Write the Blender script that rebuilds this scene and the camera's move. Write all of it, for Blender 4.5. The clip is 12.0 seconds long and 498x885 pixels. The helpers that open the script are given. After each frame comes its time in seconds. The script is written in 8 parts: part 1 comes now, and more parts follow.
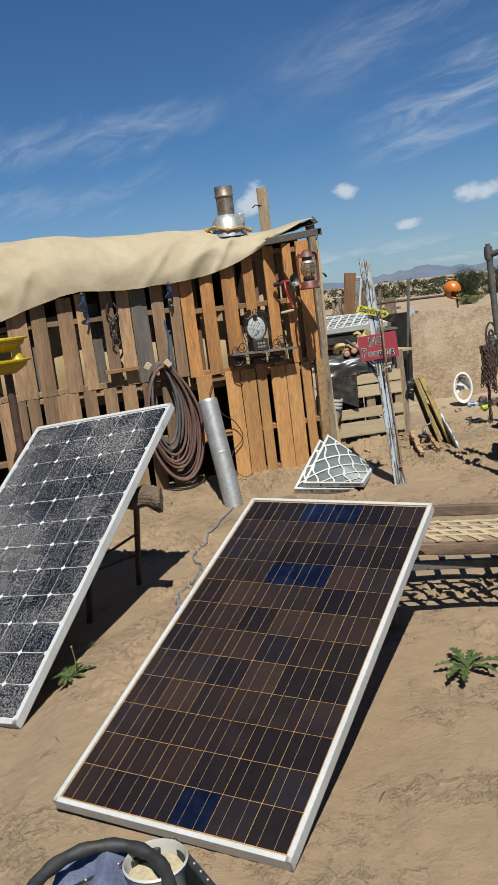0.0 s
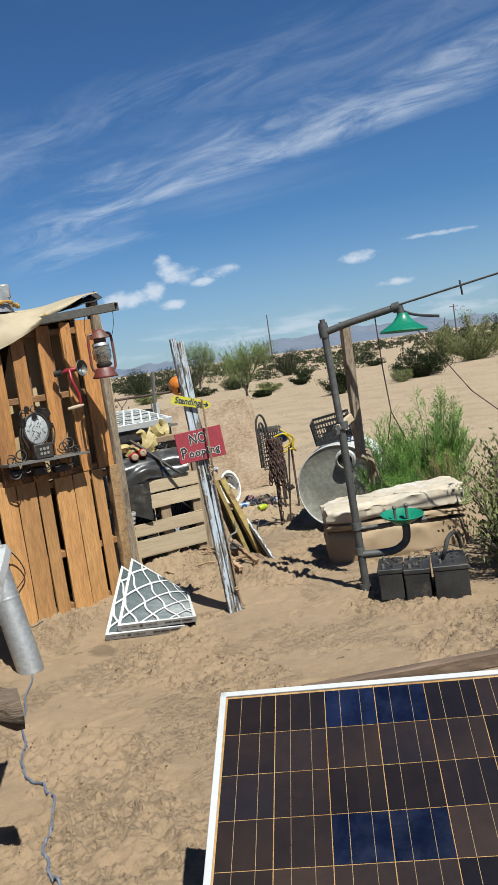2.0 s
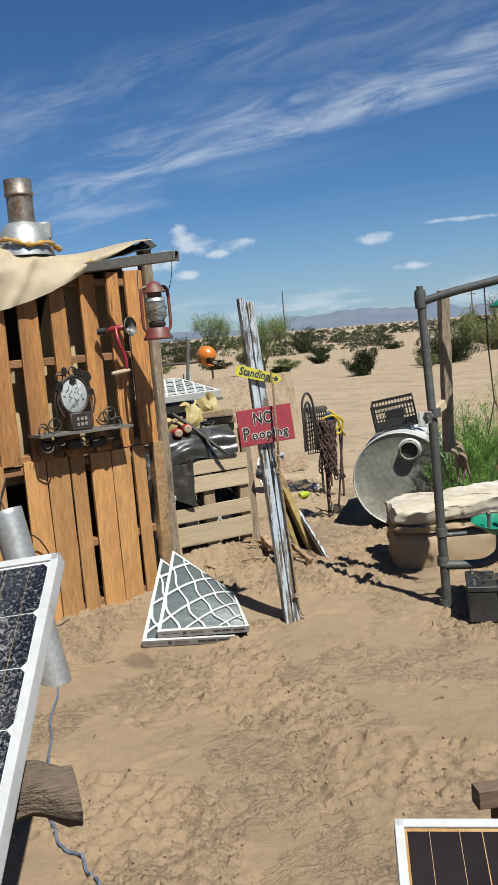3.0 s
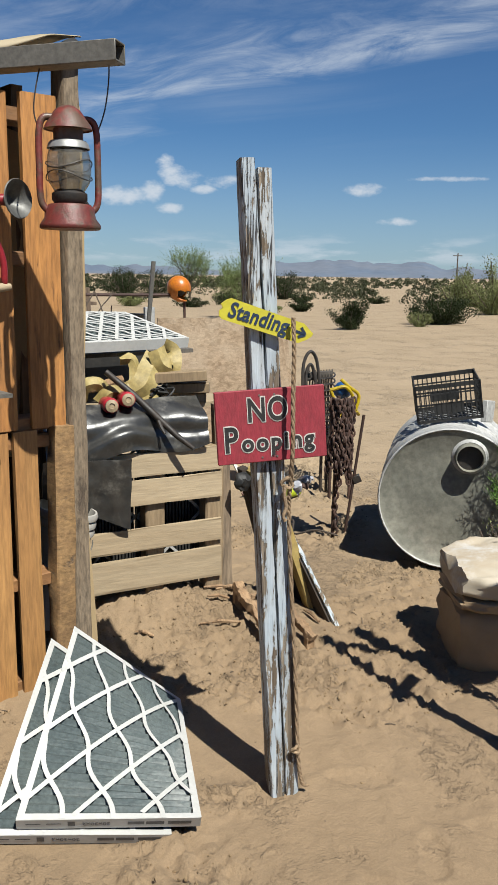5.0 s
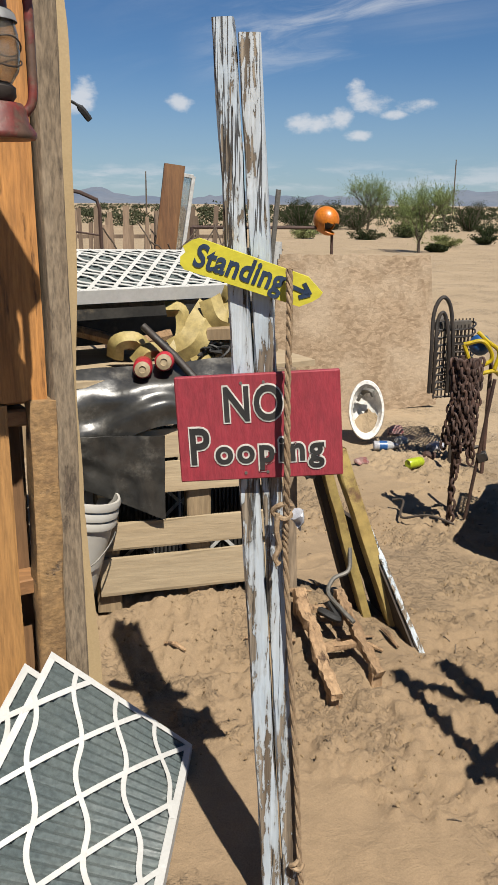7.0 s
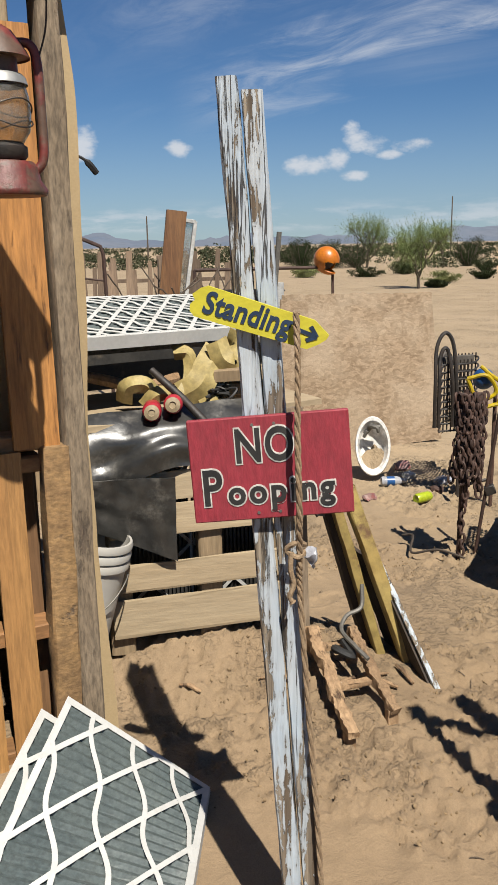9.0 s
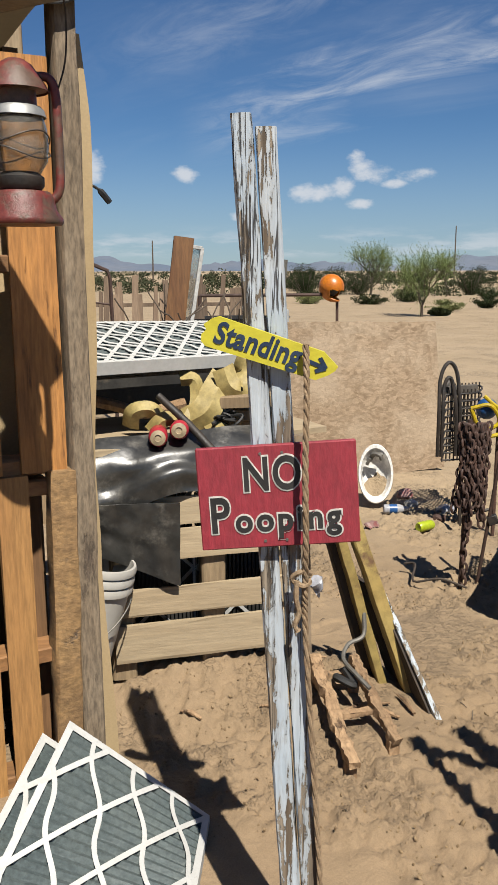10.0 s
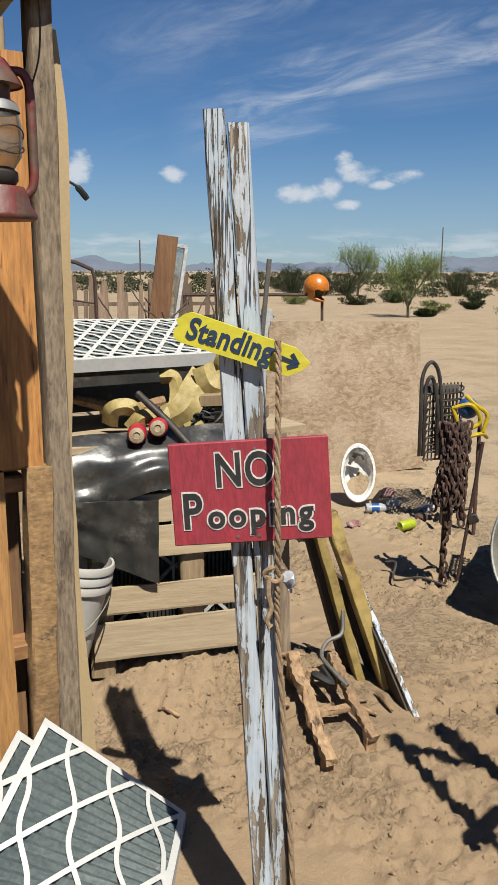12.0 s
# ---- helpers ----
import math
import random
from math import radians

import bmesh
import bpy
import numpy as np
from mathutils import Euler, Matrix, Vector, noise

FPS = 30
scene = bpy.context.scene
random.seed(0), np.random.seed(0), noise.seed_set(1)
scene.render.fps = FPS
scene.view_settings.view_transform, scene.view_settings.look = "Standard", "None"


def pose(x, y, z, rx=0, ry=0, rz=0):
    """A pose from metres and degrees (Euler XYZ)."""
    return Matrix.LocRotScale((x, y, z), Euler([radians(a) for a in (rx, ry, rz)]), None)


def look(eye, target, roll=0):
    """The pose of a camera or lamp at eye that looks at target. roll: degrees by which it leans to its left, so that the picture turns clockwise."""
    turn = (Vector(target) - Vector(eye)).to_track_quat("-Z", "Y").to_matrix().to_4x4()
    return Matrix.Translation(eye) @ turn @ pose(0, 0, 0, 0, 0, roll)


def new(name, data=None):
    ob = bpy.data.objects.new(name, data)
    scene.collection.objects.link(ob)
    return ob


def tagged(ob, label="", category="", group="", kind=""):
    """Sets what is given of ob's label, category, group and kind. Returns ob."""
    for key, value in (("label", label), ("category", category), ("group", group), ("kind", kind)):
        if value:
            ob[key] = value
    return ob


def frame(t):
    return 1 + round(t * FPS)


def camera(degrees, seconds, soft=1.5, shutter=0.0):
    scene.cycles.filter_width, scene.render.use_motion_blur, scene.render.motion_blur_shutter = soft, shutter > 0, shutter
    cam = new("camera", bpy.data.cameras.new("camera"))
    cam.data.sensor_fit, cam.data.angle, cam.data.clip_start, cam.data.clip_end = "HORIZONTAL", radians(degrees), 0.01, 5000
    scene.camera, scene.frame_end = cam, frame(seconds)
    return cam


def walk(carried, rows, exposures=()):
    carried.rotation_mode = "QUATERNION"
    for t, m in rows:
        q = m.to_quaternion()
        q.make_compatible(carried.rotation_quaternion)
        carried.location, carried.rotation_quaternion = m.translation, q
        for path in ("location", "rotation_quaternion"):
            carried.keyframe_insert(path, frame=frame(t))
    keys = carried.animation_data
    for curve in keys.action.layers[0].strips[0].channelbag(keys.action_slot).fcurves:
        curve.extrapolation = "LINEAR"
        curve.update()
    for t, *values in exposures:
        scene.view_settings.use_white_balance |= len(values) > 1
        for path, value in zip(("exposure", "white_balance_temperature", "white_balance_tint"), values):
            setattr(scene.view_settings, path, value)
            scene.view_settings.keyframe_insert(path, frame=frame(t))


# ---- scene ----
from collections import defaultdict

cam = camera(33.1, 12.0)
METRES, EYE, TILT, LEAN, TURN = 6.1, 1.63, -9.7, 7.0, 0.0
ROWS = [
    (0.0, 0.0, 0.0, 0.0, -0.0, 0.0, -0.0),
    (0.5, -0.034, 0.0688, 0.0087, -5.67, 1.75, 1.69),
    (1.0, -0.0718, 0.1323, 0.0126, -10.97, 1.19, 2.92),
    (1.5, -0.0925, 0.1958, 0.0229, -19.05, 1.04, 4.4),
    (2.0, -0.129, 0.2625, 0.0313, -22.29, 5.94, 5.62),
    (2.5, -0.14, 0.3283, 0.0417, -22.28, 5.22, 3.9),
    (4.5, -0.0468, 0.6921, 0.1, -24.46, 1.96, -2.13),
    (5.0, 0.0025, 0.7666, 0.1154, -24.86, 0.43, -3.21),
    (5.5, 0.0369, 0.8171, 0.1268, -25.25, -2.11, -3.2),
    (6.0, 0.0722, 0.8436, 0.1381, -22.99, -2.91, -4.02),
    (6.5, 0.1047, 0.8561, 0.1434, -13.3, -4.54, -6.08),
    (7.0, 0.1089, 0.8562, 0.1437, -12.76, -4.93, -5.28),
    (9.0, 0.1059, 0.8516, 0.1446, -12.46, -2.32, -3.75),
    (9.5, 0.1048, 0.8506, 0.1455, -12.42, -1.31, -4.26),
    (10.0, 0.1031, 0.8494, 0.1459, -12.34, -0.67, -4.71),
    (10.5, 0.1039, 0.8492, 0.1453, -12.41, 0.01, -4.96),
    (11.0, 0.1043, 0.849, 0.1441, -12.51, -0.34, -4.97),
    (11.5, 0.1057, 0.8485, 0.1438, -12.55, -0.55, -4.98),
    (12.0, 0.1076, 0.8478, 0.1449, -13.22, -0.58, -4.88),
]
EXPOSURES = ((0.0, 0.72, 6250, 8), (0.5, 0.75, 6250, 8), (1.0, 0.83, 6200, 8), (1.5, 0.88, 6200, 8), (2.0, 0.92, 6100, 7), (2.5, 0.91, 6150, 8), (4.5, 0.84, 6250, 8), (5.5, 0.81, 6450, 9), (6.5, 0.82, 6650, 11), (9.0, 0.82, 6650, 11), (12.0, 0.83, 6550, 10))
walk(cam, [(t, pose(0, 0, EYE, TILT, LEAN, TURN) @ pose(METRES * x, METRES * y, METRES * z, 90 + pitch, roll, yaw)) for t, x, y, z, yaw, pitch, roll in ROWS], EXPOSURES)

# ---- world and sun ----
SUN = Vector((0.19, -1.19, 1.84)).normalized()
sun = new("sun", bpy.data.lights.new("sun", "SUN"))
sun.data.energy, sun.data.angle, sun.data.color = 5.0, radians(0.53), (1.0, 0.96, 0.87)
sun.matrix_world = look(SUN * 50, (0, 0, 0))

world = bpy.data.worlds.new("desert_sky")
scene.world = world
world.use_nodes = True


class Nodes:
    """Short hand for building a node tree."""

    def __init__(self, tree):
        self.tree = tree
        tree.nodes.clear()

    def add(self, kind, ins=None, operation="", data_type="", blend_type="", interpolation_type="", sky_type=""):
        n = self.tree.nodes.new(kind)
        if operation:
            n.operation = operation
        if data_type:
            n.data_type = data_type
        if blend_type:
            n.blend_type = blend_type
        if interpolation_type:
            n.interpolation_type = interpolation_type
        if sky_type:
            n.sky_type = sky_type
        for k, v in (ins or {}).items():
            self.put(n.inputs[k], v)
        return n

    def put(self, socket, v):
        if isinstance(v, bpy.types.NodeSocket):
            self.tree.links.new(v, socket)
        elif isinstance(v, tuple) and len(v) == 3 and socket.type == "RGBA":
            socket.default_value = (*v, 1)
        else:
            socket.default_value = v

    def math(self, op, a, b=0.0, clamp=False):
        n = self.add("ShaderNodeMath", {0: a, 1: b}, operation=op)
        n.use_clamp = clamp
        return n.outputs[0]

    def vmath(self, op, a, b=(0, 0, 0)):
        return self.add("ShaderNodeVectorMath", {0: a, 1: b}, operation=op)

    def noise(self, vec, scale, detail=4.0, rough=0.55, distort=0.0):
        return self.add("ShaderNodeTexNoise", {"Vector": vec, "Scale": scale, "Detail": detail, "Roughness": rough, "Distortion": distort}).outputs["Fac"]

    def ramp(self, fac, lo, hi, a=0.0, b=1.0):
        return self.add("ShaderNodeMapRange", {"Value": fac, "From Min": lo, "From Max": hi, "To Min": a, "To Max": b}, interpolation_type="SMOOTHSTEP").outputs[0]

    def mix(self, fac, a, b, blend="MIX"):
        n = self.add("ShaderNodeMix", data_type="RGBA", blend_type=blend)
        self.put(n.inputs[0], fac)
        self.put(n.inputs[6], a)
        self.put(n.inputs[7], b)
        return n.outputs[2]


def build_sky(tree):
    nd = Nodes(tree)
    sky = nd.add("ShaderNodeTexSky", sky_type="NISHITA")
    sky.sun_disc = False
    sky.sun_elevation = math.asin(SUN.z)
    sky.sun_rotation = math.atan2(SUN.x, SUN.y)
    sky.air_density, sky.dust_density, sky.ozone_density, sky.altitude = 1.0, 0.0, 3.0, 200
    way = nd.add("ShaderNodeTexCoord").outputs["Generated"]
    # high thin cirrus: noise stretched along two slanting streaks
    sep = nd.add("ShaderNodeSeparateXYZ", {0: way})
    up = nd.math("MAXIMUM", sep.outputs["Z"], 0.0)
    high = nd.math("ADD", up, 0.12)
    flat = nd.add("ShaderNodeCombineXYZ", {0: nd.math("DIVIDE", sep.outputs["X"], high), 1: nd.math("DIVIDE", sep.outputs["Y"], high), 2: 0.0}).outputs[0]
    spun = nd.add("ShaderNodeMapping", {"Vector": flat, "Rotation": (0, 0, radians(56))}).outputs[0]
    turned = nd.add("ShaderNodeMapping", {"Vector": spun, "Scale": (0.42, 1.35, 1.0)}).outputs[0]
    wisps = nd.noise(turned, 1.1, 8.0, 0.62, 0.6)
    patch = nd.noise(flat, 0.35, 3.0, 0.5)
    cirrus = nd.math("MULTIPLY", nd.ramp(wisps, 0.50, 0.86), nd.ramp(patch, 0.46, 0.72))
    cirrus = nd.math("MULTIPLY", cirrus, nd.ramp(up, 0.10, 0.22))
    fine = nd.noise(nd.add("ShaderNodeMapping", {"Vector": spun, "Scale": (0.75, 1.5, 1.0)}).outputs[0], 3.2, 9.0, 0.66, 1.1)
    for a, b, width, gain in (((0.22, 0.958, 0.175), (0.636, 0.719, 0.275), 0.020, 0.75), ((0.10, 0.956, 0.232), (0.60, 0.76, 0.335), 0.028, 0.28),
                              ((-0.35, 0.93, 0.19), (-0.05, 0.97, 0.205), 0.017, 0.42), ((-0.35, 0.93, 0.125), (-0.10, 0.98, 0.142), 0.010, 0.25)):
        va, vb = Vector(a).normalized(), Vector(b).normalized()
        nor = va.cross(vb).normalized()
        mid, half = (va + vb).normalized(), va.angle(vb) / 2
        wob = nd.math("MULTIPLY", nd.math("SUBTRACT", wisps, 0.5), 0.17)
        off = nd.math("ADD", nd.vmath("DOT_PRODUCT", way, tuple(nor)).outputs["Value"], wob)
        band = nd.math("SUBTRACT", 1.0, nd.math("DIVIDE", nd.math("ABSOLUTE", off), width * 1.9), clamp=True)
        along = nd.ramp(nd.vmath("DOT_PRODUCT", way, tuple(mid)).outputs["Value"], math.cos(half * 1.5), math.cos(half * 0.7))
        streak = nd.math("MULTIPLY", nd.math("MULTIPLY", band, along), nd.math("MULTIPLY", nd.ramp(fine, 0.30, 0.72), gain))
        cirrus = nd.math("MAXIMUM", cirrus, streak)
    # small fair-weather puffs near the horizon
    lump = nd.noise(nd.add("ShaderNodeMapping", {"Vector": way, "Scale": (1, 1, 1.7)}).outputs[0], 26.0, 7.0, 0.62)
    puffs = 0.0
    for d, rx, rz in (((0.279, 0.957, 0.085), 0.022, 0.011), ((0.260, 0.961, 0.088), 0.020, 0.010), ((0.296, 0.951, 0.090), 0.014, 0.012), ((0.316, 0.945, 0.074), 0.016, 0.006),
                      ((0.333, 0.937, 0.108), 0.020, 0.010), ((0.312, 0.942, 0.123), 0.010, 0.009), ((0.321, 0.940, 0.115), 0.016, 0.008), ((0.355, 0.931, 0.096), 0.014, 0.005),
                      ((0.373, 0.922, 0.104), 0.022, 0.007), ((0.124, 0.987, 0.107), 0.015, 0.008), ((0.020, 0.993, 0.118), 0.014, 0.012), ((0.012, 0.994, 0.104), 0.015, 0.010),
                      ((0.518, 0.85, 0.097), 0.022, 0.007), ((0.59, 0.80, 0.108), 0.035, 0.003), ((0.55, 0.83, 0.062), 0.02, 0.005), ((0.19, 0.98, 0.062), 0.014, 0.005)):
        rx, rz = rx * 1.12, rz * 1.12
        v = Vector(d).normalized()
        side = Vector((v.y, -v.x, 0)).normalized()
        a = nd.math("DIVIDE", nd.vmath("DOT_PRODUCT", way, tuple(side)).outputs["Value"], rx)
        b = nd.math("DIVIDE", nd.math("SUBTRACT", sep.outputs["Z"], v.z), rz)
        r2 = nd.math("ADD", nd.math("MULTIPLY", a, a), nd.math("MULTIPLY", b, b))
        front = nd.math("GREATER_THAN", sep.outputs["Y"], 0.3)
        spot = nd.math("MULTIPLY", nd.math("SUBTRACT", 1.0, nd.math("MULTIPLY", r2, 0.45), clamp=True), front)
        puffs = nd.math("MAXIMUM", puffs, spot)
    puff = nd.ramp(nd.math("ADD", puffs, nd.math("MULTIPLY", nd.math("SUBTRACT", lump, 0.5), 2.0)), 0.48, 1.15)
    puff = nd.math("MULTIPLY", puff, nd.math("GREATER_THAN", puffs, 0.02))
    # streaky low haze bank of cloud over the hills
    bank = nd.math("MULTIPLY", nd.ramp(up, 0.012, 0.022), nd.ramp(up, 0.055, 0.028))
    bank = nd.math("MULTIPLY", bank, nd.ramp(nd.noise(nd.add("ShaderNodeMapping", {"Vector": way, "Scale": (1, 1, 5)}).outputs[0], 14.0, 6.0, 0.6), 0.45, 0.68))
    white = nd.math("MAXIMUM", nd.math("MULTIPLY", cirrus, 0.85), nd.math("MAXIMUM", nd.math("MULTIPLY", puff, 0.88), nd.math("MULTIPLY", bank, 0.55)))
    tinted = nd.mix(1.0, sky.outputs[0], SKY_TINT, "MULTIPLY")
    tinted = nd.mix(nd.ramp(up, 0.17, 0.0, 0.0, 0.42), tinted, (4.64, 5.63, 6.9))
    col = nd.mix(white, tinted, CLOUD)
    bg = nd.add("ShaderNodeBackground", {"Color": col, "Strength": 0.05})
    nd.add("ShaderNodeOutputWorld", {"Surface": bg.outputs[0]})


SKY_TINT = (0.401, 0.598, 0.809)
CLOUD = (7.32, 7.81, 8.45)
build_sky(world.node_tree)

# ---- materials ----


def surf(name, c1, c2, scale=4.0, rough=0.7, bump=0.2, fine=60.0, stretch=(1, 1, 1), metal=0.0, wear=None, wear_at=(0.55, 0.7), wear_scale=9.0, vary=0.12, coat=0.0, spread=(0.3, 0.7), world_space=False, contrast=0.25, dist=0.004, shine=0.5):
    """Two colours mixed by large noise, darker and lighter grain, optional wear patches, relief and a little change from piece to piece."""
    m = bpy.data.materials.new(name)
    m.use_nodes = True
    nd = Nodes(m.node_tree)
    tc = nd.add("ShaderNodeTexCoord")
    src = nd.add("ShaderNodeNewGeometry").outputs["Position"] if world_space else tc.outputs["Object"]
    rnd = nd.add("ShaderNodeObjectInfo").outputs["Random"]
    shift = nd.add("ShaderNodeCombineXYZ", {0: nd.math("MULTIPLY", rnd, 37.0), 1: nd.math("MULTIPLY", rnd, 91.0), 2: nd.math("MULTIPLY", rnd, 53.0)}).outputs[0]
    at = src if world_space else nd.vmath("ADD", src, shift).outputs[0]
    grain = nd.add("ShaderNodeMapping", {"Vector": at, "Scale": stretch}).outputs[0]
    big = nd.ramp(nd.noise(grain, scale, 5.0, 0.6, 0.3), *spread)
    col = nd.mix(big, c1, c2)
    small = nd.noise(grain, fine, 5.0, 0.65)
    k = nd.ramp(small, 0.25, 0.75, 1.0 - contrast, 1.0 + contrast)
    if vary:
        k = nd.math("MULTIPLY", k, nd.ramp(rnd, 0.0, 1.0, 1.0 - vary, 1.0 + vary))
    col = nd.mix(1.0, col, nd.add("ShaderNodeCombineColor", {0: k, 1: k, 2: k}).outputs[0], "MULTIPLY")
    rg = nd.math("ADD", rough, nd.math("MULTIPLY", nd.math("SUBTRACT", big, 0.5), 0.15), clamp=True)
    height = nd.math("ADD", small, nd.math("MULTIPLY", big, 0.6))
    if wear:
        wn = nd.noise(grain, wear_scale, 7.0, 0.68)
        wf = nd.ramp(wn, *wear_at)
        col = nd.mix(wf, col, nd.mix(1.0, wear, nd.add("ShaderNodeCombineColor", {0: k, 1: k, 2: k}).outputs[0], "MULTIPLY"))
        height = nd.math("SUBTRACT", height, nd.math("MULTIPLY", wf, 0.8))
    bs = nd.add("ShaderNodeBsdfPrincipled", {"Base Color": col, "Roughness": rg, "Metallic": metal, "Coat Weight": coat, "Coat Roughness": 0.06, "Specular IOR Level": shine})
    if bump:
        nd.put(bs.inputs["Normal"], nd.add("ShaderNodeBump", {"Height": height, "Strength": bump, "Distance": dist}).outputs[0])
    nd.add("ShaderNodeOutputMaterial", {"Surface": bs.outputs[0]})
    return m


GZ, GX, GY = (9, 9, 0.9), (0.9, 9, 9), (9, 0.9, 9)
M = {}
M["pine"] = surf("orange_pine", (0.308, 0.142, 0.039), (0.192, 0.083, 0.024), 1.0, 0.7, 0.6, 12, GZ, wear=(0.070, 0.030, 0.012), wear_at=(0.60, 0.70), wear_scale=2.6, vary=0.28, contrast=0.30)
M["pine_light"] = surf("tan_pine", (0.345, 0.182, 0.062), (0.268, 0.130, 0.042), 1.0, 0.7, 0.6, 12, GZ, wear=(0.12, 0.052, 0.020), wear_at=(0.62, 0.74), wear_scale=2.6, vary=0.2, contrast=0.26)
M["pine_x"] = surf("orange_pine_rail", (0.211, 0.105, 0.0395), (0.142, 0.0685, 0.0263), 1.2, 0.7, 0.35, 9, GX, vary=0.2)
M["grey"] = surf("weathered_board", (0.215, 0.126, 0.062), (0.125, 0.077, 0.042), 1.0, 0.8, 0.5, 12, GZ, wear=(0.055, 0.038, 0.026), wear_at=(0.58, 0.76), wear_scale=1.6, vary=0.36, contrast=0.3)
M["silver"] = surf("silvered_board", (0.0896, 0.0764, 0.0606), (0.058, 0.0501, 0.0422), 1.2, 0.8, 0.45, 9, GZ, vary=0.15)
# darker copy of the pine for the back slats, shade put in its colour
M["pine_in_shade"] = surf("shaded_pine", (0.126, 0.0659, 0.029), (0.0843, 0.0448, 0.0211), 1.2, 0.75, 0.35, 9, GZ, vary=0.2)
M["post"] = surf("grey_post", (0.2, 0.15, 0.1), (0.137, 0.1, 0.0659), 1.2, 0.85, 0.6, 10, GZ, wear=(0.179, 0.1, 0.0395), wear_at=(0.58, 0.7), wear_scale=0.9, contrast=0.42)
M["patched"] = surf("patched_tan_timber", (0.235, 0.142, 0.060), (0.160, 0.094, 0.042), 2, 0.8, 0.6, 14, (4, 4, 6), wear=(0.060, 0.043, 0.030), wear_at=(0.55, 0.66), wear_scale=1.6, vary=0, contrast=0.34)
M["grey_timber"] = surf("grey_brown_timber", (0.208, 0.162, 0.111), (0.14, 0.104, 0.068), 1.2, 0.85, 0.9, 16, (7, 7, 1.6), vary=0, contrast=0.45, wear=(0.085, 0.0612, 0.0425), wear_at=(0.57, 0.72), wear_scale=3.0)
M["pale"] = surf("pale_pallet_board", (0.327, 0.258, 0.166), (0.285, 0.216, 0.132), 1.0, 0.75, 0.3, 9, GX, wear=(0.19, 0.126, 0.0685), wear_at=(0.66, 0.76), wear_scale=2.2, vary=0.1, contrast=0.14)
M["pale_z"] = surf("pale_upright_board", (0.242, 0.179, 0.105), (0.174, 0.121, 0.0685), 1.0, 0.75, 0.35, 9, GZ, vary=0.1)
M["brown_x"] = surf("brown_rail", (0.126, 0.0843, 0.0527), (0.079, 0.0501, 0.0316), 1.2, 0.8, 0.5, 9, GX, wear=(0.2, 0.148, 0.0949), wear_at=(0.6, 0.75), wear_scale=1.5)
M["brown_dark"] = surf("dark_brown_wood", (0.0448, 0.0316, 0.0211), (0.0263, 0.0184, 0.0132), 1.2, 0.75, 0.4, 9, GZ)
M["brown_z"] = surf("brown_plank", (0.142, 0.0685, 0.0237), (0.0949, 0.0422, 0.0158), 1.2, 0.7, 0.4, 9, GZ)
M["log"] = surf("rotten_log", (0.116, 0.0817, 0.0527), (0.0632, 0.0448, 0.0316), 1.5, 0.9, 0.9, 8, GX, dist=0.02)
M["drift"] = surf("driftwood", (0.285, 0.188, 0.105), (0.195, 0.120, 0.064), 4, 0.85, 0.9, 30, (3, 1, 1), wear=(0.075, 0.040, 0.022), wear_at=(0.56, 0.68), wear_scale=9, dist=0.01)
M["tarp"] = surf("cream_tarp", (0.29, 0.24, 0.158), (0.253, 0.206, 0.132), 1.5, 0.8, 0.25, 9, vary=0, contrast=0.06, dist=0.02, wear=(0.221, 0.174, 0.105), wear_at=(0.60, 0.80), wear_scale=2.2)
M["liner"] = surf("tan_canvas", (0.327, 0.242, 0.132), (0.274, 0.195, 0.1), 2.0, 0.85, 0.15, 150, vary=0, contrast=0.08)
M["galv"] = surf("galvanised_sheet", (0.36, 0.36, 0.35), (0.25, 0.25, 0.24), 7, 0.5, 0.15, 40, metal=0.65, vary=0.05, contrast=0.14, wear=(0.20, 0.18, 0.15), wear_at=(0.58, 0.74), wear_scale=6)
M["galv_old"] = surf("aged_stove_pipe", (0.26, 0.235, 0.20), (0.19, 0.16, 0.13), 9, 0.5, 0.1, 70, metal=0.75, wear=(0.13, 0.08, 0.045), wear_at=(0.45, 0.65), vary=0.05)
M["steel_grey"] = surf("grey_channel_steel", (0.132, 0.124, 0.108), (0.0949, 0.0896, 0.079), 6, 0.6, 0.1, 60, metal=0.3, vary=0.05)
M["foam"] = surf("yellow_foam", (0.327, 0.2, 0.0474), (0.253, 0.142, 0.0316), 20, 0.85, 0.6, 60, vary=0)
M["black"] = surf("black_iron", (0.0116, 0.0105, 0.00949), (0.0263, 0.0184, 0.0132), 18, 0.6, 0.3, 90, vary=0.1)
M["rubber"] = surf("black_rubber", (0.00949, 0.00949, 0.00949), (0.0184, 0.0179, 0.0169), 10, 0.65, 0.25, 80, vary=0.1)
M["plastic_black"] = surf("black_plastic_sheet", (0.016, 0.016, 0.016), (0.034, 0.033, 0.030), 5, 0.34, 0.25, 30, wear=(0.115, 0.108, 0.095), wear_at=(0.50, 0.74), wear_scale=7, vary=0, coat=0.3)
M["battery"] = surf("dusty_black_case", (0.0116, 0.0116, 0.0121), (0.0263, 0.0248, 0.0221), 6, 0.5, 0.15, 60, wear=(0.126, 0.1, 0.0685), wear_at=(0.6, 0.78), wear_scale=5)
M["hose"] = surf("faded_hose_rubber", (0.1, 0.0527, 0.0395), (0.0685, 0.0369, 0.029), 5, 0.7, 0.2, 50, vary=0.15)
M["cable_blue"] = surf("blue_grey_cable", (0.0527, 0.0685, 0.105), (0.079, 0.0896, 0.116), 5, 0.6, 0.1, 50)
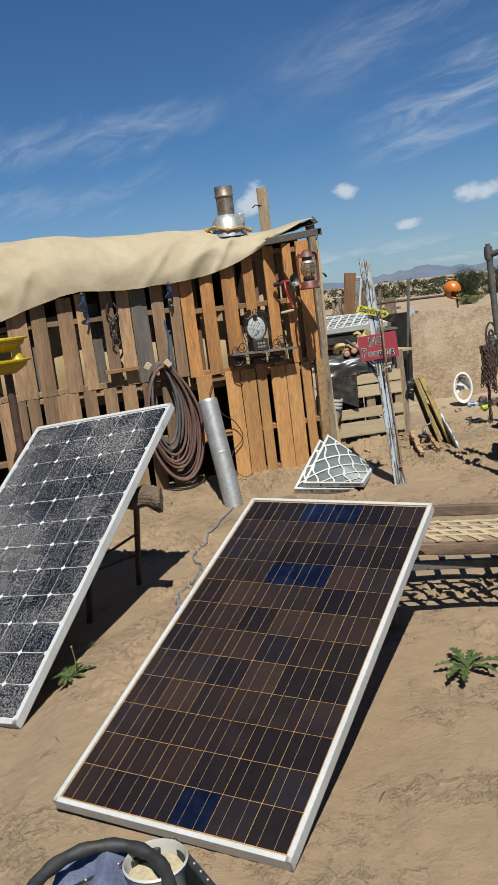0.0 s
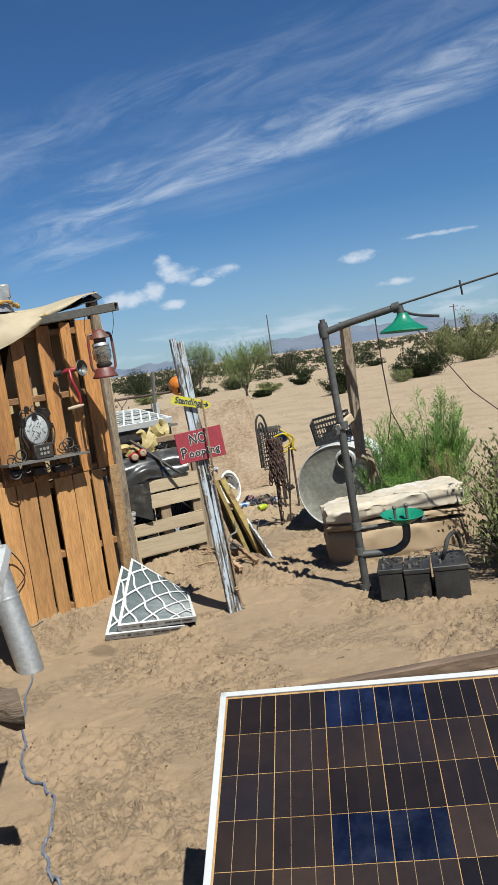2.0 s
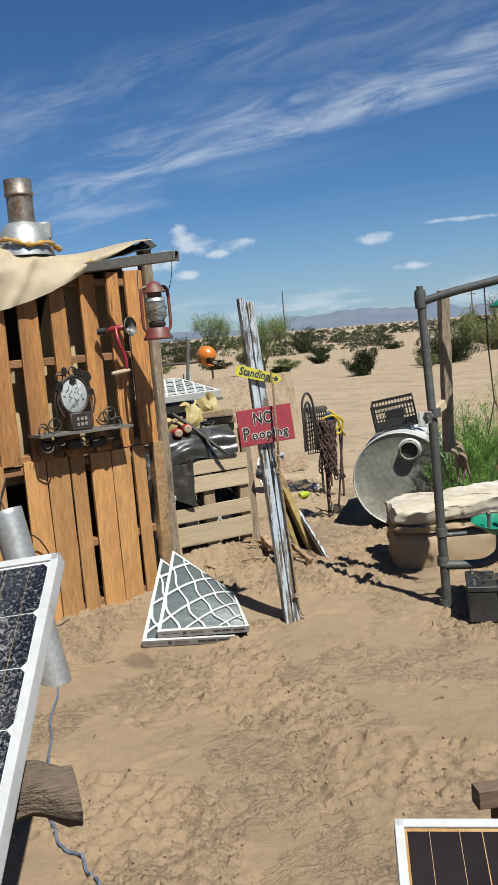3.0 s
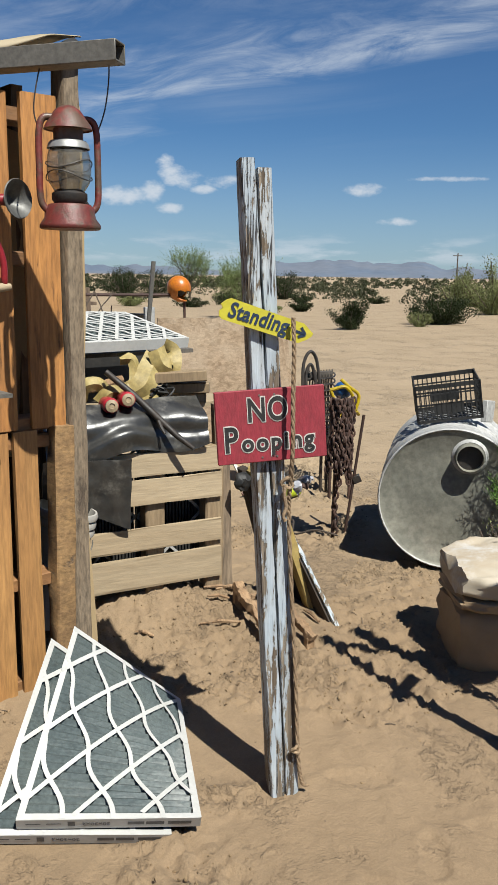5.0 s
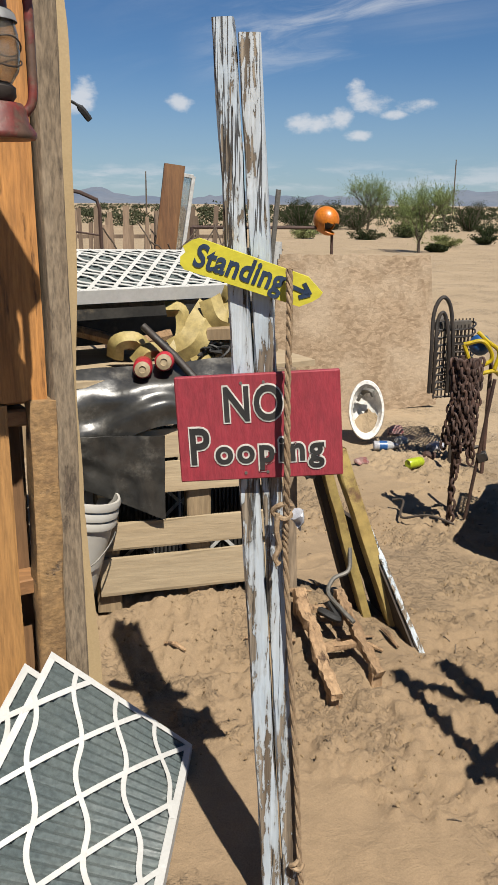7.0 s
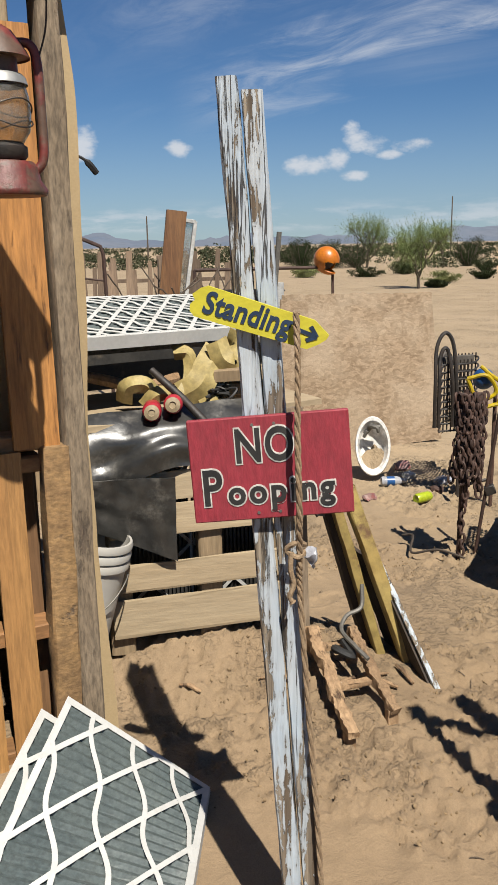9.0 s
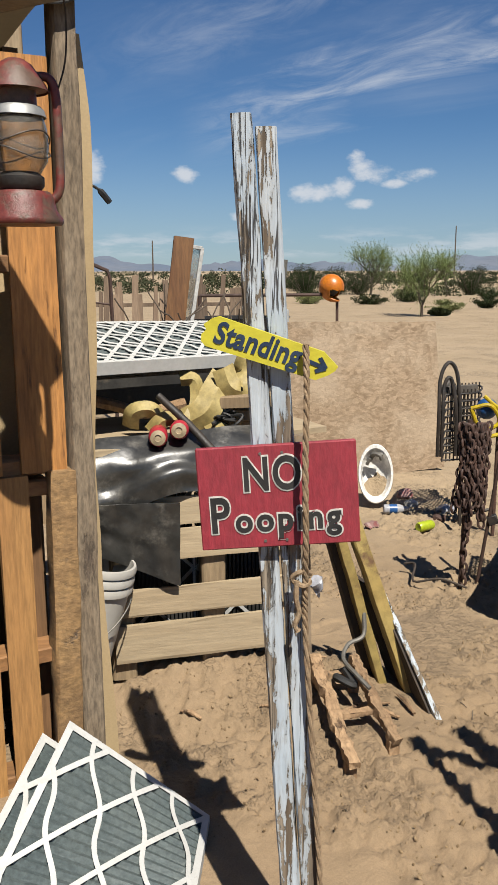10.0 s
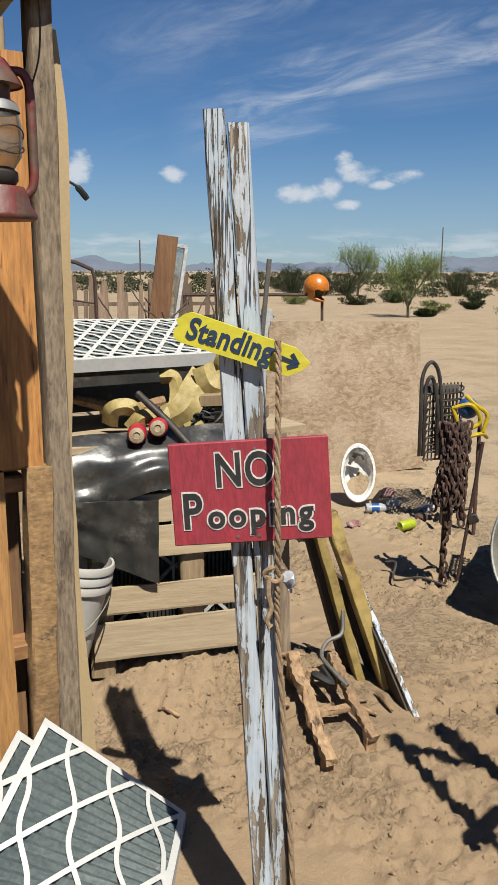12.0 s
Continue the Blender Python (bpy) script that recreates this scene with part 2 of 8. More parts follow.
M["hose_grey"] = surf("grey_hose_rubber", (0.0685, 0.0659, 0.0632), (0.0474, 0.0448, 0.0422), 5, 0.7, 0.2, 50)
M["white"] = surf("white_card", (0.40, 0.40, 0.388), (0.355, 0.355, 0.338), 7, 0.75, 0.1, 70, vary=0, contrast=0.06)
M["media"] = surf("grey_filter_pleats", (0.078, 0.094, 0.091), (0.050, 0.066, 0.068), 5, 0.5, 0.3, 90, vary=0, contrast=0.3, wear=(0.115, 0.125, 0.120), wear_at=(0.55, 0.75), wear_scale=4)
M["alu"] = surf("pale_anodised_frame", (0.40, 0.40, 0.395), (0.34, 0.34, 0.33), 5, 0.45, 0.05, 60, metal=0.1, vary=0, contrast=0.06, wear=(0.27, 0.24, 0.20), wear_at=(0.62, 0.78))
M["cell"] = surf("dark_solar_cell", (0.0085, 0.0068, 0.0075), (0.0190, 0.0105, 0.0060), 1.2, 0.28, 0.0, 30, vary=0.4, coat=0.16, contrast=0.12)
M["cell_blue"] = surf("blue_solar_cell", (0.00184, 0.00316, 0.0116), (0.00263, 0.00527, 0.019), 14, 0.28, 0.0, 40, vary=0.3, coat=0.16)


def dusty_cell():
    m = bpy.data.materials.new("dust_streaked_cell")
    m.use_nodes = True
    nd = Nodes(m.node_tree)
    at = nd.add("ShaderNodeNewGeometry").outputs["Position"]
    thick = nd.ramp(nd.noise(at, 2.2, 5, 0.62), 0.36, 0.62, 0.535, 0.465)
    speck = nd.noise(at, 120, 6, 0.78, 0.5)
    dust = nd.ramp(nd.math("SUBTRACT", speck, thick), 0.0, 0.10)
    veil = nd.math("MULTIPLY", nd.ramp(nd.noise(at, 7, 5, 0.65), 0.4, 0.75), 0.22)
    rnd = nd.add("ShaderNodeObjectInfo").outputs["Random"]
    col = nd.mix(rnd, (0.00369, 0.00474, 0.0105), (0.00685, 0.00685, 0.0105))
    col = nd.mix(veil, col, (0.105, 0.103, 0.0975))
    col = nd.mix(nd.math("MULTIPLY", dust, 0.9), col, (0.174, 0.169, 0.158))
    bs = nd.add("ShaderNodeBsdfPrincipled", {"Base Color": col, "Roughness": nd.ramp(dust, 0, 1, 0.25, 0.8)})
    nd.add("ShaderNodeOutputMaterial", {"Surface": bs.outputs[0]})
    return m


M["cell_dusty"] = dusty_cell()
M["back"] = surf("yellowed_backsheet", (0.24, 0.125, 0.034), (0.27, 0.165, 0.065), 4, 0.5, 0.0, 50, vary=0)
M["back_white"] = surf("white_backsheet", (0.44, 0.44, 0.428), (0.381, 0.381, 0.369), 4, 0.5, 0.0, 50, vary=0)
M["bus"] = surf("tarnished_ribbon", (0.23, 0.162, 0.085), (0.178, 0.119, 0.0553), 9, 0.5, 0.0, 50, metal=0.1, vary=0.15)
M["red"] = surf("red_sign_paint", (0.240, 0.022, 0.034), (0.190, 0.017, 0.026), 1.2, 0.6, 0.5, 12, (9, 9, 2.5), wear=(0.19, 0.075, 0.055), wear_at=(0.66, 0.76), wear_scale=2.6, vary=0, contrast=0.18)
M["yellow"] = surf("yellow_sign_paint", (0.441, 0.392, 0.0275), (0.404, 0.349, 0.0214), 3, 0.6, 0.12, 30, (1, 3, 3), vary=0, contrast=0.1)
M["ink"] = surf("black_lettering", (0.0105, 0.0105, 0.0105), (0.0184, 0.0174, 0.0158), 20, 0.6, 0.1, 60, vary=0)
M["ink_white"] = surf("white_lettering", (0.446, 0.433, 0.395), (0.383, 0.363, 0.332), 20, 0.6, 0.1, 60, vary=0)
M["ink_blue"] = surf("navy_lettering", (0.00632, 0.0184, 0.0448), (0.0105, 0.0263, 0.058), 20, 0.6, 0.1, 60, vary=0)
M["ink_grey"] = surf("grey_print", (0.085, 0.085, 0.085), (0.06, 0.06, 0.06), 20, 0.7, 0.0, 60, vary=0)
M["rope"] = surf("sisal_rope", (0.25, 0.178, 0.108), (0.165, 0.108, 0.060), 30, 0.9, 0.5, 120, vary=0)
M["lantern"] = surf("rusty_red_enamel", (0.142, 0.0237, 0.0184), (0.105, 0.0211, 0.0158), 10, 0.5, 0.2, 70, wear=(0.079, 0.0448, 0.029), wear_at=(0.45, 0.58), wear_scale=14)
M["crank"] = surf("red_crank_paint", (0.2, 0.0105, 0.0158), (0.148, 0.0079, 0.0105), 12, 0.4, 0.1, 60, vary=0)
M["yellow_paint"] = surf("yellow_machine_paint", (0.327, 0.242, 0.00527), (0.264, 0.179, 0.00527), 8, 0.4, 0.1, 60, wear=(0.0949, 0.0527, 0.0211), wear_at=(0.66, 0.76))
M["green"] = surf("green_enamel", (0.00632, 0.126, 0.0685), (0.0105, 0.158, 0.0896), 6, 0.38, 0.05, 60, wear=(0.132, 0.2, 0.158), wear_at=(0.66, 0.8))
M["pipe"] = surf("weathered_grey_pipe", (0.0817, 0.0817, 0.0764), (0.0527, 0.0527, 0.0501), 8, 0.55, 0.2, 60, metal=0.3, wear=(0.169, 0.158, 0.137), wear_at=(0.62, 0.76), wear_scale=6)
M["drum"] = surf("weathered_drum_steel", (0.195, 0.19, 0.155), (0.132, 0.132, 0.108), 5, 0.6, 0.15, 30, metal=0.1, wear=(0.242, 0.221, 0.184), wear_at=(0.55, 0.75), wear_scale=4, vary=0)
M["drum_white"] = surf("chalky_white_drum_paint", (0.348, 0.345, 0.332), (0.285, 0.285, 0.274), 5, 0.65, 0.15, 40, wear=(0.158, 0.132, 0.105), wear_at=(0.64, 0.76), vary=0)
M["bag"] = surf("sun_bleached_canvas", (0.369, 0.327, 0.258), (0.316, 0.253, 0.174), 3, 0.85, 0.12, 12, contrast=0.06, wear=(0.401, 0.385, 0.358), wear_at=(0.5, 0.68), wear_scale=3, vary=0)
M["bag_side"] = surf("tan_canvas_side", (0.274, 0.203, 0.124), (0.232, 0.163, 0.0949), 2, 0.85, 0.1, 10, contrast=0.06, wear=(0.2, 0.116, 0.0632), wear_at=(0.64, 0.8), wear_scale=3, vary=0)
M["orange"] = surf("orange_helmet_shell", (0.408, 0.129, 0.00816), (0.34, 0.0952, 0.0068), 8, 0.35, 0.05, 50, vary=0)
M["sink"] = surf("white_porcelain", (0.589, 0.581, 0.559), (0.545, 0.53, 0.5), 4, 0.15, 0.0, 50, vary=0, coat=0.5)
M["rust"] = surf("rusted_chain_iron", (0.0553, 0.0263, 0.0169), (0.0316, 0.0158, 0.0116), 14, 0.75, 0.4, 60, vary=0.2)
M["yellow_tool"] = surf("worn_yellow_beam", (0.264, 0.2, 0.0685), (0.211, 0.142, 0.0422), 3, 0.6, 0.2, 30, wear=(0.105, 0.058, 0.029), wear_at=(0.54, 0.64), wear_scale=5)
M["glove"] = surf("yellow_leather", (0.264, 0.211, 0.0843), (0.211, 0.158, 0.0527), 9, 0.6, 0.2, 40, wear=(0.306, 0.264, 0.158), wear_at=(0.6, 0.85), wear_scale=5, vary=0.1)
M["can_red"] = surf("red_can_paint", (0.319, 0.0191, 0.0287), (0.268, 0.0159, 0.0255), 8, 0.35, 0.05, 50, vary=0)
M["can_faded"] = surf("sun_faded_packet", (0.17, 0.045, 0.042), (0.24, 0.17, 0.15), 30, 0.6, 0.2, 50, vary=0.2)
M["tan_cap"] = surf("tan_cap", (0.253, 0.2, 0.126), (0.211, 0.158, 0.0949), 8, 0.6, 0.05, 50, vary=0)
M["bucket"] = surf("dusty_white_plastic", (0.358, 0.348, 0.321), (0.316, 0.3, 0.269), 3, 0.5, 0.04, 20, vary=0.04, contrast=0.05)
M["blue_cloth"] = surf("faded_blue_cloth", (0.0896, 0.105, 0.158), (0.0632, 0.0764, 0.126), 6, 0.9, 0.3, 120, vary=0)
M["blue"] = surf("blue_plastic", (0.0105, 0.0632, 0.19), (0.0079, 0.0474, 0.148), 6, 0.4, 0.05, 50, vary=0)
M["cream_in"] = surf("cream_powder", (0.327, 0.274, 0.179), (0.295, 0.242, 0.153), 9, 0.9, 0.3, 60, vary=0)
M["lime"] = surf("lime_green_can", (0.268, 0.319, 0.0127), (0.23, 0.281, 0.0127), 9, 0.35, 0.05, 60, vary=0)
M["clear"] = surf("cloudy_clear_plastic", (0.29, 0.29, 0.295), (0.237, 0.242, 0.274), 9, 0.25, 0.1, 60, vary=0)
M["picket"] = surf("bleached_picket", (0.169, 0.119, 0.079), (0.111, 0.0764, 0.0527), 1.2, 0.85, 0.4, 8, GZ, vary=0.35)
M["leaf_dark"] = surf("creosote_leaf", (0.0148, 0.0227, 0.0079), (0.0237, 0.0306, 0.0111), 3, 0.7, 0.0, 20, vary=0, contrast=0.4, shine=0.12)
M["leaf_olive"] = surf("palo_verde_leaf", (0.145, 0.180, 0.062), (0.088, 0.118, 0.042), 2, 0.7, 0.0, 20, vary=0, contrast=0.35, shine=0.12)
M["leaf_green"] = surf("tamarisk_leaf", (0.145, 0.255, 0.052), (0.075, 0.150, 0.030), 5, 0.65, 0.0, 20, vary=0, contrast=0.4, shine=0.12)
M["leaf_dry"] = surf("dry_spray", (0.221, 0.174, 0.0738), (0.158, 0.132, 0.0527), 5, 0.8, 0.0, 20, vary=0, contrast=0.3, shine=0.12)
M["leaf_grey"] = surf("saltbush_leaf", (0.165, 0.175, 0.070), (0.105, 0.118, 0.048), 5, 0.8, 0.0, 20, vary=0, contrast=0.35, shine=0.12)
M["leaf_weed"] = surf("weed_leaf", (0.126, 0.163, 0.0632), (0.079, 0.116, 0.0395), 12, 0.6, 0.2, 40, vary=0.1, shine=0.12)
M["twig"] = surf("grey_twig", (0.0843, 0.0632, 0.0448), (0.0527, 0.0395, 0.029), 10, 0.85, 0.3, 40, vary=0)
# aerial haze of the distance is put into this rock colour
M["hill"] = surf("hazed_hill_rock", (0.0711, 0.0949, 0.134), (0.0975, 0.113, 0.142), 0.004, 0.95, 0.0, 0.03, vary=0, contrast=0.12, world_space=True)
M["face"] = surf("white_dial", (0.327, 0.337, 0.327), (0.274, 0.29, 0.285), 9, 0.4, 0.05, 60, vary=0)


def sand_material():
    m = bpy.data.materials.new("desert_sand")
    m.use_nodes = True
    nd = Nodes(m.node_tree)
    at = nd.add("ShaderNodeNewGeometry").outputs["Position"]
    patch = nd.ramp(nd.noise(at, 0.55, 5, 0.6), 0.35, 0.68)
    damp = nd.ramp(nd.noise(at, 1.9, 6, 0.62), 0.52, 0.74)
    clod = nd.noise(at, 14, 7, 0.68, 0.4)
    grit = nd.noise(at, 210, 3, 0.7)
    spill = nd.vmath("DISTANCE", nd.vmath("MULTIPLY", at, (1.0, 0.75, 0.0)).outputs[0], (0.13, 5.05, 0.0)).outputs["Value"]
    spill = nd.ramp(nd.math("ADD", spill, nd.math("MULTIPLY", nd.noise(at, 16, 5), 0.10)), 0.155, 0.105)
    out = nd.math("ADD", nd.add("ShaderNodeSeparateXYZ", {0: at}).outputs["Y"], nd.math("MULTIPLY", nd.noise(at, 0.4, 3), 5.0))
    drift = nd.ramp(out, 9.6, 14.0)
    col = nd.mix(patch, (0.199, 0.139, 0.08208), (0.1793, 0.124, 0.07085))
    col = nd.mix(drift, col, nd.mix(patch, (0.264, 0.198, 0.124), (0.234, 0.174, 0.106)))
    col = nd.mix(nd.math("MULTIPLY", damp, 0.30), col, (0.1418, 0.0944, 0.05184))
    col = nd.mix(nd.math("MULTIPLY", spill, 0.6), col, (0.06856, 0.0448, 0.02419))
    k = nd.math("MULTIPLY", nd.ramp(clod, 0.25, 0.75, 0.90, 1.08), nd.ramp(grit, 0.25, 0.75, 0.88, 1.11))
    col = nd.mix(1.0, col, nd.add("ShaderNodeCombineColor", {0: k, 1: k, 2: k}).outputs[0], "MULTIPLY")
    # dark bits of bark and stone
    spot = nd.add("ShaderNodeTexVoronoi", {"Vector": at, "Scale": 11.0, "Randomness": 1.0})
    speck = nd.math("MULTIPLY", nd.ramp(spot.outputs["Distance"], 0.060, 0.025), nd.ramp(nd.noise(at, 1.3, 3), 0.50, 0.60))
    col = nd.mix(nd.math("MULTIPLY", speck, 0.7), col, (0.0591, 0.04, 0.02765))
    # on the open plain: stones and low tufts too far off to tell apart
    far_at = nd.vmath("MULTIPLY", at, (1.0, 0.55, 1.0)).outputs[0]
    tuft = nd.add("ShaderNodeTexVoronoi", {"Vector": far_at, "Scale": 2.2, "Randomness": 1.0})
    tufts = nd.math("MULTIPLY", nd.ramp(tuft.outputs["Distance"], 0.10, 0.05), nd.ramp(nd.noise(at, 0.12, 3), 0.36, 0.54))
    col = nd.mix(nd.math("MULTIPLY", nd.math("MULTIPLY", tufts, drift), 0.78), col, (0.08668, 0.068, 0.0432))
    # broken crust: small plates with crisp edges in the trodden patches
    trodden = nd.ramp(nd.noise(at, 1.5, 6, 0.68, 0.3), 0.47, 0.60)
    plates = nd.math("ADD", nd.ramp(nd.noise(at, 17, 6, 0.66, 0.6), 0.49, 0.545), nd.math("MULTIPLY", nd.ramp(nd.noise(at, 44, 5, 0.68, 0.4), 0.50, 0.58), 0.22))
    height = nd.math("ADD", nd.math("ADD", nd.math("MULTIPLY", clod, 0.7), nd.math("MULTIPLY", grit, 0.08)), nd.math("MULTIPLY", nd.math("MULTIPLY", plates, trodden), 0.58))
    bs = nd.add("ShaderNodeBsdfPrincipled", {"Base Color": col, "Roughness": 0.95})
    nd.put(bs.inputs["Normal"], nd.add("ShaderNodeBump", {"Height": height, "Strength": 0.75, "Distance": 0.022}).outputs[0])
    nd.add("ShaderNodeOutputMaterial", {"Surface": bs.outputs[0]})
    return m


def peeling_paint():
    """Blue-white paint flaking off silvery brown timber along its grain, with splits."""
    m = bpy.data.materials.new("peeling_white_paint")
    m.use_nodes = True
    nd = Nodes(m.node_tree)
    src = nd.add("ShaderNodeTexCoord").outputs["Object"]
    rnd = nd.add("ShaderNodeObjectInfo").outputs["Random"]
    at = nd.vmath("ADD", src, nd.add("ShaderNodeCombineXYZ", {0: nd.math("MULTIPLY", rnd, 31.0), 1: nd.math("MULTIPLY", rnd, 17.0), 2: nd.math("MULTIPLY", rnd, 9.0)}).outputs[0]).outputs[0]

    def along(x, z):
        return nd.add("ShaderNodeMapping", {"Vector": at, "Scale": (x, x, z)}).outputs[0]

    long = nd.noise(along(38, 2.2), 1.0, 7, 0.68, 0.35)
    chips = nd.noise(along(60, 15), 1.0, 6, 0.7, 0.5)
    area = nd.noise(along(3, 2.4), 1.0, 3, 0.55)
    bare = nd.math("ADD", nd.math("ADD", nd.math("MULTIPLY", long, 0.58), nd.math("MULTIPLY", chips, 0.42)), nd.math("MULTIPLY", nd.math("SUBTRACT", area, 0.5), 0.30))
    gone = nd.ramp(bare, 0.513, 0.525)
    thin = nd.ramp(bare, 0.44, 0.51)
    grain = nd.noise(along(150, 3.0), 1.0, 5, 0.7, 0.2)
    rings = nd.noise(along(55, 1.1), 1.0, 4, 0.6, 0.3)
    wood = nd.mix(nd.ramp(rings, 0.34, 0.66), (0.085, 0.060, 0.038), (0.205, 0.168, 0.125))
    wk = nd.ramp(grain, 0.25, 0.75, 0.55, 1.35)
    wood = nd.mix(1.0, wood, nd.add("ShaderNodeCombineColor", {0: wk, 1: wk, 2: wk}).outputs[0], "MULTIPLY")
    paint = nd.mix(nd.ramp(nd.noise(along(9, 4), 1.0, 5, 0.6), 0.3, 0.7), (0.319, 0.374, 0.425), (0.387, 0.416, 0.438))
    paint = nd.mix(nd.math("MULTIPLY", thin, 0.45), paint, (0.255, 0.255, 0.242))
    pk = nd.ramp(grain, 0.25, 0.75, 0.84, 1.10)
    paint = nd.mix(1.0, paint, nd.add("ShaderNodeCombineColor", {0: pk, 1: pk, 2: pk}).outputs[0], "MULTIPLY")
    col = nd.mix(gone, paint, wood)
    split = nd.noise(along(30, 0.75), 1.0, 5, 0.55, 0.4)
    crack = nd.math("MULTIPLY", nd.ramp(nd.math("ABSOLUTE", nd.math("SUBTRACT", split, 0.52)), 0.013, 0.005), nd.ramp(nd.noise(along(8, 2.0), 1.0, 3, 0.5), 0.42, 0.52))
    col = nd.mix(nd.math("MULTIPLY", crack, 0.92), col, (0.0187, 0.0136, 0.0102))
    height = nd.math("SUBTRACT", nd.math("ADD", nd.math("MULTIPLY", grain, 0.30), nd.math("MULTIPLY", nd.math("SUBTRACT", 1.0, gone), 0.5)), crack)
    bs = nd.add("ShaderNodeBsdfPrincipled", {"Base Color": col, "Roughness": nd.ramp(gone, 0, 1, 0.62, 0.85)})
    nd.put(bs.inputs["Normal"], nd.add("ShaderNodeBump", {"Height": height, "Strength": 1.0, "Distance": 0.004}).outputs[0])
    nd.add("ShaderNodeOutputMaterial", {"Surface": bs.outputs[0]})
    return m


def strand_board():
    """Weathered board pressed from wood flakes, each flake of its own tone."""
    m = bpy.data.materials.new("weathered_strand_board")
    m.use_nodes = True
    nd = Nodes(m.node_tree)
    here = nd.add("ShaderNodeNewGeometry").outputs["Position"]
    rnd = nd.add("ShaderNodeObjectInfo").outputs["Random"]
    at = nd.vmath("ADD", here, nd.add("ShaderNodeCombineXYZ", {0: nd.math("MULTIPLY", rnd, 23.0), 1: 0.0, 2: nd.math("MULTIPLY", rnd, 41.0)}).outputs[0]).outputs[0]
    bend = nd.vmath("MULTIPLY", nd.add("ShaderNodeTexNoise", {"Vector": at, "Scale": 9.0, "Detail": 3.0}).outputs["Color"], (0.09, 0.09, 0.09)).outputs[0]
    spot = nd.vmath("ADD", at, bend).outputs[0]
    tone = 0.0
    for turn, size in ((0.5, 24.0), (2.0, 31.0)):
        lain = nd.add("ShaderNodeMapping", {"Vector": spot, "Rotation": (0, turn, 0), "Scale": (1.0, 0.3, 2.4)}).outputs[0]
        cell = nd.add("ShaderNodeTexVoronoi", {"Vector": lain, "Scale": size, "Randomness": 1.0}).outputs["Color"]
        tone = nd.math("ADD", nd.math("MULTIPLY", nd.add("ShaderNodeSeparateColor", {0: cell}).outputs[0], 0.5), tone)
    col = nd.mix(nd.ramp(tone, 0.05, 0.95), (0.170, 0.117, 0.070), (0.294, 0.214, 0.138))
    bleach = nd.ramp(nd.noise(at, 2.4, 6, 0.62), 0.44, 0.66)
    col = nd.mix(nd.math("MULTIPLY", bleach, 0.50), col, (0.352, 0.280, 0.198))
    stain = nd.ramp(nd.noise(nd.add("ShaderNodeMapping", {"Vector": at, "Scale": (1, 1, 0.45), "Location": (4, 2, 7)}).outputs[0], 9.0, 7, 0.72), 0.52, 0.66)
    col = nd.mix(nd.math("MULTIPLY", stain, 0.42), col, (0.150, 0.097, 0.055))
    fine = nd.noise(at, 110, 4, 0.7)
    k = nd.ramp(fine, 0.25, 0.75, 0.86, 1.12)
    col = nd.mix(1.0, col, nd.add("ShaderNodeCombineColor", {0: k, 1: k, 2: k}).outputs[0], "MULTIPLY")
    bs = nd.add("ShaderNodeBsdfPrincipled", {"Base Color": col, "Roughness": 0.85})
    nd.put(bs.inputs["Normal"], nd.add("ShaderNodeBump", {"Height": nd.math("ADD", tone, nd.math("MULTIPLY", fine, 0.3)), "Strength": 0.35, "Distance": 0.004}).outputs[0])
    nd.add("ShaderNodeOutputMaterial", {"Surface": bs.outputs[0]})
    return m


def glass_material(name, tint, rough, clear):
    m = bpy.data.materials.new(name)
    m.use_nodes = True
    nd = Nodes(m.node_tree)
    at = nd.add("ShaderNodeTexCoord").outputs["Object"]
    dirt = nd.ramp(nd.noise(at, 22, 6, 0.65), 0.35, 0.7)
    a = nd.add("ShaderNodeBsdfPrincipled", {"Base Color": tint, "Roughness": rough, "Transmission Weight": 1.0, "IOR": 1.1})
    b = nd.add("ShaderNodeBsdfPrincipled", {"Base Color": (0.2232, 0.2108, 0.186), "Roughness": 0.7})
    mix = nd.add("ShaderNodeMixShader", {0: nd.math("ADD", nd.math("MULTIPLY", dirt, 0.32), clear), 1: a.outputs[0], 2: b.outputs[0]})
    nd.add("ShaderNodeOutputMaterial", {"Surface": mix.outputs[0]})
    return m


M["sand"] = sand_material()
M["peel"] = peeling_paint()
M["ply"] = strand_board()
M["lamp_glass"] = glass_material("sooty_lamp_glass", (0.85, 0.85, 0.82), 0.08, 0.06)

# ---- helpers for shapes ----
PLACE = {}


def thing(name, label, category, group="", m=None, kind=""):
    ob = new(name)
    ob.empty_display_size = 0.1
    m = m or Matrix.Identity(4)
    if isinstance(m, (tuple, Vector)):
        m = Matrix.Translation(m)
    ob.matrix_basis = m
    PLACE[ob] = m
    return tagged(ob, label, category, group, kind)


def mesh_of(name, bm, material, smooth):
    me = bpy.data.meshes.new(name)
    bm.to_mesh(me)
    bm.free()
    me.materials.append(material)
    if smooth:
        me.shade_smooth()
        me.set_sharp_from_angle(angle=radians(40))
    return me


def part(name, bm, material, parent, label="", smooth=True, local=False):
    m = PLACE[parent]
    if not local:
        bm.transform(m.inverted())
    ob = new(name, mesh_of(name, bm, material, smooth))
    ob.parent = parent
    PLACE[ob] = m
    return tagged(ob, label)


def solo(name, bm, material, label, category, group="", kind="", smooth=True):
    ob = new(name, mesh_of(name, bm, material, smooth))
    PLACE[ob] = Matrix.Identity(4)
    return tagged(ob, label, category, group, kind)


def B():
    return bmesh.new()


